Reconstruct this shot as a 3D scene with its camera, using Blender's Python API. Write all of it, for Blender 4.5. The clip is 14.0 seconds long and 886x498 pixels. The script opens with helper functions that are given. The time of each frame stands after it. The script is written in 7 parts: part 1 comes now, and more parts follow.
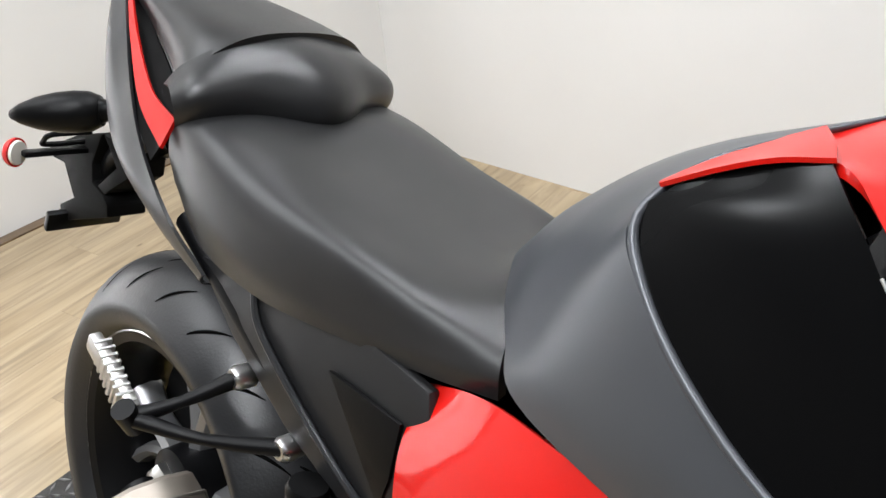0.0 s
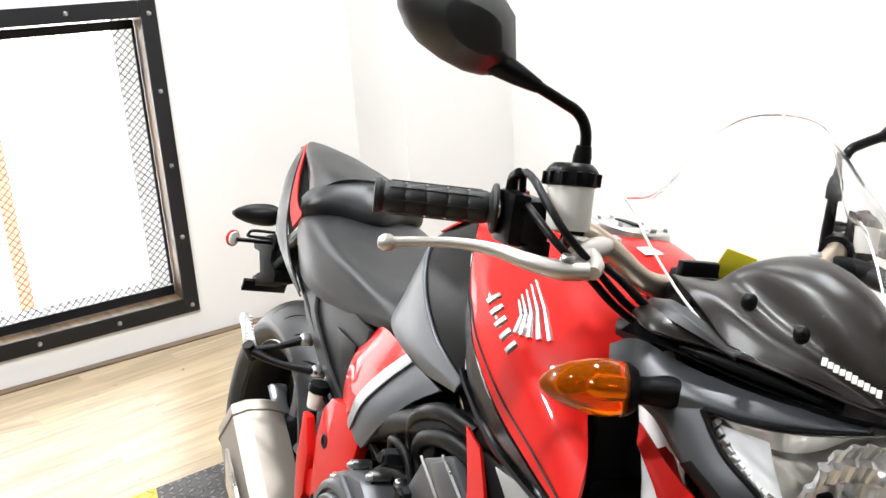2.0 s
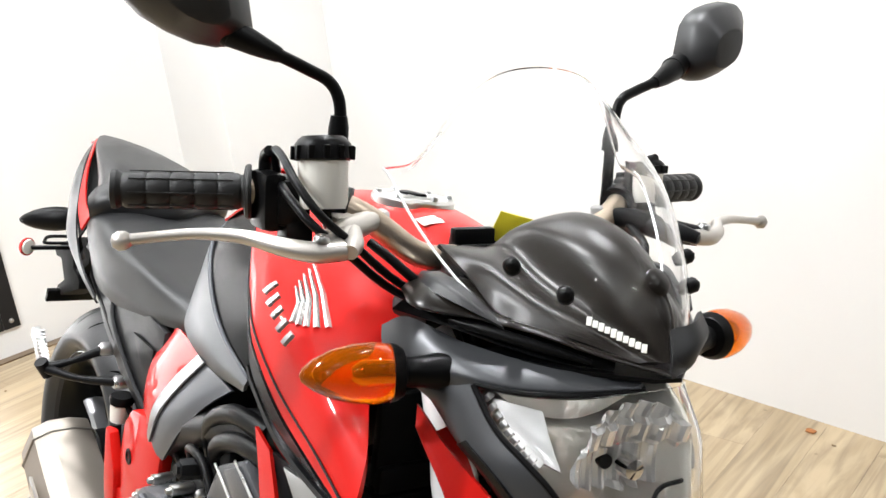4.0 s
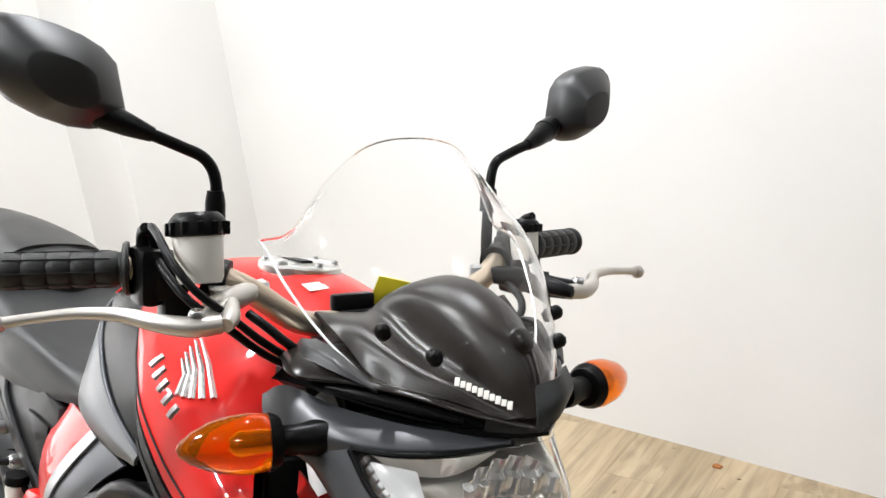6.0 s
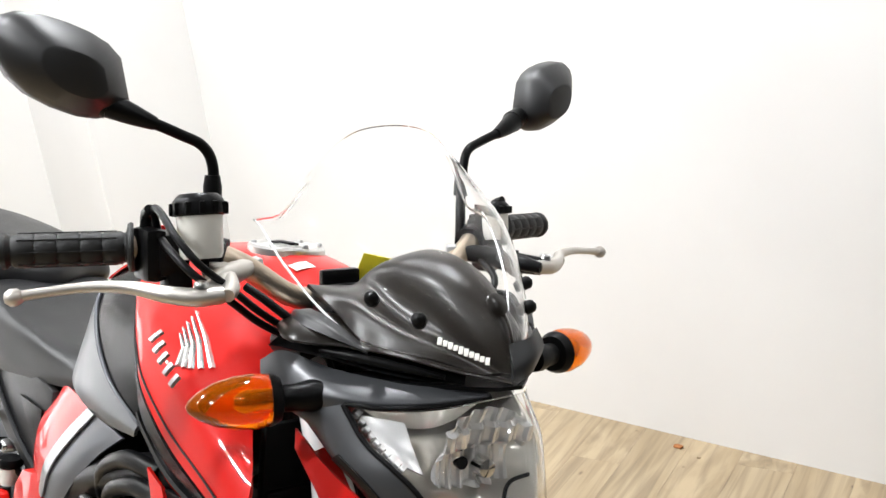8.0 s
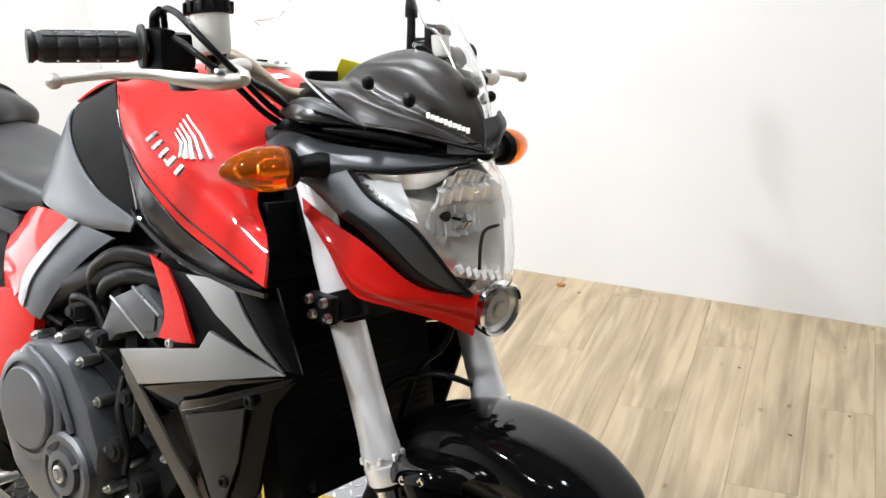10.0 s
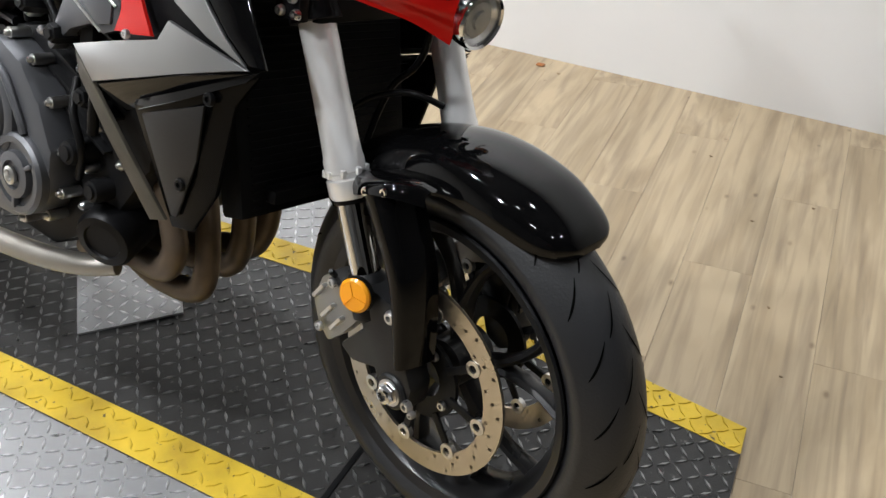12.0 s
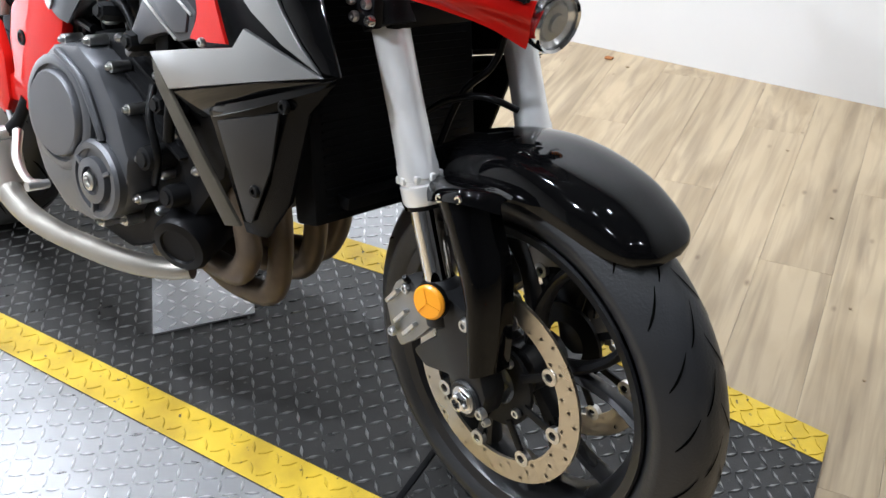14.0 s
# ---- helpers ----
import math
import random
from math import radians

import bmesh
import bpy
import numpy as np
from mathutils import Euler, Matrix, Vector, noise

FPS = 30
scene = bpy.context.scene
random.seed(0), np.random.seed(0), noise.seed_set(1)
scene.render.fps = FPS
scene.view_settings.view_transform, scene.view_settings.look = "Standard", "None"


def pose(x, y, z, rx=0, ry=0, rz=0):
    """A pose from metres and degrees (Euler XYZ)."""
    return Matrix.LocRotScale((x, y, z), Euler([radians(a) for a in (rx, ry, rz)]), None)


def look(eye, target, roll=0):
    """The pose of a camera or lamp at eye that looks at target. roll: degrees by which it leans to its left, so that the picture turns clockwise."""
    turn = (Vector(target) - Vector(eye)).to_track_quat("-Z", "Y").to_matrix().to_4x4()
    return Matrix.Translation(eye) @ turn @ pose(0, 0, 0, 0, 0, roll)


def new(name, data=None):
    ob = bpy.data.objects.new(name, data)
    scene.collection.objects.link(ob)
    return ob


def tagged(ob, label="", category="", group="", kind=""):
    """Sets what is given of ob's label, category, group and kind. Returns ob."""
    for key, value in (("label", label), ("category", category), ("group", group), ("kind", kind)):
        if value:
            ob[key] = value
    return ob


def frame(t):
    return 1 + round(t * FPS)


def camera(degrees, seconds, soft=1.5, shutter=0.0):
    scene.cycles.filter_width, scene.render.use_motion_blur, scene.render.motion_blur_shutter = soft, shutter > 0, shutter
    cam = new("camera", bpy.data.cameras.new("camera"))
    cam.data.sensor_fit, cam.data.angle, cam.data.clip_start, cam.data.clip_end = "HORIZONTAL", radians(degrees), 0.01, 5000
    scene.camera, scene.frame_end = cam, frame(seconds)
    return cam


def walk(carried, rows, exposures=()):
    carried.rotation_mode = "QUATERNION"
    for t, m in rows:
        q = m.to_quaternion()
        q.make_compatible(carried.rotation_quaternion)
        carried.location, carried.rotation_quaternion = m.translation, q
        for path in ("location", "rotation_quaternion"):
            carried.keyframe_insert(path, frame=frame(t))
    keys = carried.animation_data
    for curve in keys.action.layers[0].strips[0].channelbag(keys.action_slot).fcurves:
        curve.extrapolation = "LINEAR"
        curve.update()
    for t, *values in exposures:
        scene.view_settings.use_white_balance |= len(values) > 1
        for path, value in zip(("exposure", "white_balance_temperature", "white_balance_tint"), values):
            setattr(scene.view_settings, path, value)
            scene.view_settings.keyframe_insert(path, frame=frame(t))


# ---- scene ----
cam = camera(51.4, 14.0)
PATH = [
    (0, (0.954, -0.277, 1.2), (-0.422, 0.76, 0.186), -6.6),
    (0.3, (1.015, -0.305, 1.196), (-0.504, 0.607, 0.269), -8.0),
    (0.5, (1.109, -0.366, 1.241), (-0.462, 0.571, 0.434), -8.7),
    (1, (1.392, -0.471, 1.284), (-0.238, 0.409, 0.529), -9.7),
    (1.3, (1.599, -0.476, 1.277), (-0.102, 0.329, 0.601), -5.4),
    (1.5, (1.732, -0.443, 1.296), (0.02, 0.364, 0.648), -2.9),
    (1.7, (1.81, -0.431, 1.303), (0.057, 0.329, 0.712), -2.3),
    (2, (1.885, -0.429, 1.32), (0.132, 0.344, 0.749), -3.8),
    (2.5, (1.883, -0.404, 1.325), (0.16, 0.44, 0.761), -4.3),
    (3, (1.877, -0.368, 1.313), (0.209, 0.564, 0.723), -5.1),
    (3.5, (1.875, -0.331, 1.298), (0.248, 0.644, 0.662), -5.8),
    (4, (1.876, -0.31, 1.294), (0.281, 0.709, 0.649), -6.8),
    (4.2, (1.865, -0.301, 1.285), (0.285, 0.744, 0.642), -6.8),
    (6.5, (1.946, -0.283, 1.317), (0.454, 0.929, 0.762), -7.9),
    (7, (1.957, -0.285, 1.317), (0.497, 0.962, 0.758), -7.7),
    (7.5, (1.975, -0.304, 1.315), (0.485, 0.911, 0.766), -7.7),
    (9.8, (2.03, -0.623, 1.281), (0.821, 0.771, 0.512), -6.8),
    (10, (2.036, -0.632, 1.264), (0.835, 0.753, 0.463), -6.1),
    (10.5, (2.033, -0.628, 1.235), (0.85, 0.711, 0.337), -4.7),
    (11, (2.039, -0.625, 1.208), (0.899, 0.682, 0.213), -4.1),
    (11.5, (2.045, -0.637, 1.175), (0.938, 0.645, 0.113), -2.6),
    (12, (2.039, -0.648, 1.139), (0.999, 0.607, -0.021), -0.8),
    (12.5, (2.03, -0.658, 1.103), (1.066, 0.579, -0.139), 1.4),
    (13, (2.029, -0.67, 1.063), (1.124, 0.533, -0.254), 2.6),
    (13.5, (2.026, -0.682, 1.066), (1.113, 0.514, -0.252), 2.0),
    (14, (2.012, -0.641, 1.148), (0.879, 0.517, -0.025), -3.7),
]
EXPO = [(0.0, -0.50, 6400, 10), (0.6, -0.30, 6400, 10), (1.0, -0.18, 6400, 10), (1.5, -0.12, 6450, 10), (4.0, -0.06, 6500, 10), (6.3, -0.29, 6500, 10), (7.5, -0.22, 6500, 10), (10.0, -0.01, 6300, 10), (11.0, -0.07, 6250, 10),
        (12.0, -0.32, 6350, 10), (12.5, -0.25, 6400, 10), (13.0, -0.14, 6250, 10), (13.5, -0.10, 6250, 10), (14.0, 0.02, 5950, 10)]
walk(cam, [(t, look(eye, target, roll)) for t, eye, target, roll in PATH], EXPO)

# ---- world, lights, exposure ----
world = bpy.data.worlds.new("world")
scene.world = world
world.use_nodes = True
wn = world.node_tree.nodes
sky = wn.new("ShaderNodeTexSky")
sky.sky_type = "NISHITA"
sky.sun_disc = False
sky.sun_elevation, sky.sun_rotation = radians(38), radians(100)
world.node_tree.links.new(sky.outputs[0], wn["Background"].inputs[0])
wn["Background"].inputs[1].default_value = 0.08


def area_lamp(name, m, sx, sy, watts, colour=(1, 1, 1), disk=False):
    data = bpy.data.lights.new(name, "AREA")
    data.shape = "DISK" if disk else "RECTANGLE"
    data.size = sx
    if not disk:
        data.size_y = sy
    data.energy, data.color = watts, colour
    ob = new(name, data)
    ob.matrix_world = m
    return ob


CEIL = 2.75
# ceiling downlights
for lx_, ly_, watts in ((-1.1, -1.0, 23), (-1.25, -0.3, 23), (0.4, -0.75, 56), (1.7, -0.8, 5), (3.1, -0.7, 8), (-0.3, 0.7, 33), (0.7, 0.75, 38), (2.0, 0.9, 9), (3.3, 1.0, 12), (0.8, -1.9, 62), (2.2, -2.1, 8)):
    area_lamp("downlight", pose(lx_, ly_, CEIL - 0.03), 0.14, 0.14, watts, (0.96, 0.98, 1.0), True)

# ---- materials ----


def mat(name, colour, rough=0.5, metal=0.0, coat=0.0, scale=40.0, vary=0.12, bump=0.05, fine=400.0, coat_rough=0.05, spec=0.5, rvary=0.12):
    """Principled surface with mottling at two scales, uneven gloss and fine relief."""
    m = bpy.data.materials.new(name)
    m.use_nodes = True
    nt = m.node_tree
    n, li = nt.nodes, nt.links
    b = n["Principled BSDF"]
    tc = n.new("ShaderNodeTexCoord")
    big, small = n.new("ShaderNodeTexNoise"), n.new("ShaderNodeTexNoise")
    big.inputs["Scale"].default_value, big.inputs["Detail"].default_value = scale * 0.25, 4
    small.inputs["Scale"].default_value, small.inputs["Detail"].default_value = fine, 2
    li.new(tc.outputs["Object"], big.inputs["Vector"])
    li.new(tc.outputs["Object"], small.inputs["Vector"])
    mix = n.new("ShaderNodeMix")
    mix.data_type = "RGBA"
    lo = [max(0, c * (1 - vary)) for c in colour]
    hi = [min(1, c * (1 + vary)) for c in colour]
    mix.inputs[6].default_value, mix.inputs[7].default_value = (*lo, 1), (*hi, 1)
    li.new(big.outputs["Fac"], mix.inputs[0])
    li.new(mix.outputs[2], b.inputs["Base Color"])
    rr = n.new("ShaderNodeMapRange")
    rr.inputs["To Min"].default_value, rr.inputs["To Max"].default_value = max(0.02, rough - rvary * rough), min(1, rough + rvary * rough)
    rr.inputs["From Min"].default_value, rr.inputs["From Max"].default_value = 0.3, 0.7
    li.new(big.outputs["Fac"], rr.inputs["Value"])
    li.new(rr.outputs[0], b.inputs["Roughness"])
    b.inputs["Metallic"].default_value = metal
    b.inputs["Specular IOR Level"].default_value = spec
    b.inputs["Coat Weight"].default_value, b.inputs["Coat Roughness"].default_value = coat, coat_rough
    if bump:
        bp = n.new("ShaderNodeBump")
        bp.inputs["Strength"].default_value, bp.inputs["Distance"].default_value = bump, 0.002
        li.new(small.outputs["Fac"], bp.inputs["Height"])
        li.new(bp.outputs[0], b.inputs["Normal"])
    return m


def glass(name, colour, rough=0.02, trans=1.0, ior=1.45, alpha=1.0):
    m = bpy.data.materials.new(name)
    m.use_nodes = True
    b = m.node_tree.nodes["Principled BSDF"]
    b.inputs["Base Color"].default_value = (*colour, 1)
    b.inputs["Roughness"].default_value = rough
    b.inputs["Transmission Weight"].default_value = trans
    b.inputs["IOR"].default_value = ior
    b.inputs["Alpha"].default_value = alpha
    return m


M_RED = mat("red_paint", (0.50, 0.006, 0.003), 0.45, 0.0, 0.5, bump=0.0, vary=0.04, spec=0.12, coat_rough=0.03)
M_GLOSS = mat("gloss_black_paint", (0.0022, 0.0022, 0.0024), 0.06, 0.0, 0.1, spec=0.22, bump=0.0, vary=0.1)
M_BLACK = mat("black_plastic", (0.004, 0.004, 0.0042), 0.33, spec=0.13, bump=0.12, fine=900)
M_KNEE = mat("gloss_knee_panel", (0.0025, 0.0025, 0.0027), 0.20, 0.0, 0.0, spec=0.07, bump=0.0, vary=0.1)
M_DARK = mat("black_steel", (0.004, 0.004, 0.0045), 0.4, 0.0, spec=0.14, bump=0.06)
M_GREY = mat("graphite_paint", (0.050, 0.052, 0.056), 0.42, 0.35, 0.1, bump=0.02, coat_rough=0.3, vary=0.06)
M_GUN = mat("gunmetal_paint", (0.30, 0.30, 0.295), 0.33, 0.8, 0.3, bump=0.02, coat_rough=0.15, vary=0.06)
M_SILVER = mat("silver_paint", (0.24, 0.24, 0.245), 0.36, 0.85, 0.3, bump=0.02, vary=0.05)
M_ALU = mat("brushed_aluminium", (0.68, 0.67, 0.65), 0.3, 1.0, bump=0.05, fine=700)
M_FORK = mat("fork_tube_silver", (0.97, 0.965, 0.955), 0.13, 0.34, bump=0.02, vary=0.04, spec=1.0)
M_CHROME = mat("chrome", (0.8, 0.8, 0.8), 0.06, 1.0, bump=0.0)
M_BAR = mat("champagne_bar", (0.48, 0.40, 0.31), 0.34, 0.9, bump=0.03)
M_STEEL = mat("exhaust_steel", (0.33, 0.31, 0.275), 0.42, 0.75, bump=0.05, vary=0.2, scale=30)
M_HEAT = mat("heat_tinted_steel", (0.105, 0.078, 0.055), 0.45, 0.5, bump=0.05, vary=0.65, scale=90)
M_MUFF = mat("muffler_steel", (0.34, 0.30, 0.26), 0.5, 0.6, bump=0.05, vary=0.1)
M_COVER = mat("satin_graphite", (0.062, 0.066, 0.074), 0.40, 0.4, 0.1, bump=0.02, coat_rough=0.3, vary=0.06)
M_PANEL = mat("light_graphite", (0.095, 0.10, 0.11), 0.4, 0.5, 0.1, bump=0.02, coat_rough=0.3, vary=0.06)
M_ENG = mat("engine_grey", (0.105, 0.107, 0.114), 0.34, 0.45, bump=0.15, fine=700, vary=0.15)
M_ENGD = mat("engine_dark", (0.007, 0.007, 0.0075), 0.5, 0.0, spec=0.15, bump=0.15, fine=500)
M_TAIL = mat("dark_tail_paint", (0.020, 0.021, 0.023), 0.4, 0.3, 0.1, bump=0.02, coat_rough=0.2)
M_RUBBER = mat("tyre_rubber", (0.017, 0.0175, 0.0190), 0.40, spec=0.5, bump=0.2, fine=300, vary=0.25, scale=30)
M_SHELL = mat("satin_mirror_shell", (0.010, 0.010, 0.0105), 0.42, spec=0.5, bump=0.08, fine=900)
M_GRIP = mat("grip_rubber", (0.012, 0.0118, 0.0115), 0.5, spec=0.3, bump=0.25, fine=900)
M_SEAT = mat("seat_vinyl", (0.010, 0.010, 0.0105), 0.38, spec=0.5, bump=0.10, fine=1500, vary=0.15)
M_DISC = mat("brake_steel", (0.56, 0.51, 0.43), 0.3, 1.0, bump=0.05, vary=0.15)
M_WHITE = mat("reservoir_plastic", (0.72, 0.70, 0.64), 0.35, bump=0.02)
M_YELLOW = mat("yellow_paper", (0.85, 0.72, 0.03), 0.7, bump=0.02)
M_AMBER = glass("amber_lens", (1.0, 0.22, 0.004), 0.06, 0.82)
M_CLEAR = glass("clear_lens", (0.97, 0.97, 0.97), 0.02, 1.0, 1.3)
M_PILOT = mat("pilot_lens", (0.30, 0.31, 0.32), 0.14, 0.55, bump=0.0)
M_EDGE = mat("acrylic_edge", (0.86, 0.87, 0.86), 0.4, bump=0.0)
M_SHIELD = glass("clear_acrylic", (0.985, 0.985, 0.985), 0.015, 1.0, 1.2)
M_SMOKE = mat("smoked_cover", (0.010, 0.0078, 0.006), 0.31, 0.0, 0.0, bump=0.03, fine=900, coat_rough=0.25, spec=0.34)
M_LEVER = mat("satin_lever", (0.55, 0.52, 0.48), 0.42, 0.75, bump=0.04)
M_REFLECT = glass("amber_reflector", (1.0, 0.40, 0.02), 0.2, 0.1)
M_FACET = mat("faceted_reflector", (0.93, 0.92, 0.90), 0.16, 0.65, bump=0.0, spec=0.8)
# warm tint puts the wood floor's reflection into the chrome's colour
M_MIRROR = mat("chrome_with_floor_tint", (0.93, 0.88, 0.80), 0.10, 0.62, bump=0.0, spec=0.9)
M_FLUTE = mat("fluted_chrome", (0.95, 0.94, 0.92), 0.06, 0.70, bump=0.0, spec=0.9)
M_REDLENS = glass("red_reflector", (0.7, 0.02, 0.02), 0.15, 0.3)
M_WALL = mat("white_wall_paint", (0.745, 0.738, 0.722), 0.5, bump=0.12, fine=120, vary=0.08, scale=6)
# for the unseen walls: dark to hold down fill and reflections in the blacks
M_BACK = mat("fill_cutting_grey", (0.12, 0.12, 0.12), 0.7, bump=0.1, fine=100, vary=0.06, scale=3)
M_CEIL = mat("ceiling_paint", (0.07, 0.07, 0.07), 0.8, bump=0.1, fine=80, vary=0.03, scale=3)
M_FRAME = mat("window_steel", (0.02, 0.02, 0.022), 0.4, 0.6, bump=0.1)
M_ZINC = mat("zinc_bolt", (0.6, 0.6, 0.6), 0.3, 1.0, bump=0.0)
M_PLATE = mat("aluminium_plate", (0.35, 0.35, 0.355), 0.44, 0.7, bump=0.15, vary=0.2, scale=14)
M_LUG = mat("worn_lug_steel", (0.26, 0.26, 0.255), 0.36, 0.85, bump=0.25, vary=0.7, scale=60, rvary=0.4)
M_SHEEN = mat("worn_bright_lug", (0.78, 0.78, 0.79), 0.30, 0.85, bump=0.15, vary=0.25, scale=50)


def chipped(name, paint, under, rough, chips):
    """Worn paint: broad dirt, and specks and scratches where the plate shows through."""
    m = mat(name, paint, rough, bump=0.25, vary=0.30, scale=40)
    n, li = m.node_tree.nodes, m.node_tree.links
    b = n["Principled BSDF"]
    old = b.inputs["Base Color"].links[0].from_socket
    geo = n.new("ShaderNodeNewGeometry")
    speck, dirt = n.new("ShaderNodeTexNoise"), n.new("ShaderNodeTexNoise")
    speck.inputs["Scale"].default_value, speck.inputs["Detail"].default_value = 75, 5
    dirt.inputs["Scale"].default_value, dirt.inputs["Detail"].default_value = 9, 6
    li.new(geo.outputs["Position"], speck.inputs["Vector"])
    li.new(geo.outputs["Position"], dirt.inputs["Vector"])
    ramp, grime = n.new("ShaderNodeValToRGB"), n.new("ShaderNodeValToRGB")
    ramp.color_ramp.elements[0].position, ramp.color_ramp.elements[1].position = chips, chips + 0.05
    grime.color_ramp.elements[0].position, grime.color_ramp.elements[0].color = 0.35, (0.62, 0.60, 0.58, 1)
    grime.color_ramp.elements[1].position, grime.color_ramp.elements[1].color = 0.62, (1, 1, 1, 1)
    li.new(speck.outputs["Fac"], ramp.inputs[0])
    li.new(dirt.outputs["Fac"], grime.inputs[0])
    mul, mix = n.new("ShaderNodeMix"), n.new("ShaderNodeMix")
    mul.data_type, mul.blend_type, mix.data_type = "RGBA", "MULTIPLY", "RGBA"
    mul.inputs[0].default_value = 1.0
    li.new(old, mul.inputs[6])
    li.new(grime.outputs[0], mul.inputs[7])
    li.new(ramp.outputs[0], mix.inputs[0])
    li.new(mul.outputs[2], mix.inputs[6])
    mix.inputs[7].default_value = (*under, 1)
    li.new(mix.outputs[2], b.inputs["Base Color"])
    return m


M_DECK = chipped("worn_black_steel", (0.019, 0.018, 0.0168), (0.10, 0.095, 0.088), 0.46, 0.66)
M_YPAINT = chipped("yellow_safety_paint", (0.68, 0.47, 0.03), (0.06, 0.05, 0.035), 0.45, 0.655)


def wood(name, base, dark):
    """Laminate plank: long grain, blotches, each board of its own tone."""
    m = bpy.data.materials.new(name)
    m.use_nodes = True
    n, li = m.node_tree.nodes, m.node_tree.links
    b = n["Principled BSDF"]
    tc, info = n.new("ShaderNodeTexCoord"), n.new("ShaderNodeObjectInfo")
    geo = n.new("ShaderNodeNewGeometry")
    mp = n.new("ShaderNodeMapping")
    mp.inputs["Scale"].default_value = (46, 2.2, 8)
    add = n.new("ShaderNodeVectorMath")
    sc = n.new("ShaderNodeVectorMath")
    sc.operation = "SCALE"
    sc.inputs[0].default_value = (37, 11, 5)
    both = n.new("ShaderNodeMath")
    li.new(info.outputs["Random"], both.inputs[0])
    li.new(geo.outputs["Random Per Island"], both.inputs[1])
    li.new(both.outputs[0], sc.inputs["Scale"])
    li.new(tc.outputs["Object"], add.inputs[0])
    li.new(sc.outputs[0], add.inputs[1])
    li.new(add.outputs[0], mp.inputs["Vector"])
    grain, blot = n.new("ShaderNodeTexNoise"), n.new("ShaderNodeTexNoise")
    grain.inputs["Scale"].default_value, grain.inputs["Detail"].default_value = 1.0, 7
    grain.inputs["Distortion"].default_value = 0.7
    blot.inputs["Scale"].default_value, blot.inputs["Detail"].default_value = 1.0, 6
    li.new(mp.outputs[0], grain.inputs["Vector"])
    bmap = n.new("ShaderNodeMapping")
    bmap.inputs["Scale"].default_value = (10, 1.7, 4)
    li.new(add.outputs[0], bmap.inputs["Vector"])
    li.new(bmap.outputs[0], blot.inputs["Vector"])
    blot.inputs["Distortion"].default_value = 0.8
    ramp = n.new("ShaderNodeValToRGB")
    e = ramp.color_ramp.elements
    e[0].position, e[0].color = 0.30, (*dark, 1)
    e[1].position, e[1].color = 0.56, (*base, 1)
    li.new(grain.outputs["Fac"], ramp.inputs[0])
    mix = n.new("ShaderNodeMix")
    mix.data_type, mix.blend_type = "RGBA", "MULTIPLY"
    br = n.new("ShaderNodeValToRGB")
    br.color_ramp.elements[0].position, br.color_ramp.elements[0].color = 0.36, (0.72, 0.69, 0.65, 1)
    br.color_ramp.elements[1].position, br.color_ramp.elements[1].color = 0.58, (1, 1, 1, 1)
    li.new(blot.outputs["Fac"], br.inputs[0])
    mix.inputs[0].default_value = 0.8
    li.new(ramp.outputs[0], mix.inputs[6])
    li.new(br.outputs[0], mix.inputs[7])
    kmap = n.new("ShaderNodeMapping")
    kmap.inputs["Scale"].default_value = (13, 7, 4)
    li.new(add.outputs[0], kmap.inputs["Vector"])
    vor = n.new("ShaderNodeTexVoronoi")
    vor.inputs["Scale"].default_value = 1.0
    li.new(kmap.outputs[0], vor.inputs["Vector"])
    kr = n.new("ShaderNodeValToRGB")
    kr.color_ramp.elements[0].position, kr.color_ramp.elements[0].color = 0.03, (0.40, 0.35, 0.31, 1)
    kr.color_ramp.elements[1].position, kr.color_ramp.elements[1].color = 0.10, (1, 1, 1, 1)
    li.new(vor.outputs["Distance"], kr.inputs[0])
    kmix = n.new("ShaderNodeMix")
    kmix.data_type, kmix.blend_type = "RGBA", "MULTIPLY"
    kmix.inputs[0].default_value = 0.75
    li.new(mix.outputs[2], kmix.inputs[6])
    li.new(kr.outputs[0], kmix.inputs[7])
    hsv = n.new("ShaderNodeHueSaturation")
    mr = n.new("ShaderNodeMapRange")
    mr.inputs["From Max"].default_value = 2.0
    mr.inputs["To Min"].default_value, mr.inputs["To Max"].default_value = 0.93, 1.06
    li.new(both.outputs[0], mr.inputs["Value"])
    li.new(mr.outputs[0], hsv.inputs["Value"])
    li.new(kmix.outputs[2], hsv.inputs["Color"])
    li.new(hsv.outputs[0], b.inputs["Base Color"])
    b.inputs["Roughness"].default_value = 0.33
    bp = n.new("ShaderNodeBump")
    bp.inputs["Strength"].default_value, bp.inputs["Distance"].default_value = 0.12, 0.002
    li.new(grain.outputs["Fac"], bp.inputs["Height"])
    li.new(bp.outputs[0], b.inputs["Normal"])
    return m


M_FLOOR = wood("laminate_planks", (0.440, 0.344, 0.218), (0.295, 0.226, 0.145))
M_JAMB = wood("old_timber", (0.17, 0.11, 0.06), (0.05, 0.033, 0.022))


def glow(name, colour, strength):
    m = bpy.data.materials.new(name)
    m.use_nodes = True
    b = m.node_tree.nodes["Principled BSDF"]
    b.inputs["Base Color"].default_value = (*colour, 1)
    b.inputs["Emission Color"].default_value = (*colour, 1)
    b.inputs["Emission Strength"].default_value = strength
    return m


M_OUT = glow("daylight_backdrop", (1, 1, 1), 4.5)
M_SILL = mat("outer_sill_concrete", (0.5, 0.5, 0.49), 0.8, bump=0.2, fine=90, vary=0.12)
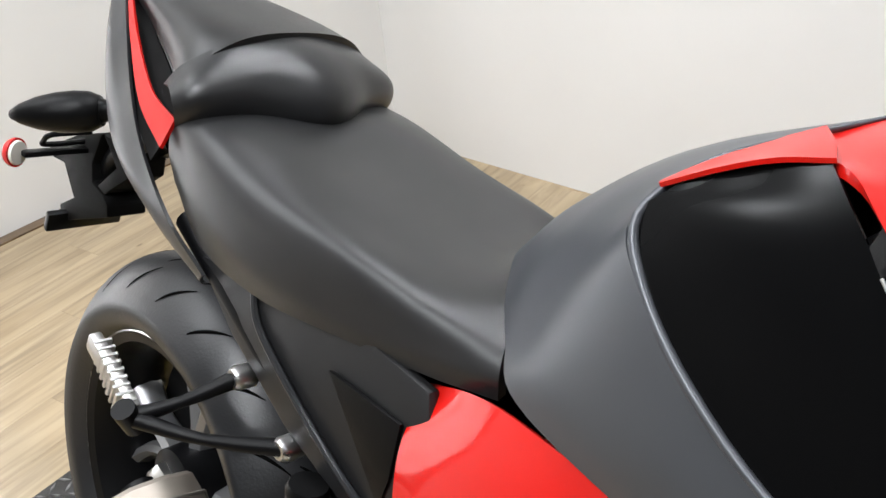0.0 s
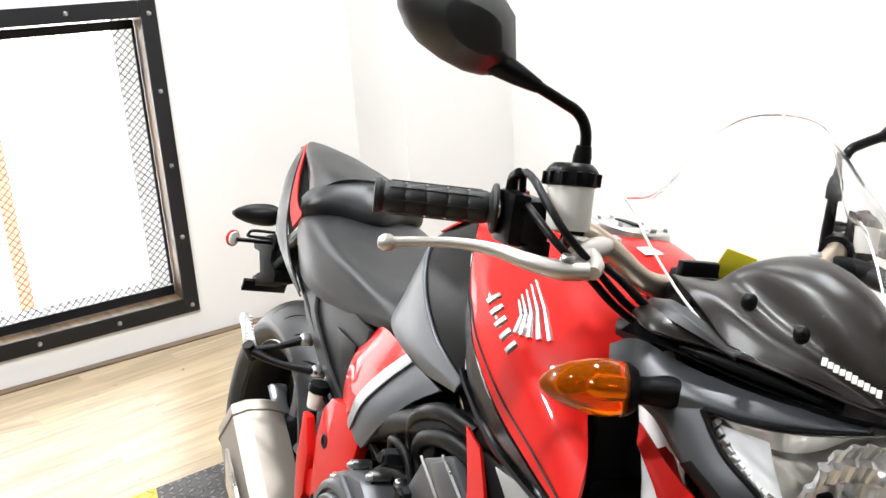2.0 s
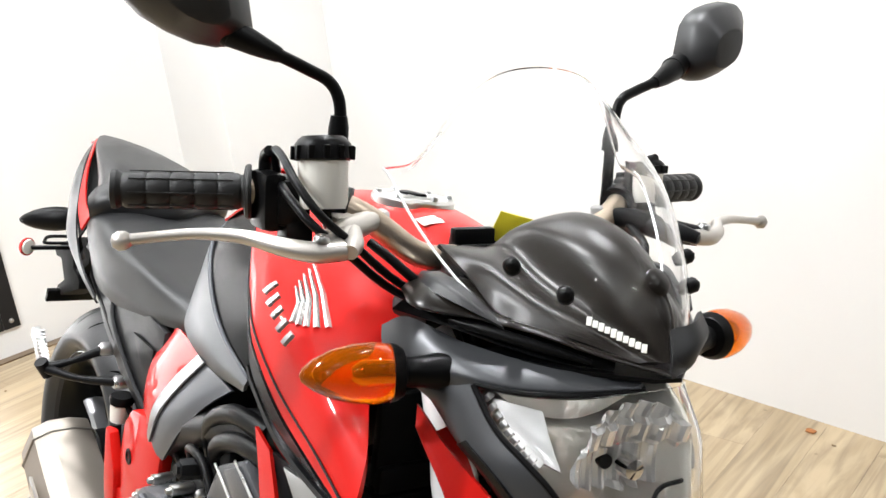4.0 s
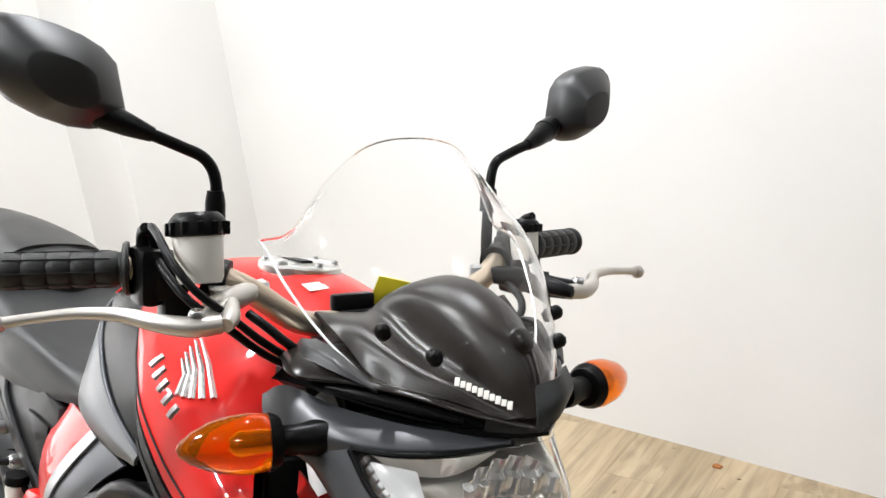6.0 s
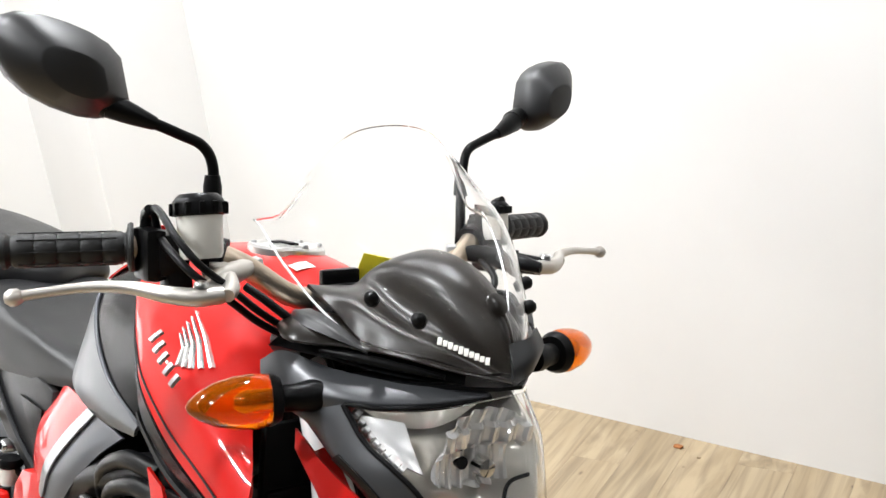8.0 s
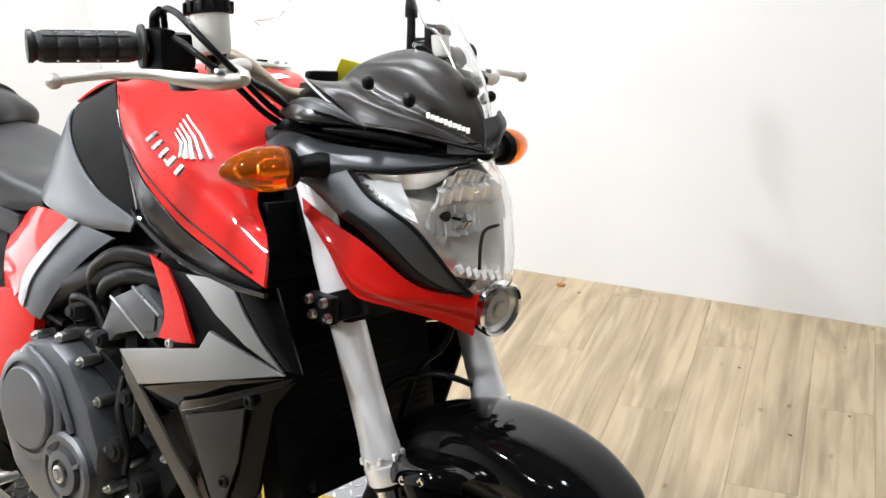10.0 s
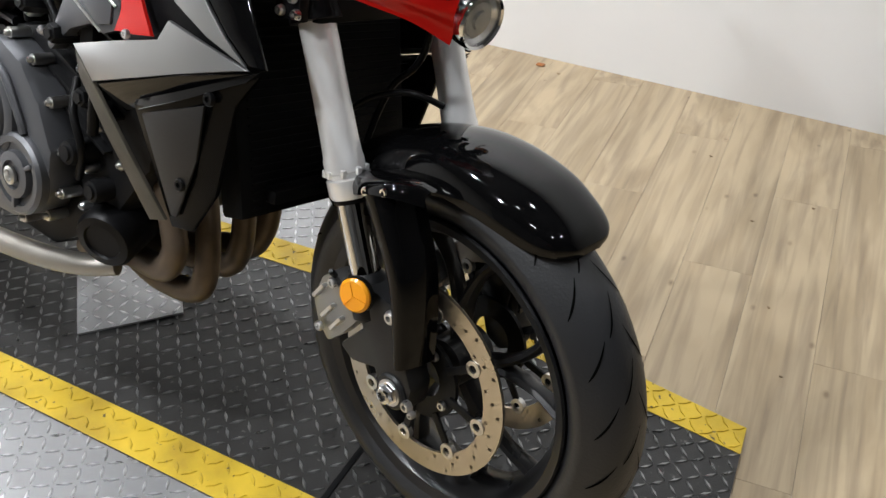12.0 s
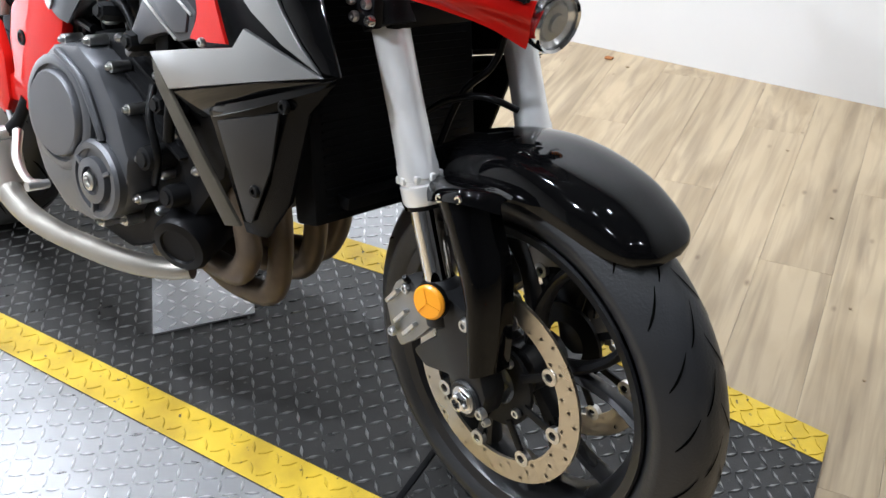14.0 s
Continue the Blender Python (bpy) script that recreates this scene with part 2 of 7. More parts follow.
# brick colour that emits, so the daylight on the post is built in
M_POST = glow("brick_glow_for_daylight", (0.93, 0.56, 0.38), 1.0)

# ---- mesh helpers ----


def vec(p):
    return Vector(p)


def obj(name, bm, material, smooth=True, angle=40):
    me = bpy.data.meshes.new(name)
    bmesh.ops.recalc_face_normals(bm, faces=bm.faces)
    bm.to_mesh(me)
    bm.free()
    if smooth:
        me.polygons.foreach_set("use_smooth", [True] * len(me.polygons))
        me.set_sharp_from_angle(angle=radians(angle))
    me.materials.append(material)
    return new(name, me)


def part(name, bm, material, parent, label="", smooth=True, angle=40):
    ob = obj(name, bm, material, smooth, angle)
    ob.parent = parent
    if label:
        tagged(ob, label)
    return ob


def move(bm, m, verts=None):
    bmesh.ops.transform(bm, matrix=m, verts=verts if verts is not None else bm.verts)
    return bm


def box(size, centre=(0, 0, 0), bevel=0.0, m=None, bm=None):
    bm = bm or bmesh.new()
    g = bmesh.ops.create_cube(bm, size=1.0)
    vs = g["verts"]
    bmesh.ops.transform(bm, matrix=Matrix.Translation(centre) @ Matrix.Diagonal((*size, 1)), verts=vs)
    if bevel:
        es = {e for v in vs for e in v.link_edges}
        r = bmesh.ops.bevel(bm, geom=list(es), offset=bevel, segments=2, affect="EDGES", profile=0.6)
        vs = list({v for f in r["faces"] for v in f.verts} | {v for v in vs if v.is_valid})
    if m is not None:
        bmesh.ops.transform(bm, matrix=m, verts=vs)
    return bm


def spline(pts, n):
    """Catmull-Rom through the points, n steps a span."""
    pts = [vec(p) for p in pts]
    if len(pts) < 3:
        return [pts[0].lerp(pts[1], i / n) for i in range(n + 1)]
    ext = [pts[0] * 2 - pts[1]] + pts + [pts[-1] * 2 - pts[-2]]
    out = []
    for i in range(1, len(ext) - 2):
        a, b, c, d = ext[i - 1:i + 3]
        for k in range(n):
            t = k / n
            out.append(0.5 * (2 * b + (c - a) * t + (2 * a - 5 * b + 4 * c - d) * t * t + (3 * b - a - 3 * c + d) * t ** 3))
    return out + [pts[-1]]


def ring_mesh(bm, rings, closed=True, caps=True):
    vs = [[bm.verts.new(p) for p in r] for r in rings]
    for a, b in zip(vs, vs[1:]):
        k = len(a)
        for i in range(k if closed else k - 1):
            bm.faces.new((a[i], a[(i + 1) % k], b[(i + 1) % k], b[i]))
    if caps and closed:
        bm.faces.new(vs[0][::-1])
        bm.faces.new(vs[-1])
    return bm


def tube(pts, radius, seg=12, steps=6, bm=None, caps=True):
    """A round tube along a smooth path; radius is a number or one value a point."""
    bm = bm or bmesh.new()
    path = spline(pts, steps)
    k = len(pts) - 1
    radii = [radius] * len(pts) if isinstance(radius, (int, float)) else list(radius)
    rings, up = [], None
    for i, p in enumerate(path):
        d = (path[min(i + 1, len(path) - 1)] - path[max(i - 1, 0)]).normalized()
        if up is None:
            up = d.orthogonal().normalized()
        up = (up - d * up.dot(d)).normalized()
        side = d.cross(up)
        f = min(i / steps, k - 1e-6)
        j = int(f)
        r = radii[j] + (radii[j + 1] - radii[j]) * (f - j)
        rings.append([p + (up * math.cos(2 * math.pi * a / seg) + side * math.sin(2 * math.pi * a / seg)) * r for a in range(seg)])
    return ring_mesh(bm, rings, True, caps)


def lathe(profile, origin, axis, seg=32, bm=None, closed=False, arc=None):
    """Turns (radius, height) pairs round an axis."""
    bm = bm or bmesh.new()
    a = vec(axis).normalized()
    u = a.orthogonal().normalized()
    v = a.cross(u)
    o = vec(origin)
    rings = []
    for r, h in profile:
        rings.append([o + a * h + (u * math.cos(2 * math.pi * k / seg) + v * math.sin(2 * math.pi * k / seg)) * r for k in range(seg)])
    if closed:
        rings.append(rings[0])
        vs = [[bm.verts.new(p) for p in r] for r in rings[:-1]]
        vs.append(vs[0])
        for x, y in zip(vs, vs[1:]):
            for i in range(seg):
                bm.faces.new((x[i], x[(i + 1) % seg], y[(i + 1) % seg], y[i]))
        return bm
    return ring_mesh(bm, rings, True, True)


def surface(rows, nu=5, nv=5):
    """Smooth grid of points through rows of control points."""
    cols = [spline(r, nu) for r in rows]
    return [list(x) for x in zip(*[spline([c[i] for c in cols], nv) for i in range(len(cols[0]))])]


def patch(rows, thick=0.004, nu=5, nv=5, bm=None):
    """A curved panel of the given thickness through rows of control points."""
    bm = bm or bmesh.new()
    g = surface(rows, nu, nv)
    h, w = len(g), len(g[0])
    nor = [[None] * w for _ in range(h)]
    for i in range(h):
        for j in range(w):
            du = g[i][min(j + 1, w - 1)] - g[i][max(j - 1, 0)]
            dv = g[min(i + 1, h - 1)][j] - g[max(i - 1, 0)][j]
            nn = du.cross(dv)
            nor[i][j] = nn.normalized() if nn.length > 1e-9 else Vector((0, 0, 1))
    flip = 1
    mid = g[h // 2][w // 2]
    if nor[h // 2][w // 2].dot(mid - Vector((0.9, 0, 0.6))) < 0:
        flip = -1
    top = [[bm.verts.new(p) for p in r] for r in g]
    bot = [[bm.verts.new(g[i][j] - nor[i][j] * flip * thick) for j in range(w)] for i in range(h)]

    def quad(a, b, c, d):
        try:
            bm.faces.new((a, b, c, d))
        except ValueError:
            pass
    for i in range(h - 1):
        for j in range(w - 1):
            quad(top[i][j], top[i][j + 1], top[i + 1][j + 1], top[i + 1][j])
            quad(bot[i][j], bot[i + 1][j], bot[i + 1][j + 1], bot[i][j + 1])
    for i in range(h - 1):
        quad(top[i][0], top[i + 1][0], bot[i + 1][0], bot[i][0])
        quad(top[i][-1], bot[i][-1], bot[i + 1][-1], top[i + 1][-1])
    for j in range(w - 1):
        quad(top[0][j], bot[0][j], bot[0][j + 1], top[0][j + 1])
        quad(top[-1][j], top[-1][j + 1], bot[-1][j + 1], bot[-1][j])
    return bm


def mirrored(rows):
    return [[(x, -y, z) for x, y, z in r] for r in rows]


def whole(rows):
    """Rows from the centre line outwards on one side, joined with their mirror image."""
    return [[(x, -y, z) for x, y, z in r] for r in rows[:0:-1]] + [list(r) for r in rows]


def slab(outline, y0, y1, bevel=0.0, bm=None):
    """A flat piece: an outline of (x, z) from y0 to y1, with eased edges."""
    bm = bm or bmesh.new()
    a = [bm.verts.new((x, y0, z)) for x, z in outline]
    b = [bm.verts.new((x, y1, z)) for x, z in outline]
    k = len(outline)
    fs = [bm.faces.new(a[::-1]), bm.faces.new(b)]
    for i in range(k):
        fs.append(bm.faces.new((a[i], a[(i + 1) % k], b[(i + 1) % k], b[i])))
    if bevel:
        es = {e for f in fs for e in f.edges}
        bmesh.ops.recalc_face_normals(bm, faces=fs)
        bmesh.ops.bevel(bm, geom=list(es), offset=bevel, segments=2, affect="EDGES", profile=0.6)
    return bm


def facet(pts, thick=0.006, bevel=0.0015):
    """A flat faceted panel: a polygon of 3D corners, thickened inwards, with eased edges."""
    bm = bmesh.new()
    pts = [vec(p) for p in pts]
    n = Vector((0, 0, 0))
    for p, q in zip(pts, pts[1:] + pts[:1]):
        n += p.cross(q)
    n.normalize()
    if n.dot(sum(pts, Vector()) / len(pts) - Vector((0.9, 0, 0.6))) < 0:
        n = -n
    a, b = [bm.verts.new(p) for p in pts], [bm.verts.new(p - n * thick) for p in pts]
    k = len(pts)
    bm.faces.new(a)
    bm.faces.new(b[::-1])
    for i in range(k):
        bm.faces.new((a[i], b[i], b[(i + 1) % k], a[(i + 1) % k]))
    bmesh.ops.recalc_face_normals(bm, faces=bm.faces)
    bmesh.ops.bevel(bm, geom=list(bm.edges), offset=bevel, segments=2, affect="EDGES", profile=0.6)
    bmesh.ops.triangulate(bm, faces=[f for f in bm.faces if len(f.verts) > 4])
    return bm


def prism(poly, z0, z1, bm=None):
    bm = bm or bmesh.new()
    a = [bm.verts.new((x, y, z0)) for x, y in poly]
    b = [bm.verts.new((x, y, z1)) for x, y in poly]
    k = len(poly)
    bm.faces.new(a[::-1])
    bm.faces.new(b)
    for i in range(k):
        bm.faces.new((a[i], a[(i + 1) % k], b[(i + 1) % k], b[i]))
    return bm


# ---- the room ----
FLOOR = -0.06


def wall_x(y):
    """The window wall's face at y."""
    return -1.775 - 0.19 * (y + 0.217)


def wall_y(x):
    """The long wall's face at x."""
    return 1.585 + 0.133 * x


def room_wall(name, a, b, out, label, z0=FLOOR, z1=CEIL, thick=0.14, material=None):
    o = vec((*out, 0)).normalized() * thick
    ob = obj(name, prism([a, b, (b[0] + o.x, b[1] + o.y), (a[0] + o.x, a[1] + o.y)], z0, z1), material or M_WALL, False)
    return tagged(ob, label, "wall", kind="structure")


corner = (-2.03, 1.315)
far = (6.2, wall_y(6.2))
back_a, back_b = (6.2, -5.2), (wall_x(-5.2), -5.2)
room_wall("wall_north", corner, far, (-0.13, 1), "plain white painted long wall behind the motorcycle")
# two unseen walls, added dark to limit bounce light on the motorcycle
room_wall("wall_east", far, back_a, (1, 0), "unseen end wall of the workshop, dark grey to cut fill light", material=M_BACK)
room_wall("wall_south", back_a, back_b, (0, -1), "unseen wall facing the motorcycle, dark grey to cut fill light", material=M_BACK)
# boxed column in the corner
tagged(obj("corner_column", prism([(-1.39, 0.895), (-1.45, wall_y(-1.45) + 0.002), (-2.1, 1.33), (-2.03, 0.90)], FLOOR, CEIL), M_WALL, False),
       "boxed white painted column in the room corner", "column", kind="structure")
# ceiling
tagged(obj("ceiling", prism([corner, far, back_a, back_b], CEIL, CEIL + 0.12), M_CEIL, False), "dark painted workshop ceiling", "ceiling", kind="structure")

# window wall, with its opening
WN = Vector((-0.983, -0.187, 0))          # out of the room
WT = Vector((-0.187, 0.983, 0))           # along the wall towards the corner
W0 = Vector((wall_x(0.06), 0.06, 0))      # below the frame's outer bolts
WM = Matrix((( WT.x, WN.x, 0, W0.x), (WT.y, WN.y, 0, W0.y), (0, 0, 1, 0), (0, 0, 0, 1)))   # x along the wall, y outwards, z up
WIN_R, WIN_L, WIN_B, WIN_T = 0.0, -1.25, 0.085, 1.27
wt = 0.16
bm = bmesh.new()
x_left, x_right = -5.35, 1.32
for xa, xb, za, zb in ((x_left, WIN_L, FLOOR, CEIL), (WIN_R, x_right, FLOOR, CEIL), (WIN_L, WIN_R, FLOOR, WIN_B), (WIN_L, WIN_R, WIN_T, CEIL)):
    box((xb - xa, wt, zb - za), ((xa + xb) / 2, wt / 2, (za + zb) / 2), bm=bm)
move(bm, WM)
tagged(obj("wall_west", bm, M_WALL, False), "white painted wall with a low wide window opening", "wall", kind="structure")

window = tagged(new("window_1"), "low window behind expanded metal mesh in a bolted black steel frame", "window", kind="structure")
window.matrix_world = WM
fw = 0.062
xs, zs = (WIN_L - 0.03, WIN_R + 0.03), (WIN_B - 0.03, WIN_T + 0.03)
for nm, sx, sz, cx, cz in (("frame_bar", fw, zs[1] - zs[0], xs[1] - fw / 2, sum(zs) / 2), ("frame_bar", fw, zs[1] - zs[0], xs[0] + fw / 2, sum(zs) / 2),
                           ("frame_bar", xs[1] - xs[0] - 2 * fw - 0.004, fw, sum(xs) / 2, zs[0] + fw / 2), ("frame_bar", xs[1] - xs[0] - 2 * fw - 0.004, fw, sum(xs) / 2, zs[1] - fw / 2)):
    part(nm, box((sx, 0.012, sz), (cx, -0.007, cz), 0.0015), M_FRAME, window, "bolted black steel flat bar", False)
for i in range(5):
    for sx in (xs[1] - 0.03, xs[0] + 0.03):
        part("bolt", lathe([(0.0, -0.02), (0.006, -0.019), (0.009, -0.0155), (0.0095, -0.013)][::-1], (sx, 0, zs[0] + 0.03 + i * 0.291), (0, 1, 0), 10), M_ZINC, window)
for i in range(1, 4):
    for sz in (zs[0] + 0.03, zs[1] - 0.03):
        part("bolt", lathe([(0.0, -0.02), (0.006, -0.019), (0.009, -0.0155), (0.0095, -0.013)][::-1], (xs[1] - 0.03 - i * 0.299, 0, sz), (0, 1, 0), 10), M_ZINC, window)
# timber lining of the reveal
for sx, sz, cx, cz in ((0.022, WIN_T - WIN_B, WIN_R - 0.011, (WIN_T + WIN_B) / 2), (0.022, WIN_T - WIN_B, WIN_L + 0.011, (WIN_T + WIN_B) / 2),
                       (WIN_R - WIN_L - 0.048, 0.022, (WIN_R + WIN_L) / 2, WIN_B + 0.011), (WIN_R - WIN_L - 0.048, 0.022, (WIN_R + WIN_L) / 2, WIN_T - 0.011)):
    part("lining_board", box((sx, wt - 0.01, sz), (cx, wt / 2 + 0.004, cz), 0.003), M_JAMB, window, "weathered brown timber lining", False)
# expanded metal: zigzag strands that meet in diamonds
bm = bmesh.new()
dx, dz, ym = 0.030, 0.0145, 0.122
nx, nz = int((WIN_R - WIN_L - 0.05) / dx), int((WIN_T - WIN_B - 0.05) / dz)
vs, fs = [], []
for r in range(nz + 1):
    for c in range(2 * nx):
        xa = WIN_L + 0.025 + c * dx / 2
        za = WIN_B + 0.025 + r * dz
        lift = dz / 2
        z1, z2 = (za - lift, za + lift) if (c + r) % 2 else (za + lift, za - lift)
        w = 0.0017
        k = len(vs)
        vs += [(xa, ym - 0.001, z1 - w), (xa + dx / 2, ym - 0.001, z2 - w), (xa + dx / 2, ym + 0.001, z2 + w), (xa, ym + 0.001, z1 + w)]
        fs.append((k, k + 1, k + 2, k + 3))
me = bpy.data.meshes.new("mesh_screen")
me.from_pydata(vs, [], fs)
me.materials.append(M_FRAME)
screen = new("mesh_screen", me)
screen.parent = window
tagged(screen, "black expanded metal diamond mesh", kind="stuff")
pane = part("window_pane", box((WIN_R - WIN_L - 0.05, 0.005, WIN_T - WIN_B - 0.05), ((WIN_R + WIN_L) / 2, 0.145, (WIN_B + WIN_T) / 2)), glass("window_glass", (1, 1, 1), 0.0, 1.0, 1.05), window, "", False)
pane.visible_shadow = False
# bright outdoors behind the window
bm = box((6, 0.02, 4), (-0.8, 1.6, 0.9))
back = obj("backdrop", move(bm, WM), M_OUT, False)
tagged(back, "overexposed bright daylight outside the window", "backdrop", kind="structure")
# the post glows by itself instead of being lit
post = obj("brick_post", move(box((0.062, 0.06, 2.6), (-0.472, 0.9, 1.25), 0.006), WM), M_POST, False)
tagged(post, "reddish brick post outside the window, glowing in place of daylight", "post")
part("outer_sill", box((WIN_R - WIN_L + 0.2, 0.30, 0.03), ((WIN_R + WIN_L) / 2, wt + 0.15, WIN_B - 0.018), 0.004), M_SILL, window, "pale concrete sill outside", False)
part("outer_reveal", box((0.03, 0.28, WIN_T - WIN_B + 0.10), (WIN_R - 0.004, wt + 0.146, (WIN_T + WIN_B) / 2), 0.004), M_SILL, window, "pale return of the wall outside", False)
# flat steel that clamps the mesh
for sx, sz, cx, cz in ((WIN_R - WIN_L - 0.05, 0.040, (WIN_R + WIN_L) / 2, WIN_B + 0.043), (WIN_R - WIN_L - 0.05, 0.034, (WIN_R + WIN_L) / 2, WIN_T - 0.058), (0.012, WIN_T - WIN_B - 0.14, WIN_R - 0.030, (WIN_T + WIN_B) / 2)):
    part("clamp_bar", box((sx, 0.006, sz), (cx, 0.116, cz), 0.001), M_FRAME, window, "", False)
area_lamp("window_daylight", WM @ pose((WIN_L + WIN_R) / 2, 0.10, (WIN_B + WIN_T) / 2, 90, 0, 180) , 1.15, 1.1, 4, (0.95, 0.98, 1.0))

# ---- turntable and lift deck ----
DD = Vector((0.977, 0.215, 0)).normalized()      # along the deck
DP = Vector((-DD.y, DD.x, 0))                    # across it, away from the camera
SEAM = Vector((1.313, -0.131, 0))                # near end of the hinge


def dk(along, across, z=0.0):
    p = SEAM + DD * along + DP * across
    return Vector((p.x, p.y, z))


DW, SW = 0.64, 0.072


def plate(poly, thick, bm=None):
    """A flat plate under a polygon of 3D corners."""
    bm = bm or bmesh.new()
    a = [bm.verts.new(p) for p in poly]
    b = [bm.verts.new(vec(p) - Vector((0, 0, thick))) for p in poly]
    k = len(poly)
    bm.faces.new(a)
    bm.faces.new(b[::-1])
    for i in range(k):
        bm.faces.new((a[i], b[i], b[(i + 1) % k], a[(i + 1) % k]))
    return bm


def lerp4(q, u, v):
    """Bilinear place on a quad a, b, c, d: u along a-b, v towards d-c."""
    return vec(q[0]).lerp(vec(q[1]), u).lerp(vec(q[3]).lerp(vec(q[2]), u), v)


def lugs(name, q, step, size, high, material, parent, label, inside=None):
    """Raised lozenges of a tread plate over a quad, turned alternately, as one mesh."""
    a, b, d = vec(q[0]), vec(q[1]), vec(q[3])
    lu, lv = (b - a).length, (d - a).length
    nu, nv = int(lu / step), int(lv / step)
    vs, fs = [], []
    for i in range(nu):
        for j in range(nv):
            u, v = (i + 0.5) / nu, (j + 0.5) / nv
            c = lerp4(q, u, v)
            if inside and not inside(c):
                continue
            ex = (lerp4(q, min(u + 0.02, 1), v) - lerp4(q, u, v)).normalized() if u < 0.97 else (lerp4(q, u, v) - lerp4(q, u - 0.02, v)).normalized()
            ey = Vector((-ex.y, ex.x, 0)).normalized()
            up = ex.cross(ey)
            ang = radians(45 if (i + j) % 2 else -45) + random.uniform(-0.04, 0.04)
            du = ex * math.cos(ang) + ey * math.sin(ang)
            dv = ey * math.cos(ang) - ex * math.sin(ang)
            k = len(vs)
            L, W = size, size * 0.23
            vs += [c + du * L, c + dv * W, c - du * L, c - dv * W]
            vs += [c + du * L * 0.70 + up * high, c + dv * W * 0.6 + up * high, c - du * L * 0.70 + up * high, c - dv * W * 0.6 + up * high]
            fs += [(k, k + 1, k + 5, k + 4), (k + 1, k + 2, k + 6, k + 5), (k + 2, k + 3, k + 7, k + 6), (k + 3, k, k + 4, k + 7), (k + 4, k + 5, k + 6, k + 7)]
    me = bpy.data.meshes.new(name)
    me.from_pydata(vs, [], fs)
    me.materials.append(material)
    ob = new(name, me)
    ob.parent = parent
    return tagged(ob, label, kind="stuff")


# round turntable under the deck
TC, TR, TH = Vector((0.603, 0.065, 0)), 0.655, -0.0045
turntable = tagged(new("turntable"), "round silver aluminium tread plate turntable on the floor", "turntable")
part("disc", lathe([(0.0, TH), (TR - 0.006, TH), (TR, TH - 0.004), (TR, FLOOR + 0.012), (TR - 0.01, FLOOR)][::-1], TC, (0, 0, 1), 96), M_PLATE, turntable, "", True, 30)
part("rim_band", lathe([(TR + 0.0005, FLOOR), (TR + 0.004, FLOOR), (TR + 0.004, TH - 0.006), (TR + 0.0005, TH - 0.006)], TC, (0, 0, 1), 96, closed=True), M_STEEL, turntable, "dull scuffed metal edge band", True, 30)


def on_disc(c):
    return (Vector((c.x, c.y, 0)) - TC).length < TR - 0.02 and not (0.07 < (c - SEAM).dot(DP) < DW + 0.01)


lugs("tread", [(TC.x - 1, TC.y - 1, TH), (TC.x + 1, TC.y - 1, TH), (TC.x + 1, TC.y + 1, TH), (TC.x - 1, TC.y + 1, TH)], 0.0255, 0.0140, 0.0019, M_SHEEN, turntable, "raised tread lozenges", on_disc)

deck = tagged(new("lift_deck"), "black tread plate deck with yellow painted edges and tapered ramps", "platform")
FN, FF = Vector((1.863, 0.045, FLOOR + 0.006)), Vector((1.727, 0.552, FLOOR + 0.006))          # ramp's front corners
RN, RF = Vector((-0.53, -0.347, 0)), Vector((-0.66, 0.20, 0))
A, B, C, D = dk(-1.42, 0.066), dk(-0.006, 0.006), dk(-0.006, DW), dk(-1.42, DW)
ramps = (("deck_plate", (A, B, C, D)), ("front_ramp", (dk(0.006, 0.005), FN, FF, dk(0.006, DW))), ("rear_plate", (RN, dk(-1.43, 0.066), dk(-1.43, DW), RF)))
for nm, q in ramps:
    base = part(nm, plate(q, 0.004), M_DECK, deck, "", False)
    f = SW / ((vec(q[0]) - vec(q[3])).length + (vec(q[1]) - vec(q[2])).length) * 2
    for v0, v1 in ((0, f), (1 - f, 1)):
        s = [lerp4(q, 0, v0), lerp4(q, 1, v0), lerp4(q, 1, v1), lerp4(q, 0, v1)]
        s = [p + Vector((0, 0, 0.0012)) for p in s]
        part("yellow_edge", plate(s, 0.001), M_YPAINT, base, "chipped yellow safety paint", False)
        lugs("yellow_tread", s, 0.0250, 0.0142, 0.0020, M_YPAINT, base, "yellow painted tread lozenges")
    s = [lerp4(q, 0, f), lerp4(q, 1, f), lerp4(q, 1, 1 - f), lerp4(q, 0, 1 - f)]
    lugs("deck_tread", s, 0.0250, 0.0142, 0.0020, M_LUG, base, "worn raised tread lozenges")
M_LIP = mat("dull_lip_metal", (0.52, 0.45, 0.34), 0.45, 0.0, bump=0.2, vary=0.3, scale=60)
# sloping pale lips along the ramp's sides, with rivets
for nm, a, b, o in (("side_lip", dk(-0.14, 0.010), FN, -1),):
    a, b = vec((a.x, a.y, -0.006)), vec((b.x, b.y, FLOOR + 0.004))
    a2 = vec((a.x, a.y, FLOOR + 0.003)) + DP * (o * 0.03)
    b2 = vec((b.x, b.y, FLOOR + 0.003)) + DP * (o * 0.02)
    lip = part(nm, plate([a, b, b2, a2] if o > 0 else [a2, b2, b, a], 0.003), M_LIP, deck, "pale riveted metal lip along the ramp", False)
    for k in range(5):
        p = a.lerp(b, 0.1 + 0.19 * k).lerp(a2.lerp(b2, 0.1 + 0.19 * k), 0.55)
        part("rivet", lathe([(0.0045, 0.0), (0.0045, 0.002), (0.002, 0.0035), (0.0001, 0.0035)], p, (0, 0, 1), 10), M_ZINC, lip)
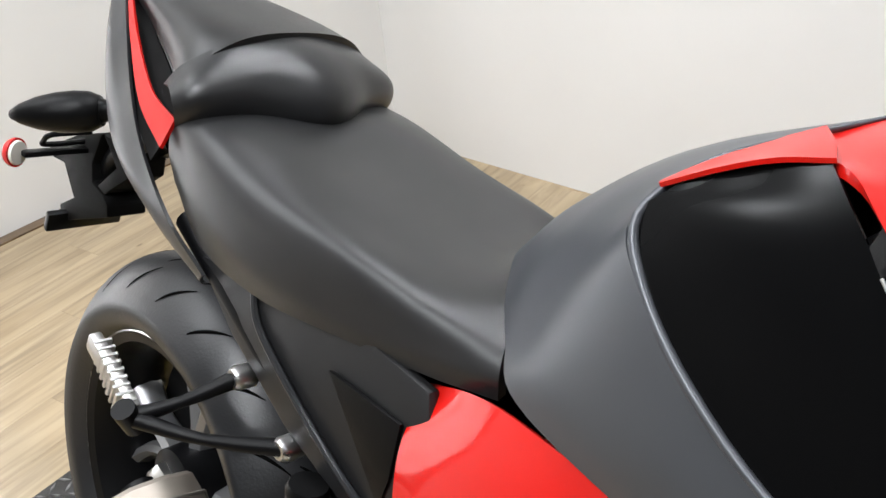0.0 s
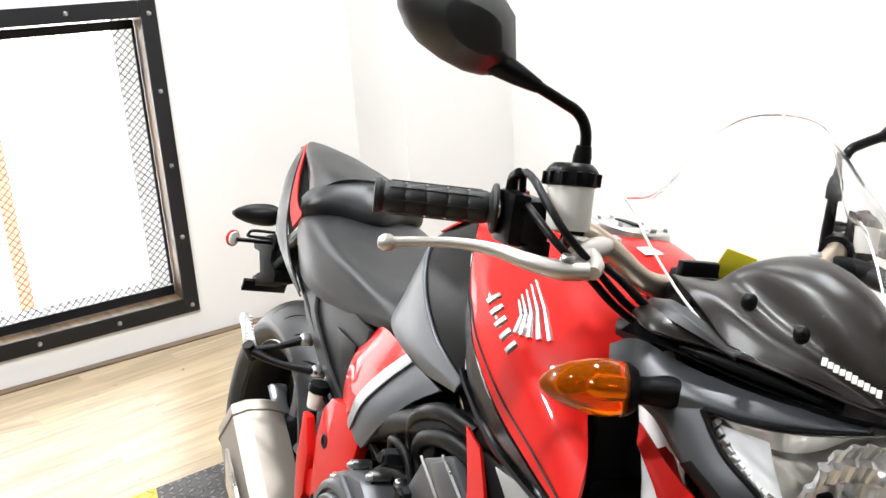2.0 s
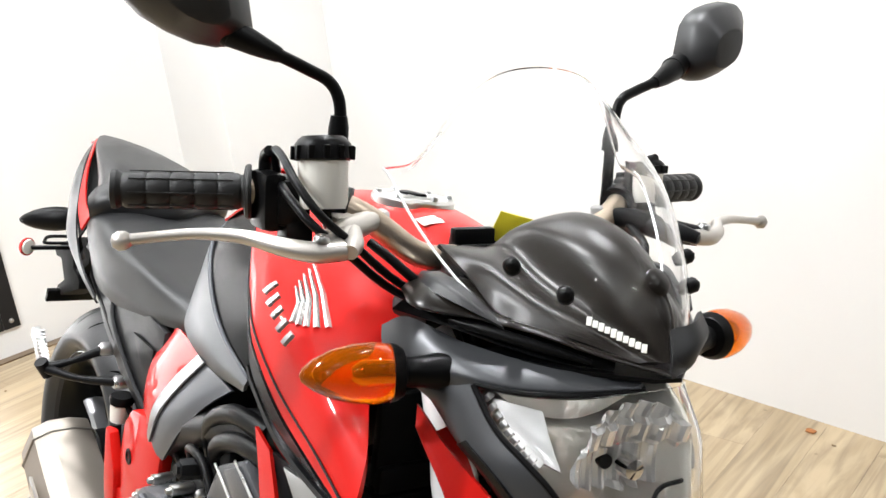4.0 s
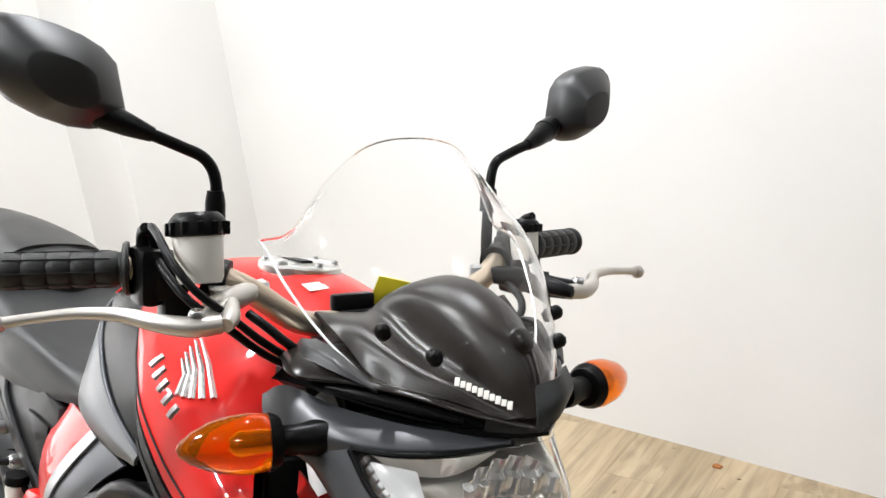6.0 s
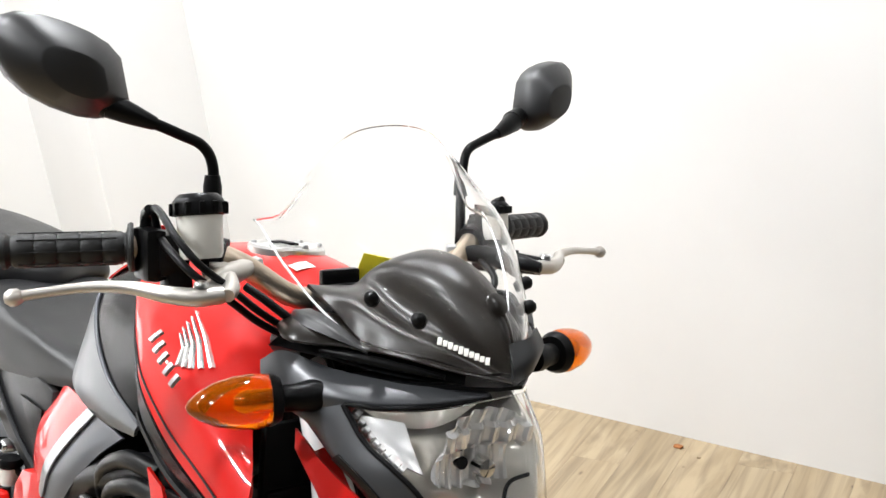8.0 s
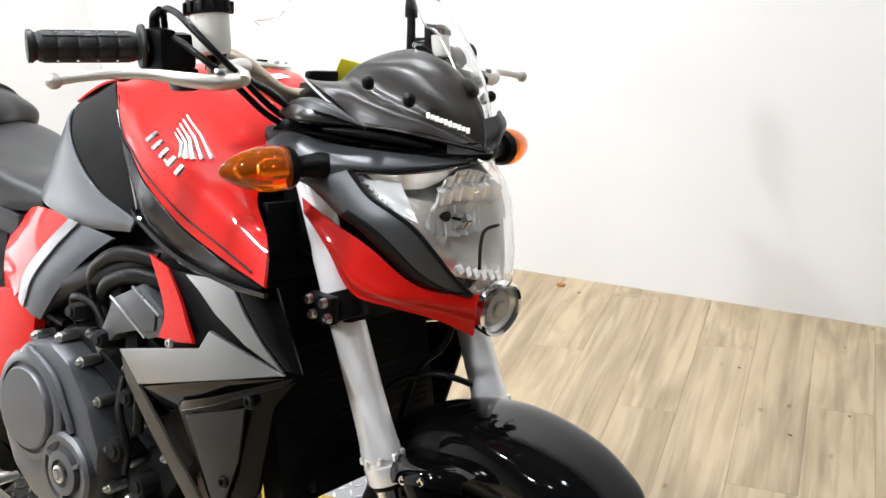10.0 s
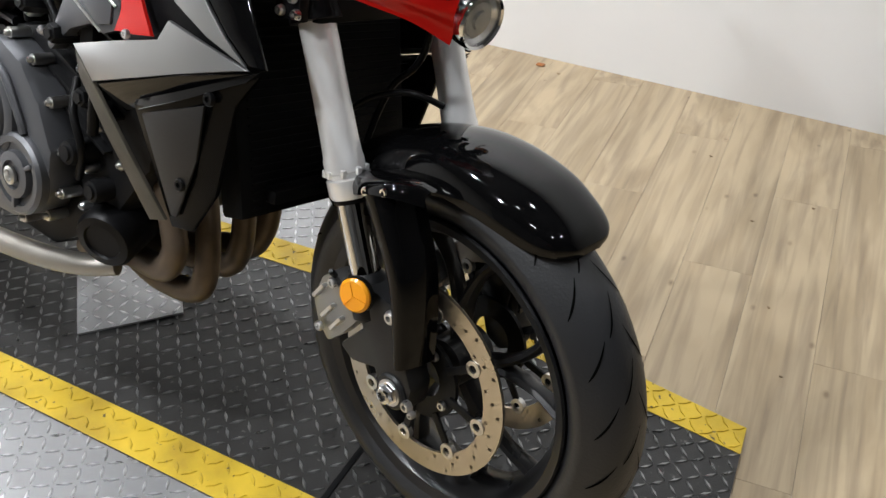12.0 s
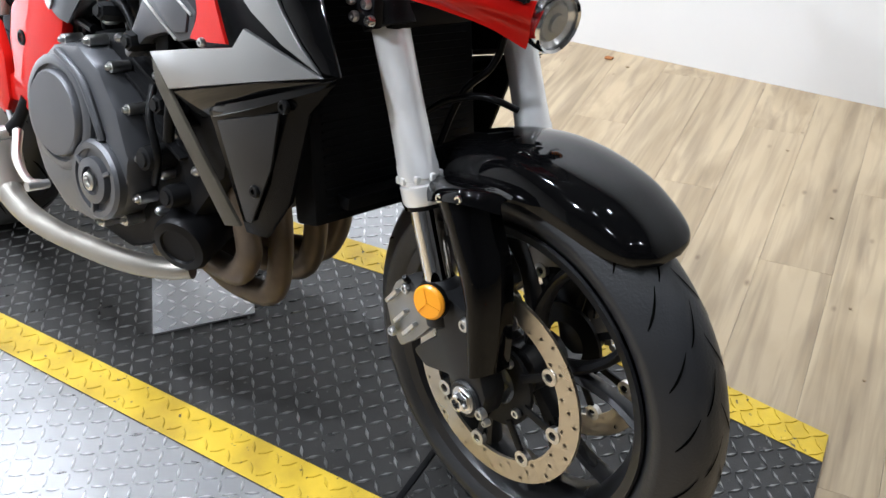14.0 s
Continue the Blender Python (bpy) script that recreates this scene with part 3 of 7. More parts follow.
# hinge bar
part("hinge_bar", box((0.011, DW + 0.035, 0.012), (0, 0, 0), 0.002, Matrix.Translation(dk(0, DW / 2, -0.004)) @ pose(0, 0, 0, 0, 0, 12.4)), M_DARK, deck, "black hinge between deck and ramp")
# loose silver tread plate under the sump
lp = [(0.655, -0.066, 0.006), (0.76, 0.10, 0.006), (0.60, 0.215, 0.006), (0.475, 0.05, 0.006)]
puck = tagged(new("loose_plate"), "small loose silver tread plate lying on the deck", "metal plate")
part("sheet", plate(lp, 0.004), M_PLATE, puck, "", False)
lugs("tread", lp, 0.0245, 0.0135, 0.0016, M_SHEEN, puck, "raised tread lozenges")

# ---- the motorcycle ----
bike = tagged(new("motorcycle"), "red, black and grey naked motorcycle leaning on the lift deck", "motorcycle")
bike.matrix_world = pose(0.0018, -0.0748, 0.002, 0, 0, 2.4) @ pose(0, 0, 0, -16.5)
# the steered front end turns about the steering head
ST = Matrix.Translation((1.544, 0, 0)) @ Matrix.Rotation(radians(-8.0), 4, Vector((-math.sin(radians(25)), 0, math.cos(radians(25))))) @ Matrix.Translation((-1.544, 0, 0))


def fpart(name, bm, material, parent, label="", smooth=True, angle=40):
    """A part of the steered front end."""
    return part(name, move(bm, ST), material, parent, label, smooth, angle)


# below the lower bridge the fork and wheel stand a little more upright
LF = ST @ Matrix.Translation((0, 0, 0.76)) @ Matrix.Rotation(radians(4.24), 4, "X") @ Matrix.Translation((0, 0, -0.76))


def lpart(name, bm, material, parent, label="", smooth=True, angle=40):
    """A part of the steered front end below the lower bridge."""
    return part(name, move(bm, LF), material, parent, label, smooth, angle)


def both(name, rows, material, label="", thick=0.004, steer=False, nu=5, nv=5, far=1.0, back=0.0):
    """A side panel and its mirror image, each a part of its own; far narrows the second, back draws it rearward."""
    make = fpart if steer else part
    other = [[(x - back, y * far, z) for x, y, z in r] for r in mirrored(rows)]
    return [make(name, patch(r, thick, nu, nv), material, bike, label) for r in (rows, other)]


def screw(x, y, z, r=0.006, side=-1, axis=None, parent=None, steer=False, material=None, h=0.005, make=None):
    """A domed screw head with a hex socket."""
    ax = axis or (0, side, 0)
    bm = lathe([(r * 1.02, -0.001), (r, h * 0.6), (r * 0.8, h), (r * 0.45, h), (r * 0.4, h * 0.35), (0.0001, h * 0.35)], (x, y, z), ax, 12)
    return (make or (fpart if steer else part))("screw", bm, material or M_ZINC, parent or bike)


# -- wheels --
def tyre_profile(r, half, crown, n=22):
    prof = []
    for i in range(n + 1):
        a = math.pi * i / n
        prof.append((r - crown * (abs(math.cos(a)) ** 2.6), -half * math.cos(a)))
    return prof


def tyre(name, cx, r, half, crown, rim_r, make, cz=None):
    prof = tyre_profile(r, half, crown)
    bead = half * 0.72
    prof = [(rim_r - 0.004, -bead * 0.8), (rim_r + 0.004, -bead), (rim_r + 0.02, -half * 0.94)] + prof[1:-1] + [(rim_r + 0.02, half * 0.94), (rim_r + 0.004, bead), (rim_r - 0.004, bead * 0.8)]
    return make(name, lathe(prof, (cx, 0, cz or r), (0, 1, 0), 120, closed=True), M_RUBBER, bike, "black road tyre with slanted grooves", True, 50)


M_GROOVE = mat("tyre_groove", (0.002, 0.002, 0.002), 0.9, bump=0.0, spec=0.03)


def grooves(cx, r, half, crown, count, parent, make, w=0.0036, cz=None, turn=1):
    """Slanted sipes along the tread, each following the crown."""
    def at(a, ang, lift):
        rr = r - crown * (abs(math.cos(a)) ** 2.6) + lift
        return Vector((cx + rr * math.sin(ang), -half * math.cos(a), (cz or r) + rr * math.cos(ang)))
    for k in range(count):
        for s, a0, a1, lean, off in ((1, 0.18, 0.33, 0.15, 0.0), (-1, 0.18, 0.33, 0.15, 0.5), (1, 0.37, 0.50, 0.17, 0.45), (-1, 0.37, 0.50, 0.17, 0.95)):
            base = 2 * math.pi * (k + off) / count
            bm = bmesh.new()
            vs = []
            for i in range(8):
                f = i / 7
                a = math.pi * (a0 + (a1 - a0) * f)
                a = a if s > 0 else math.pi - a
                g = base + turn * lean * f * (0.6 + 0.4 * f)
                ww = w * math.sin(math.pi * (0.10 + 0.8 * f)) / r
                vs.append((bm.verts.new(at(a, g - ww, 0.0009)), bm.verts.new(at(a, g + ww, 0.0009))))
            for p, q in zip(vs, vs[1:]):
                bm.faces.new((p[0], p[1], q[1], q[0]))
            make("groove", bm, M_GROOVE, parent, "", False)


def rim(cx, r, half, n, make, material, name, hub_r, spoke_w, flare, spoke_material=None, k=1.0):
    """Cast rim: a barrel with lips, and Y spokes that run into a hub."""
    prof = [(0.219, -half), (0.224, -half - 0.004), (0.222, -half - 0.008), (0.208, -half - 0.003), (0.196, -half + 0.014), (0.186, -0.012), (0.186, 0.012), (0.196, half - 0.014), (0.208, half + 0.003), (0.222, half + 0.008), (0.224, half + 0.004), (0.219, half),
            (0.205, half - 0.016), (0.195, 0.0), (0.205, -half + 0.016)]
    prof = [(q * k, h) for q, h in prof]
    ob = make(name, lathe(prof, (cx, 0, r), (0, 1, 0), 96, closed=True), material, bike, "cast alloy rim with dark spokes", True, 35)
    bm = lathe([(hub_r * 0.55, -half * 0.9), (hub_r, -half * 0.75), (hub_r * 1.05, 0), (hub_r, half * 0.75), (hub_r * 0.55, half * 0.9)], (cx, 0, r), (0, 1, 0), 40)
    make("hub", bm, material, ob)
    for i in range(n):
        for sgn in (-1, 1):
            a0 = 2 * math.pi * i / n
            a1 = a0 + sgn * flare
            pts = []
            for f, rr in ((0, hub_r * 0.9), (0.35, 0.09), (0.7, 0.145 * k), (1, 0.193 * k)):
                a = a0 + sgn * 0.02 + (a1 - a0) * f ** 1.5
                pts.append((cx + rr * math.sin(a), 0, r + rr * math.cos(a)))
            bm = tube(pts, [spoke_w * 1.25, spoke_w, spoke_w * 0.85, spoke_w * 1.1], 8, 4)
            for v in bm.verts:
                v.co.y *= 1.8
            make("spoke", bm, spoke_material or material, ob)
    return ob


WX, WZ, WR = 1.446, 0.296, 0.2905          # front axle and tyre radius
M_RIM = mat("satin_black_rim", (0.010, 0.010, 0.011), 0.3, spec=0.45, bump=0.04)
front_tyre = tyre("front_tyre", WX, WR, 0.058, 0.048, 0.2125, lpart, WZ)
grooves(WX, WR, 0.058, 0.048, 22, front_tyre, lpart, w=0.0030, cz=WZ, turn=-1)
rim(WX, WZ, 0.044, 5, lpart, M_RIM, "front_rim", 0.036, 0.0085, 0.30, k=0.975)
RX, RZ = -0.035, 0.32
rear_tyre = tyre("rear_tyre", RX, RZ, 0.095, 0.06, 0.218, part)
grooves(RX, RZ, 0.095, 0.06, 22, rear_tyre, part, 0.0036)
M_SPOKE = mat("spoke_grey", (0.32, 0.32, 0.325), 0.35, 0.8, bump=0.05)
rear_rim = rim(RX, RZ, 0.068, 4, part, M_DARK, "rear_rim", 0.055, 0.013, 0.3, M_SPOKE)
part("rear_brake_disc", lathe([(0.07, -0.0025), (0.128, -0.0025), (0.128, 0.0025), (0.07, 0.0025)], (RX, 0.082, RZ), (0, 1, 0), 48, closed=True), M_DISC, bike, "steel rear brake disc", True, 30)
part("rear_hub_carrier", lathe([(0.0001, -0.02), (0.10, -0.02), (0.112, 0.0), (0.112, 0.03), (0.0001, 0.03)], (RX, 0.10, RZ), (0, 1, 0), 40), M_DARK, bike, "black rear hub carrier", True, 30)
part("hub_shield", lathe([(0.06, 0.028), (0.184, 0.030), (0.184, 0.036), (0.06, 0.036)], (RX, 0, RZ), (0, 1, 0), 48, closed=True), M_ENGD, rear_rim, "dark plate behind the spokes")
part("rim_stripe", lathe([(0.2245, -0.072), (0.2255, -0.0745), (0.2235, -0.0755), (0.2225, -0.073)], (RX, 0, RZ), (0, 1, 0), 80, closed=True), M_ALU, rear_rim)


def brake_disc(y, side):
    """Drilled floating disc on its carrier."""
    bm = bmesh.new()
    cx, cz, ri, ro, th = WX, WZ, 0.112, 0.144, 0.0045
    n = 48
    # ring with drilled holes: cells with a round hole each
    ang = lambda k: 2 * math.pi * k / n
    pt = lambda r, a, yy: (cx + r * math.sin(a), yy, cz + r * math.cos(a))
    hole_r = 0.0029
    for k in range(n):
        a0, a1 = ang(k), ang(k + 1)
        am = (a0 + a1) / 2
        rm = (0.1185, 0.1275, 0.1365)[k % 3]
        for yy in (y - th / 2, y + th / 2):
            outer, inner = [], []
            corners = [(ri, a0), (ri, am), (ri, a1), (rm, a1), (ro, a1), (ro, am), (ro, a0), (rm, a0)]
            for (r, a) in corners:
                outer.append(bm.verts.new(pt(r, a, yy)))
                th2 = math.atan2(r - rm, (a - am) * rm)
                inner.append(bm.verts.new(pt(rm + hole_r * math.sin(th2), am + hole_r * math.cos(th2) / rm, yy)))
            for i in range(8):
                bm.faces.new((outer[i], outer[(i + 1) % 8], inner[(i + 1) % 8], inner[i]))
        for r in (ri, ro):
            bm.faces.new([bm.verts.new(p) for p in (pt(r, a0, y - th / 2), pt(r, a1, y - th / 2), pt(r, a1, y + th / 2), pt(r, a0, y + th / 2))])
    bmesh.ops.remove_doubles(bm, verts=bm.verts, dist=0.00005)
    ob = lpart("brake_disc", bm, M_DISC, bike, "drilled steel brake disc", False)
    bm = lathe([(0.032, -0.002), (0.062, -0.003), (0.062, 0.003), (0.032, 0.002)], (cx, y + side * -0.004, cz), (0, 1, 0), 40, closed=True)
    lpart("carrier", bm, M_ENGD, ob)
    for k in range(8):
        a = 2 * math.pi * k / 8 + 0.2
        m = Matrix.Translation((cx, y, cz)) @ Matrix.Rotation(a, 4, "Y")
        lpart("carrier_arm", box((0.011, 0.004, 0.056), (0, 0, 0.082), 0.001, m), M_ENGD, ob)
    for k in range(8):
        a = 2 * math.pi * k / 8 + 0.2
        p = (cx + 0.108 * math.sin(a), y, cz + 0.108 * math.cos(a))
        lpart("bobbin", lathe([(0.0115, -0.004), (0.0115, 0.004), (0.006, 0.0045), (0.006, -0.0045)], p, (0, 1, 0), 16, closed=True), M_ALU, ob)
    for k in range(4):
        a = 2 * math.pi * k / 4 + 0.5
        screw(cx + 0.05 * math.sin(a), y + side * 0.002, cz + 0.05 * math.cos(a), 0.007, side, parent=ob, make=lpart)
    return ob


brake_disc(-0.074, -1)
brake_disc(0.074, 1)


# -- fork --
def fx(z):
    """Fork leg axis at height z, above the lower bridge."""
    return 1.446 - (z - 0.30) * 0.42


def lx(z):
    """Fork leg axis at height z, below the lower bridge."""
    return 1.2675 + (0.725 - z) * 0.335


FAX = Vector((fx(1.0) - fx(0.0), 0, 1.0)).normalized()
LAX = Vector((lx(1.0) - lx(0.0), 0, 1.0)).normalized()
M_FOOT = mat("fork_foot_paint", (0.012, 0.0122, 0.013), 0.38, 0.0, spec=0.3, bump=0.06)
for sy in (-1, 1):
    y = sy * 0.107
    o = Vector((lx(0.30), y, 0.30))
    L = lambda z: (z - 0.30) / LAX.z
    up = Vector((fx(0.742), y, 0.742))
    U = lambda z: (z - 0.742) / FAX.z
    fpart("upper_fork_tube", lathe([(0.0, U(0.735)), (0.0235, U(0.735)), (0.0235, U(0.80)), (0.0215, U(0.82)), (0.0215, U(0.96)), (0.019, U(0.965)), (0.0, U(0.965))], up, FAX, 32), M_FORK, bike, "satin silver fork tube above the bridge", True, 30)
    outer = lpart("fork_tube", lathe([(0.0, L(0.526)), (0.0245, L(0.526)), (0.0268, L(0.530)), (0.0268, L(0.549)), (0.0240, L(0.551)), (0.0240, L(0.556)), (0.0262, L(0.558)), (0.0262, L(0.573)), (0.0250, L(0.577)), (0.0240, L(0.60)), (0.0232, L(0.64)), (0.0232, L(0.745)), (0.0, L(0.745))], o, LAX, 36), M_FORK, bike, "polished silver fork tube with a notched collar", True, 30)
    u = LAX.orthogonal().normalized()
    w = LAX.cross(u)
    for k in range(8):
        a = k * math.pi / 4
        p = o + LAX * L(0.558) + (u * math.cos(a) + w * math.sin(a)) * 0.0258
        lpart("collar_tab", box((0.007, 0.007, 0.010), p, 0.002), M_FORK, outer)
    lpart("dust_seal", lathe([(0.0, L(0.5265)), (0.0222, L(0.5265)), (0.0222, L(0.520)), (0.0, L(0.520))][::-1], o, LAX, 24), M_BLACK, outer)
    lpart("fork_stanchion", lathe([(0.0, L(0.525)), (0.0195, L(0.525)), (0.0195, L(0.38)), (0.0, L(0.38))][::-1], o, LAX, 28), M_CHROME, bike, "polished chrome fork stanchion", True, 30)
    # lower casting that holds axle and caliper
    shape = [(1.350, 0.436), (1.398, 0.428), (1.436, 0.420), (1.452, 0.405), (1.462, 0.350), (1.478, 0.312), (1.474, 0.280), (1.446, 0.266), (1.420, 0.278), (1.410, 0.312), (1.366, 0.301), (1.340, 0.316), (1.385, 0.362), (1.366, 0.392)]
    foot = lpart("fork_foot", slab(shape, y - 0.020, y + 0.020, 0.007), M_FOOT, bike, "dark grey cast fork foot", True, 35)
    lpart("socket", lathe([(0.021, L(0.372)), (0.027, L(0.376)), (0.0275, L(0.424)), (0.0215, L(0.432)), (0.0205, L(0.43))], o, LAX, 24, closed=True), M_FOOT, foot)
    lpart("axle_boss", lathe([(0.026, -0.006), (0.026, 0.003), (0.023, 0.006), (0.0001, 0.006)], (WX, y + sy * 0.019, WZ), (0, sy, 0), 28), M_FOOT, foot)
    lpart("axle_nut", lathe([(0.0165, 0.0), (0.0165, 0.003), (0.0135, 0.0035), (0.0130, 0.012), (0.0105, 0.014), (0.008, 0.014), (0.0075, 0.008), (0.0001, 0.008)], (WX, y + sy * 0.025, WZ), (0, sy, 0), 6), M_CHROME, foot, "bright axle nut")
    lpart("axle_washer", lathe([(0.0001, -0.0005), (0.019, -0.0005), (0.019, 0.0015), (0.0001, 0.0015)], (WX, y + sy * 0.025, WZ), (0, sy, 0), 24), M_ZINC, foot)
    for bx, bz, br in ((1.440, 0.406, 0.0095), (1.476, 0.290, 0.0080), (1.486, 0.282, 0.005)):
        screw(bx, y + sy * 0.020, bz, br, sy, parent=foot, make=lpart, h=0.008)
    # caliper behind the leg: two ribbed halves over the disc
    cal = [(1.270, 0.352), (1.288, 0.392), (1.312, 0.412), (1.345, 0.398), (1.366, 0.360), (1.330, 0.318), (1.302, 0.294), (1.280, 0.318)]
    cp = lpart("brake_caliper", slab(cal, y - 0.012 - sy * 0.004, y + 0.016 - sy * 0.004, 0.006), M_GUN, bike, "grey cast brake caliper", True, 30)
    lpart("caliper_half", slab([(x * 0.92 + 0.106, z * 0.92 + 0.03) for x, z in cal], sy * 0.046, sy * 0.066, 0.005), M_ENG, cp)
    for k in range(3):
        p = Vector((1.290 + 0.018 * k, y + sy * 0.012, 0.374 - 0.024 * k + 0.012 * (k == 2)))
        lpart("caliper_rib", box((0.034, 0.010, 0.006), p, 0.002, Matrix.Translation(p) @ Matrix.Rotation(radians(-50), 4, "Y") @ Matrix.Translation(-p)), M_ALU, cp)
    for bx, bz in ((1.292, 0.318), (1.318, 0.398)):
        screw(bx, y + sy * 0.013, bz, 0.0075, sy, parent=cp, make=lpart)
    lpart("bleed_cap", lathe([(0.0045, 0.0), (0.0045, 0.012), (0.003, 0.016), (0.0001, 0.016)], (1.318, y + sy * 0.010, 0.408), (0.2, sy * 0.6, 0.7), 10), M_BLACK, cp)
    # gloss black fork guard, running from the mudguard to the axle
    g = []
    for x0, x1, z0, z1 in ((1.372, 1.436, 0.560, 0.574), (1.392, 1.450, 0.530, 0.536), (1.416, 1.468, 0.484, 0.490), (1.432, 1.477, 0.440, 0.440), (1.440, 1.479, 0.390, 0.385), (1.448, 1.478, 0.336, 0.344)):
        g.append([(x0 + (x1 - x0) * f, sy * yy, z0 + (z1 - z0) * f) for f, yy in ((0, 0.128), (0.28, 0.136), (0.62, 0.131), (0.94, 0.109), (1, 0.086))])
    lpart("fork_guard", patch(g if sy < 0 else g[2:], 0.004), M_GLOSS, bike, "gloss black fork guard")
    # round amber side reflector
    rc, rn = Vector((1.391, sy * 0.146, 0.422)), Vector((0.22, sy * 1.0, 0.10))
    rf = lpart("side_reflector", lathe([(0.0, 0.006), (0.020, 0.005), (0.023, 0.002), (0.023, -0.004), (0.0, -0.004)], rc, rn, 28), M_REFLECT, bike, "round amber reflector")
    lpart("backing", lathe([(0.0245, -0.006), (0.0245, 0.0), (0.0, 0.0)], rc + Vector((0, -sy * 0.001, 0)), rn, 24), M_BLACK, rf)
    for k in range(3):
        m = Matrix.Translation(rc + rn.normalized() * 0.0062) @ rn.to_track_quat("Z", "Y").to_matrix().to_4x4() @ Matrix.Rotation(radians(120 * k + 20), 4, "Z")
        lpart("prism_rib", box((0.0016, 0.019, 0.001), (0, 0.0098, 0), 0.0003, m), M_REFLECT, rf, "", False)
    lpart("reflector_stay", box((0.012, 0.026, 0.014), (1.392, sy * 0.130, 0.418), 0.003), M_BLACK, rf)
    if sy < 0:
        lpart("sensor_clip", box((0.012, 0.010, 0.018), (1.382, -0.096, 0.300), 0.003), mat("blue_clip", (0.02, 0.14, 0.6), 0.4, bump=0.0), foot, "small blue plastic clip")
# lower and upper fork bridges
bm = box((0.07, 0.25, 0.034), (fx(0.742) - 0.005, 0, 0.742), 0.01, None)
clamp = fpart("lower_fork_bridge", bm, M_DARK, bike, "black lower fork bridge")
for sy in (-1, 1):
    fpart("clamp_ring", lathe([(0.0237, -0.019), (0.032, -0.018), (0.033, 0.0), (0.032, 0.018), (0.0237, 0.019)], (fx(0.742), sy * 0.107, 0.742), FAX, 28, closed=True), M_DARK, clamp)
    fpart("clamp_ear", box((0.046, 0.016, 0.036), (fx(0.742) + 0.002, sy * 0.141, 0.746), 0.005), M_DARK, clamp)
    for dz in (-0.009, 0.009):
        for dx in (-0.022, 0.006):
            screw(fx(0.742) + dx + 0.012 - dz * 0.4, sy * 0.149, 0.747 + dz, 0.0065, sy, parent=clamp, steer=True, material=M_ALU, h=0.007)
top_clamp = fpart("upper_fork_bridge", box((0.075, 0.26, 0.022), (fx(0.95) - 0.012, 0, 0.95), 0.008), M_DARK, bike, "black upper fork bridge")
for sy in (-1, 1):
    fpart("fork_cap", lathe([(0.024, 0), (0.024, 0.012), (0.018, 0.014), (0.012, 0.014), (0.011, 0.008), (0.0001, 0.008)], Vector((fx(0.965), sy * 0.107, 0.965)), FAX, 6), M_ZINC, top_clamp)
    fpart("bar_riser", box((0.04, 0.03, 0.05), (1.10, sy * 0.055, 0.975), 0.007), M_DARK, top_clamp)

# -- front mudguard --
AX0 = Vector((WX, 0, WZ))
rows = []
for k, a in enumerate((52.5, 54, 57, 62.5, 71, 83, 95, 108, 122, 138)):
    t = radians(a)
    # angle from straight ahead, over the top, to the rear
    d = Vector((math.cos(t), 0, math.sin(t)))
    pinch = (0.018, 0.042, 0.058, 0.068, 0.075, 0.077, 0.077, 0.076, 0.074, 0.066)[k]
    drop = (0.006, 0.016, 0.030, 0.044, 0.051, 0.054, 0.056, 0.059, 0.064, 0.060)[k]
    r0 = (0.303, 0.311, 0.317, 0.320, 0.322, 0.322, 0.322, 0.321, 0.320, 0.319)[k]
    rows.append([AX0 + d * (r0 - drop * f2) + Vector((0, y * pinch, 0)) for y, f2 in ((-1, 1.0), (-0.97, 0.62), (-0.80, 0.22), (-0.42, 0.04), (0, 0), (0.42, 0.04), (0.80, 0.22), (0.97, 0.62), (1, 1.0))])
guard = lpart("front_mudguard", patch([[tuple(p) for p in r] for r in rows], 0.004, 4, 5), M_GLOSS, bike, "gloss black front mudguard")
for sy in (-1, 1):
    wing = [[(1.330, sy * 0.070, 0.548), (1.38, sy * 0.073, 0.566), (1.44, sy * 0.074, 0.574), (1.50, sy * 0.072, 0.566)],
            [(1.338, sy * 0.096, 0.556), (1.385, sy * 0.104, 0.574), (1.44, sy * 0.100, 0.582), (1.485, sy * 0.086, 0.570)],
            [(1.355, sy * 0.118, 0.552), (1.388, sy * 0.128, 0.570), (1.432, sy * 0.126, 0.582), (1.466, sy * 0.106, 0.576)],
            [(1.368, sy * 0.128, 0.546), (1.398, sy * 0.137, 0.560), (1.436, sy * 0.134, 0.568), (1.468, sy * 0.112, 0.562)]]
    if sy > 0:
        wing = [[(x, y * 0.86, z - 0.062) for x, y, z in r] for r in wing]
    lpart("mudguard_stay", patch(wing, 0.004), M_GLOSS, guard)
for bx, bz in ((1.392, 0.562), (1.424, 0.572)):
    screw(bx, -0.134, bz, 0.006, -1, parent=guard, make=lpart, material=M_CHROME)

# -- headlight and front cowl --
M_COWL = mat("charcoal_cowl_plastic", (0.017, 0.0172, 0.0178), 0.42, spec=0.4, bump=0.10, fine=900)
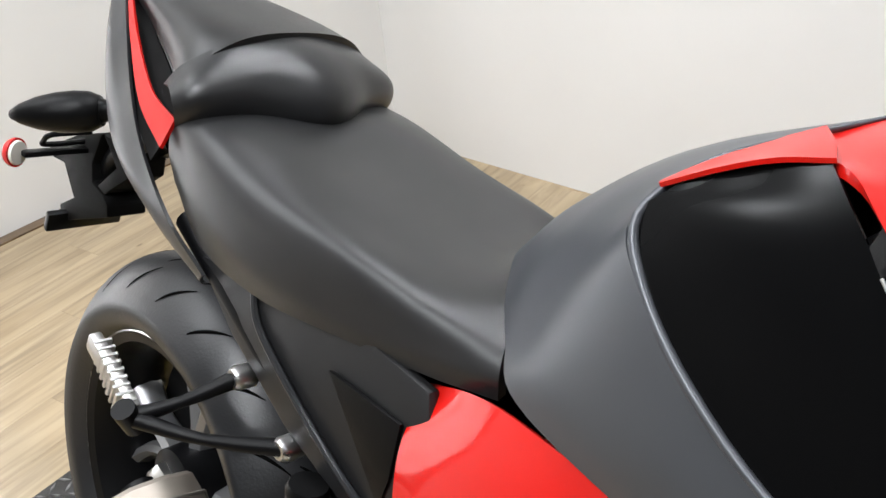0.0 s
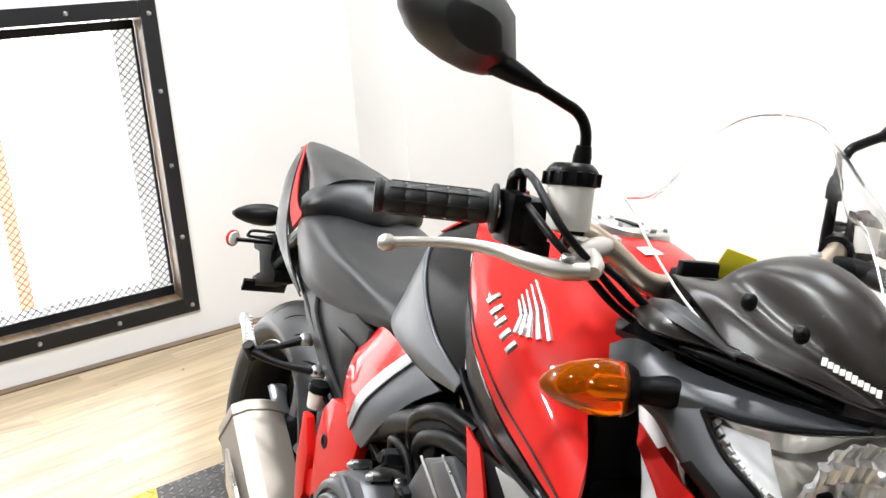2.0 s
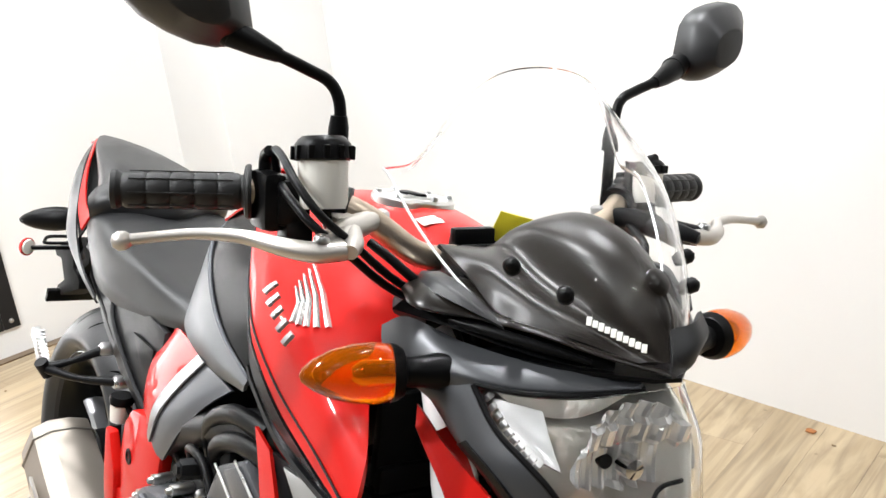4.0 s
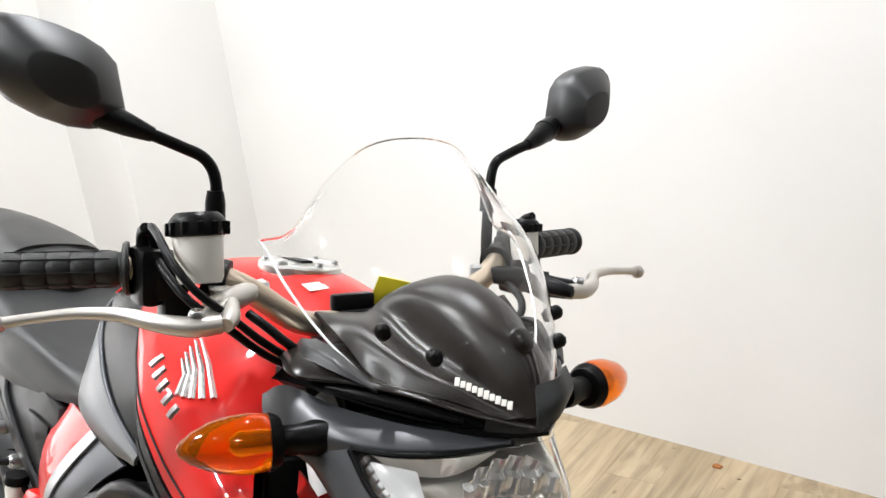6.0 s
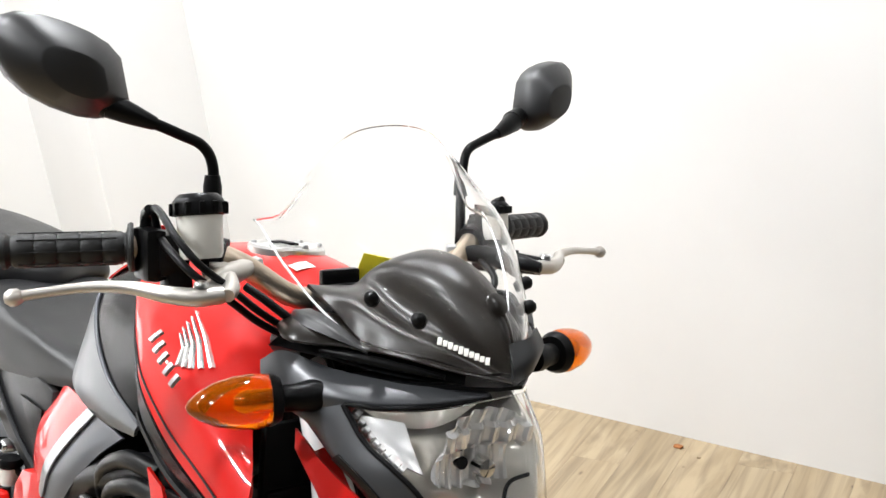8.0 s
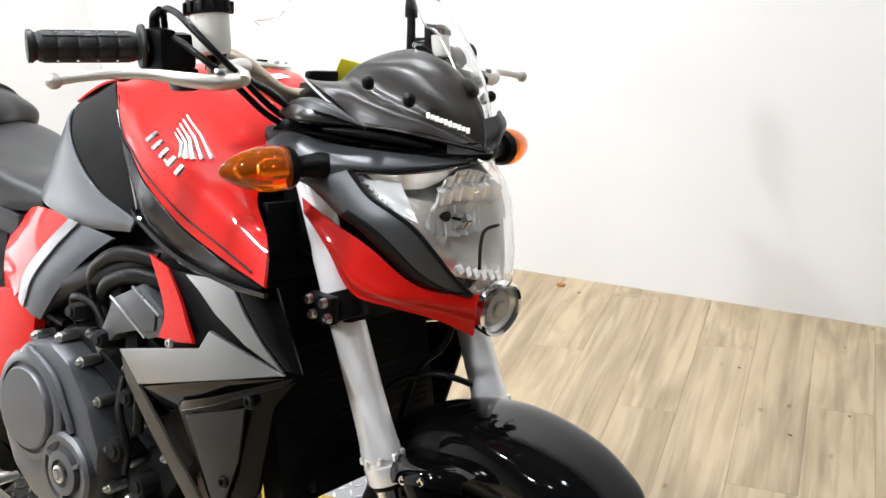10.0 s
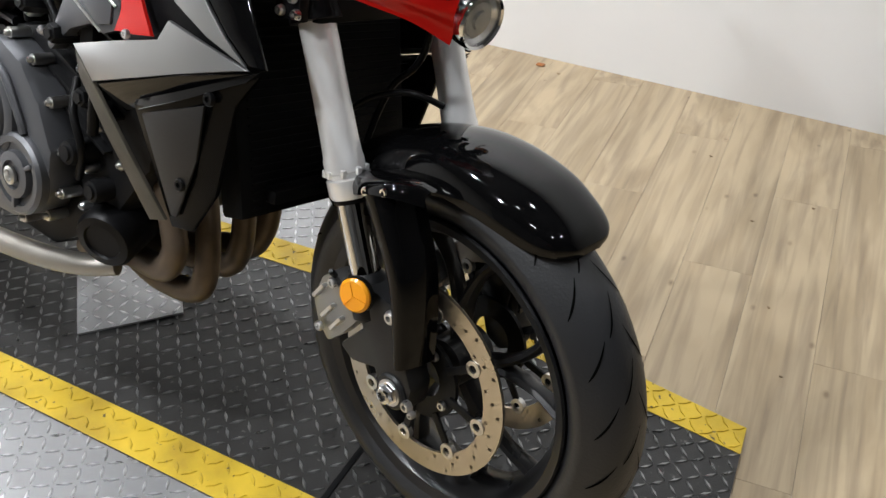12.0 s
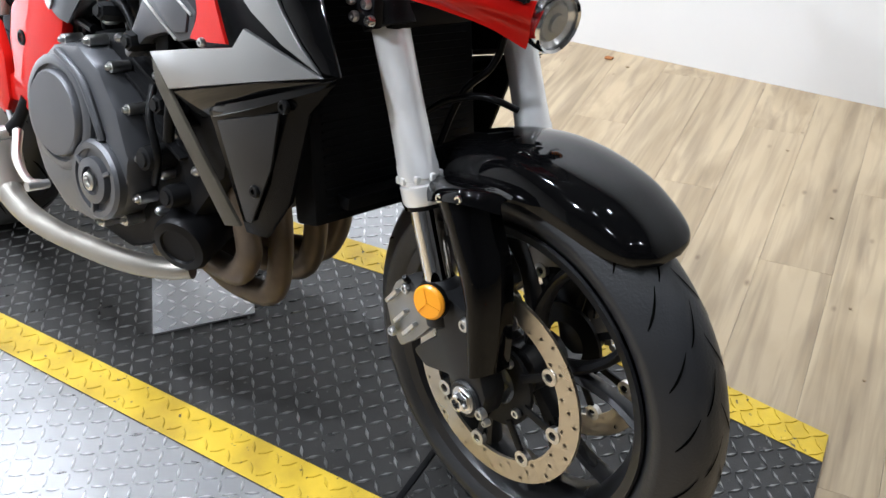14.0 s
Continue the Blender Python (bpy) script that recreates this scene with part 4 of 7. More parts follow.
# outline of the headlight: its upper edge from the outer corner to the nose, and its lower edge to the position lamp
HL_TOP = [(1.306, -0.138, 0.9245), (1.338, -0.109, 0.9235), (1.364, -0.066, 0.926), (1.384, -0.016, 0.933)]
HL_LOW = [(1.306, -0.138, 0.9245), (1.341, -0.136, 0.898), (1.378, -0.128, 0.881), (1.398, -0.118, 0.866), (1.415, -0.100, 0.837), (1.425, -0.078, 0.808), (1.432, -0.054, 0.785)]
lens_rows = [[(1.308, -0.136, 0.922), (1.340, -0.107, 0.921), (1.366, -0.064, 0.924), (1.388, -0.016, 0.932), (1.396, 0.012, 0.936), (1.384, 0.030, 0.934), (1.350, 0.060, 0.926)],
             [(1.342, -0.134, 0.897), (1.382, -0.103, 0.893), (1.410, -0.062, 0.897), (1.427, -0.018, 0.905), (1.424, 0.012, 0.905), (1.406, 0.028, 0.900), (1.365, 0.058, 0.890)],
             [(1.379, -0.126, 0.880), (1.408, -0.095, 0.872), (1.428, -0.058, 0.871), (1.440, -0.018, 0.873), (1.433, 0.012, 0.872), (1.414, 0.028, 0.868), (1.372, 0.056, 0.860)],
             [(1.415, -0.098, 0.837), (1.430, -0.072, 0.832), (1.440, -0.044, 0.831), (1.446, -0.014, 0.832), (1.439, 0.012, 0.830), (1.420, 0.028, 0.826), (1.378, 0.054, 0.820)],
             [(1.432, -0.053, 0.787), (1.438, -0.040, 0.788), (1.443, -0.024, 0.789), (1.447, -0.008, 0.790), (1.440, 0.010, 0.789), (1.424, 0.026, 0.786), (1.384, 0.050, 0.780)]]
headlight = fpart("headlight", patch([[(x - (0.080 if -0.10 < y < -0.01 else 0.058 if y < -0.01 else 0.034 if y < 0.02 else 0.006) - 0.016 * (z > 0.9), y * 0.94, z - 0.004 * (z > 0.9)) for x, y, z in r] for r in lens_rows], 0.003), M_MIRROR, bike, "clear headlight with faceted chrome reflector")
lens = fpart("lens", patch(lens_rows, 0.0025), M_CLEAR, headlight, "clear curved plastic lens")
lens.visible_shadow = False
fpart("gasket", tube([(x + 0.002, y - 0.003, z) for x, y, z in HL_LOW], 0.0028, 8, 4), M_BLACK, headlight)
fpart("gasket", tube([(x + 0.002, y - 0.002, z + 0.001) for x, y, z in HL_TOP], 0.0026, 8, 4), M_BLACK, headlight)
# reflector bowl with ribs
HB, HD = Vector((1.394, -0.030, 0.866)), Vector((0.93, -0.12, 0.05)).normalized()


def reflector(lo, hi, rows, tiers, flute):
    """Part of a parabolic bowl between two heights, in upright flutes set in tiers."""
    R, w = 0.061, HD.cross(Vector((0, 1, 0))).normalized()
    if w.z < 0:
        w = -w
    side = w.cross(HD).normalized()
    bm, cols = bmesh.new(), 44
    grid = []
    for j in range(rows + 1):
        line = []
        for i in range(cols + 1):
            y = R * (2 * i / cols - 1) * 0.995
            top = math.sqrt(R * R - y * y)
            z = top * (lo + (hi - lo) * j / rows)
            u = (i % 6) / 5
            tier = int(2.999 * abs(z) / R)
            d = -0.024 * (1 - (y * y + z * z) / (R * R))
            d += flute * (1 - (2 * u - 1) ** 2) + tiers * (tier % 2)
            line.append(bm.verts.new(HB + side * y + w * z + HD * d))
        grid.append(line)
    for j in range(rows):
        for i in range(cols):
            bm.faces.new((grid[j][i], grid[j][i + 1], grid[j + 1][i + 1], grid[j + 1][i]))
    return bm


bowl = fpart("fluted_reflector", reflector(-0.34, 1.0, 15, 0.007, 0.009), M_FLUTE, headlight, "fluted chrome upper reflector", False)
fpart("bulb_shield", lathe([(0.0001, 0.006), (0.009, 0.004), (0.011, -0.01), (0.010, -0.03), (0.0001, -0.03)], (1.390, -0.026, 0.864), HD, 16), M_CHROME, bowl)
fpart("bulb_hole", lathe([(0.0001, 0.002), (0.0065, 0.001), (0.0075, -0.012), (0.0001, -0.012)], (1.380, -0.048, 0.870), HD, 14), M_DARK, bowl)
fpart("reflector_seam", tube([(1.414, 0.010, 0.858), (1.414, -0.015, 0.855), (1.414, -0.022, 0.838), (1.416, -0.025, 0.808)], 0.0022, 8, 5), M_DARK, headlight)
# bright serrated wedge at the outer corner, with a smooth shelf beside the bowl
wedge = [[(1.318, -0.126, 0.914), (1.334, -0.113, 0.913), (1.352, -0.098, 0.911)], [(1.342, -0.123, 0.897), (1.353, -0.110, 0.893), (1.364, -0.096, 0.889)], [(1.366, -0.117, 0.880), (1.372, -0.105, 0.873), (1.378, -0.093, 0.866)]]
fpart("corner_reflector", patch(wedge, 0.002), M_FACET, headlight, "bright white corner reflector", True)
shelf = [[(1.318, -0.124, 0.920), (1.345, -0.098, 0.920), (1.366, -0.062, 0.922), (1.378, -0.030, 0.926)], [(1.330, -0.108, 0.906), (1.345, -0.088, 0.902), (1.356, -0.066, 0.902), (1.362, -0.044, 0.908)]]
fpart("upper_shelf", patch(shelf, 0.002), M_MIRROR, headlight, "smooth mirror shelf over the bowl")
for k in range(11):
    f = k / 10
    a = Vector(HL_LOW[0]).lerp(Vector(HL_LOW[2]), f) + Vector((0.000, 0.010, -0.004 - 0.006 * math.sin(math.pi * f)))
    fpart("reflector_facet", box((0.006, 0.008, 0.007), a, 0.0015, Matrix.Translation(a) @ pose(0, 0, 0, 20, 40, 35) @ Matrix.Translation(-a)), M_FACET, headlight, "", False)
for k, (y, z) in enumerate(((-0.070, 0.816), (-0.056, 0.811), (-0.042, 0.807), (-0.028, 0.803), (-0.014, 0.800), (0.0, 0.798))):
    fpart("chin_facet", box((0.006, 0.011, 0.012), (1.424, y, z), 0.0015, Matrix.Translation((1.424, y, z)) @ pose(0, 0, 0, 12, -25 + 8 * (k % 2), 10) @ Matrix.Translation((-1.424, -y, -z))), M_FACET, headlight, "", False)
fpart("nose_plate", prism([(1.27, 0.12), (1.27, -0.12), (1.335, -0.080), (1.372, -0.04), (1.392, -0.015), (1.398, 0.012), (1.375, 0.04), (1.335, 0.080)], 0.940, 0.944), M_BLACK, bike, "black plate under the screen tip")
# position lamp in its chrome ring
PL, PD = Vector((1.430, -0.004, 0.758)), Vector((0.94, 0, -0.16)).normalized()
pos = fpart("position_lamp", lathe([(0.030, -0.03), (0.0355, -0.01), (0.0365, 0.006), (0.034, 0.010), (0.031, 0.008), (0.031, -0.004), (0.028, -0.02)], PL, PD, 36, closed=True), M_CHROME, bike, "round chrome ringed position lamp")
fpart("bowl", lathe([(0.0001, -0.018), (0.012, -0.016), (0.024, -0.008), (0.031, 0.003), (0.029, 0.003), (0.012, -0.019), (0.0001, -0.022)], PL, PD, 24), M_FACET, pos)
fpart("inner_lens", lathe([(0.0001, 0.006), (0.010, 0.0055), (0.012, 0.002), (0.021, 0.0015), (0.023, -0.002), (0.0305, -0.003)], PL, PD, 14), M_PILOT, pos, "grey ribbed inner lens", False)
pl = fpart("lens", lathe([(0.0001, 0.010), (0.02, 0.009), (0.031, 0.005), (0.031, 0.003), (0.02, 0.007), (0.0001, 0.008)], PL, PD, 28), M_CLEAR, pos)
pl.visible_shadow = False
# satin graphite surround: a strip over the headlight and a blade below it
def pushed(a, b, f, out):
    """Row between two rows, pushed outwards."""
    return [(p[0] + (q[0] - p[0]) * f + out * 0.35, p[1] + (q[1] - p[1]) * f - out, p[2] + (q[2] - p[2]) * f) for p, q in zip(a, b)]


ca = [(1.182, -0.168, 0.946), (1.215, -0.158, 0.962), (1.268, -0.130, 0.951), (1.328, -0.089, 0.944), (1.357, -0.053, 0.941), (1.382, -0.018, 0.938)]
cc = [(1.210, -0.166, 0.914), (1.262, -0.156, 0.910), (1.306, -0.140, 0.9245), (1.338, -0.111, 0.9240), (1.364, -0.068, 0.926), (1.386, -0.018, 0.934)]
both("cheek_panel", [ca, pushed(ca, cc, 0.35, 0.006), pushed(ca, cc, 0.7, 0.007), cc], M_GREY, "satin graphite strip over the headlight", steer=True, far=0.42, back=0.01)
ba = [(1.208, -0.1665, 0.918), (1.262, -0.1565, 0.914), (1.306, -0.1405, 0.9245), (1.341, -0.1385, 0.898), (1.378, -0.1305, 0.881), (1.398, -0.1205, 0.866), (1.415, -0.1025, 0.837), (1.425, -0.0805, 0.808), (1.433, -0.0560, 0.786)]
bc = [(1.216, -0.158, 0.906), (1.246, -0.153, 0.899), (1.270, -0.150, 0.886), (1.300, -0.147, 0.869), (1.332, -0.142, 0.856), (1.364, -0.127, 0.827), (1.384, -0.107, 0.801), (1.404, -0.083, 0.789), (1.432, -0.056, 0.783)]
both("headlight_blade", [ba, pushed(ba, bc, 0.4, 0.006), pushed(ba, bc, 0.75, 0.007), bc], M_GREY, "satin graphite blade under the headlight", steer=True, far=0.30, back=0.10)
la, lb = pushed(ba, bc, 0.62, 0.0095), pushed(bc, bc, 0.0, 0.002)
both("blade_lip", [la[3:], pushed(la, lb, 0.5, 0.002)[3:], lb[3:]], M_BLACK, "black lower half of the headlight blade", steer=True, far=0.30, back=0.10)
ra = [(1.236, -0.154, 0.884), (1.286, -0.152, 0.863), (1.346, -0.141, 0.838), (1.385, -0.118, 0.804), (1.410, -0.088, 0.788), (1.440, -0.050, 0.786)]
rc = [(1.250, -0.150, 0.858), (1.287, -0.150, 0.826), (1.323, -0.145, 0.782), (1.367, -0.125, 0.772), (1.405, -0.085, 0.757), (1.430, -0.045, 0.734)]
rm1, rm2 = pushed(ra, rc, 0.4, 0.006), pushed(ra, rc, 0.72, 0.010)
rm2[4:] = [(x - 0.004, y + 0.010, z) for x, y, z in rm2[4:]]
both("red_lower_cowl", [ra, rm1, rm2, rc], M_RED, "glossy red lower headlight cowl", steer=True, far=0.25, back=0.12)
rd = [(x - 0.02, y * 0.72, z - 0.002) for x, y, z in rc]
both("cowl_underside", [rc, rd], M_RED, "red underside of the lower cowl", steer=True, far=0.25, back=0.12)
# black upper cowl: a visor with a long air slot over the grey cheek
upper = [[(1.175, -0.09, 0.985), (1.232, -0.104, 0.998), (1.280, -0.090, 0.972), (1.33, -0.064, 0.966), (1.370, -0.034, 0.958), (1.395, 0.0, 0.950)],
         [(1.178, -0.125, 0.992), (1.232, -0.144, 0.996), (1.280, -0.114, 0.980), (1.326, -0.082, 0.973), (1.368, -0.048, 0.963), (1.398, 0.0, 0.951)],
         [(1.188, -0.152, 0.984), (1.241, -0.165, 0.980), (1.281, -0.125, 0.975), (1.327, -0.090, 0.970), (1.371, -0.054, 0.960), (1.403, 0.0, 0.947)],
         [(1.186, -0.148, 0.978), (1.236, -0.156, 0.974), (1.274, -0.112, 0.970), (1.32, -0.078, 0.966), (1.364, -0.043, 0.956), (1.396, 0.0, 0.945)]]
both("upper_cowl", upper, M_SMOKE, "black plastic upper cowl", steer=True)
for sy in (-1, 1):
    slot = [[(1.185, sy * 0.130, 0.984), (1.240, sy * 0.122, 0.980), (1.272, sy * 0.094, 0.979), (1.315, sy * 0.062, 0.975), (1.360, sy * 0.030, 0.958)],
            [(1.185, sy * 0.160, 0.962), (1.248, sy * 0.134, 0.960), (1.290, sy * 0.107, 0.953), (1.328, sy * 0.077, 0.947), (1.366, sy * 0.036, 0.945)]]
    fpart("vent_slot", patch(slot, 0.002), M_DARK, bike, "dark air slot in the cowl")
    fpart("slot_blade", tube([(1.255, sy * 0.137, 0.968), (1.292, sy * 0.114, 0.965), (1.328, sy * 0.085, 0.959), (1.358, sy * 0.055, 0.952)], [0.003, 0.0055, 0.005, 0.0025], 10, 5), M_BLACK, bike, "black blade across the air slot")
    ridge = [[(1.172, sy * 0.108, 0.992), (1.215, sy * 0.126, 1.003), (1.255, sy * 0.124, 0.998), (1.290, sy * 0.112, 0.980)],
             [(1.175, sy * 0.124, 0.995), (1.222, sy * 0.142, 1.002), (1.264, sy * 0.135, 0.994), (1.298, sy * 0.114, 0.977)],
             [(1.178, sy * 0.132, 0.988), (1.228, sy * 0.15, 0.993), (1.272, sy * 0.136, 0.985), (1.305, sy * 0.112, 0.973)]]
    fpart("cowl_ridge", patch(ridge, 0.004), M_COWL, bike, "folded ridge on the black cowl")
fpart("nose_cheek", patch([[(1.402, -0.004, 0.946), (1.401, 0.018, 0.954), (1.386, 0.042, 0.960)], [(1.400, -0.004, 0.962), (1.402, 0.022, 0.972), (1.386, 0.050, 0.978)], [(1.388, 0.0, 0.985), (1.390, 0.026, 0.990), (1.372, 0.052, 0.994)]], 0.004), M_COWL, bike, "rounded black nose under the screen tip")
# meter housing: a smooth dark dome that runs out into flat wings behind the screen
dome = [[(1.398, 0, 0.957), (1.378, 0, 1.006), (1.328, 0, 1.046), (1.264, 0, 1.064), (1.208, 0, 1.050), (1.175, 0, 1.015)],
        [(1.394, -0.006, 0.958), (1.366, -0.022, 0.994), (1.324, -0.032, 1.030), (1.268, -0.038, 1.046), (1.210, -0.042, 1.042), (1.170, -0.042, 1.010)],
        [(1.390, -0.012, 0.958), (1.346, -0.033, 0.980), (1.300, -0.047, 0.997), (1.262, -0.053, 1.008), (1.222, -0.060, 1.022), (1.180, -0.066, 1.018)],
        [(1.388, -0.020, 0.958), (1.352, -0.052, 0.978), (1.312, -0.074, 0.990), (1.275, -0.086, 1.002), (1.236, -0.092, 1.016), (1.190, -0.100, 1.022)],
        [(1.386, -0.028, 0.957), (1.344, -0.064, 0.969), (1.305, -0.090, 0.972), (1.275, -0.100, 0.978), (1.240, -0.110, 1.003), (1.195, -0.118, 1.026)]]
meter = fpart("meter_cover", patch(whole(dome), 0.004), M_SMOKE, bike, "smooth dark meter visor behind the screen")
fpart("boss", lathe([(0.0, 0.004), (0.010, 0.003), (0.013, 0.0), (0.0, -0.002)], (1.3685, 0.0, 1.0225), (0.8, 0, 0.6), 20), M_SMOKE, meter)
fpart("meter_back", box((0.05, 0.17, 0.06), (1.165, 0, 0.985), 0.012, Matrix.Translation((1.165, 0, 0.985)) @ pose(0, 0, 0, 0, -20) @ Matrix.Translation((-1.165, 0, -0.985))), M_BLACK, meter)
fpart("warning_light", box((0.012, 0.05, 0.018), (1.145, -0.05, 1.022), 0.004), M_BLACK, meter)
# key block and paper tag
fpart("ignition_switch", lathe([(0.024, -0.03), (0.024, 0.012), (0.020, 0.016), (0.0001, 0.016)], (1.075, 0, 0.985), FAX, 24), M_BLACK, bike, "black ignition switch")
tag = bmesh.new()
box((0.036, 0.001, 0.042), (0, 0, 0), 0.0003, None, tag)
for v in tag.verts:
    v.co.y += 0.006 * math.sin(v.co.x * 40)
move(tag, Matrix.Translation((1.142, -0.002, 1.0256)) @ pose(0, 0, 0, 24, 18, 60))
fpart("paper_tag", tag, M_YELLOW, bike, "yellow paper tag tied at the handlebar")
# clear screen
scr = [[(1.408, 0, 0.952), (1.36, 0, 1.03), (1.29, 0, 1.11), (1.225, 0, 1.165), (1.185, 0, 1.198)],
       [(1.385, -0.03, 0.962), (1.345, -0.05, 1.03), (1.275, -0.062, 1.105), (1.215, -0.062, 1.157), (1.178, -0.056, 1.188)],
       [(1.345, -0.067, 0.973), (1.305, -0.093, 1.027), (1.245, -0.112, 1.09), (1.19, -0.106, 1.132), (1.165, -0.094, 1.152)],
       [(1.305, -0.095, 0.976), (1.265, -0.122, 1.02), (1.212, -0.142, 1.07), (1.175, -0.142, 1.092), (1.157, -0.128, 1.102)],
       [(1.27, -0.106, 0.977), (1.235, -0.132, 1.012), (1.195, -0.15, 1.052), (1.165, -0.157, 1.082), (1.15, -0.16, 1.092)]]
screen_ob = fpart("windscreen", patch(whole(scr), 0.003), M_SHIELD, bike, "clear acrylic windscreen")
screen_ob.visible_shadow = False
scr_rim = [r[-1] for r in scr]
scr_rim = [(x, -y, z) for x, y, z in scr_rim[:0:-1]] + scr_rim
fpart("screen_edge", tube(scr_rim, [0.0005] * len(scr_rim), 8, 5), M_SHIELD, screen_ob)
for sy in (-1, 1):
    run = [(x, -sy * y, z) for x, y, z in scr[4]]
    fpart("screen_edge", tube(run, [0.0014] * len(run), 8, 5), M_EDGE, screen_ob, "polished clear edge")
for sy in (-1, 1):
    for x, y, z in ((1.292, 0.1, 1.022), (1.332, 0.07, 1.004)):
        fpart("rubber_bolt", lathe([(0.0, 0.009), (0.005, 0.007), (0.0075, 0.004), (0.0075, -0.006), (0.005, -0.012), (0.0, -0.012)], (x + 0.004, sy * (y + 0.003), z + 0.003), (0.62, sy * 0.62, 0.5), 14), M_BLACK, screen_ob)
# unreadable white marking at the screen's foot
for k in range(10):
    f = k / 9
    p = Vector((1.356 + 0.036 * f, -0.066 + 0.031 * f, 0.986 - 0.016 * f))
    tall = (0.0080, 0.0062, 0.0074, 0.0060, 0.0078)[k % 5]
    fpart("white_mark", box((0.0046, 0.001, tall), p + Vector((0.004, -0.004, 0.002)), 0.0003, Matrix.Translation(p) @ pose(0, 0, 0, -35, 0, 46) @ Matrix.Translation(-p)), M_WHITE, screen_ob)


# -- indicators --
def indicator(base, tip, r, material, nm, make):
    base, tip = vec(base), vec(tip)
    d = (tip - base)
    n = d.normalized()
    ln = d.length
    stem = make(nm, lathe([(0.0, -0.012), (0.0155, -0.012), (0.0165, 0.0), (0.014, ln * 0.12), (0.0135, ln * 0.24), (0.017, ln * 0.29), (0.0, ln * 0.30)], base, n, 20), M_BLACK, bike, "turn indicator on a black rubber stalk")
    prof = [(0.0, ln * 0.27), (r * 0.72, ln * 0.28), (r * 0.94, ln * 0.36), (r, ln * 0.48), (r * 0.95, ln * 0.62), (r * 0.78, ln * 0.77), (r * 0.5, ln * 0.9), (r * 0.22, ln * 0.98), (0.0, ln)]
    bm = lathe(prof, base, n, 28)
    make("lens", bm, material, stem, "" if material is M_BLACK else "amber indicator lens")
    if material is not M_BLACK:
        make("bulb", lathe([(0.0, ln * 0.3), (0.008, ln * 0.31), (0.009, ln * 0.55), (0.004, ln * 0.62), (0.0, ln * 0.62)], base, n, 12), M_CHROME, stem)
        make("housing_cup", lathe([(0.013, ln * 0.235), (r * 0.78, ln * 0.255), (r * 0.90, ln * 0.30), (r * 0.96, ln * 0.345), (r * 0.88, ln * 0.345), (0.012, ln * 0.27)], base, n, 28, closed=True), M_BLACK, stem)
    return stem


for sy in (-1, 1):
    indicator((1.268, sy * 0.155, 0.926), (1.236, sy * 0.272, 0.924), 0.0275, M_AMBER, "front_indicator", fpart)
    indicator((-0.135, sy * 0.055, 0.820), (-0.238, sy * 0.176, 0.797), 0.0265, M_BLACK, "rear_indicator", part)

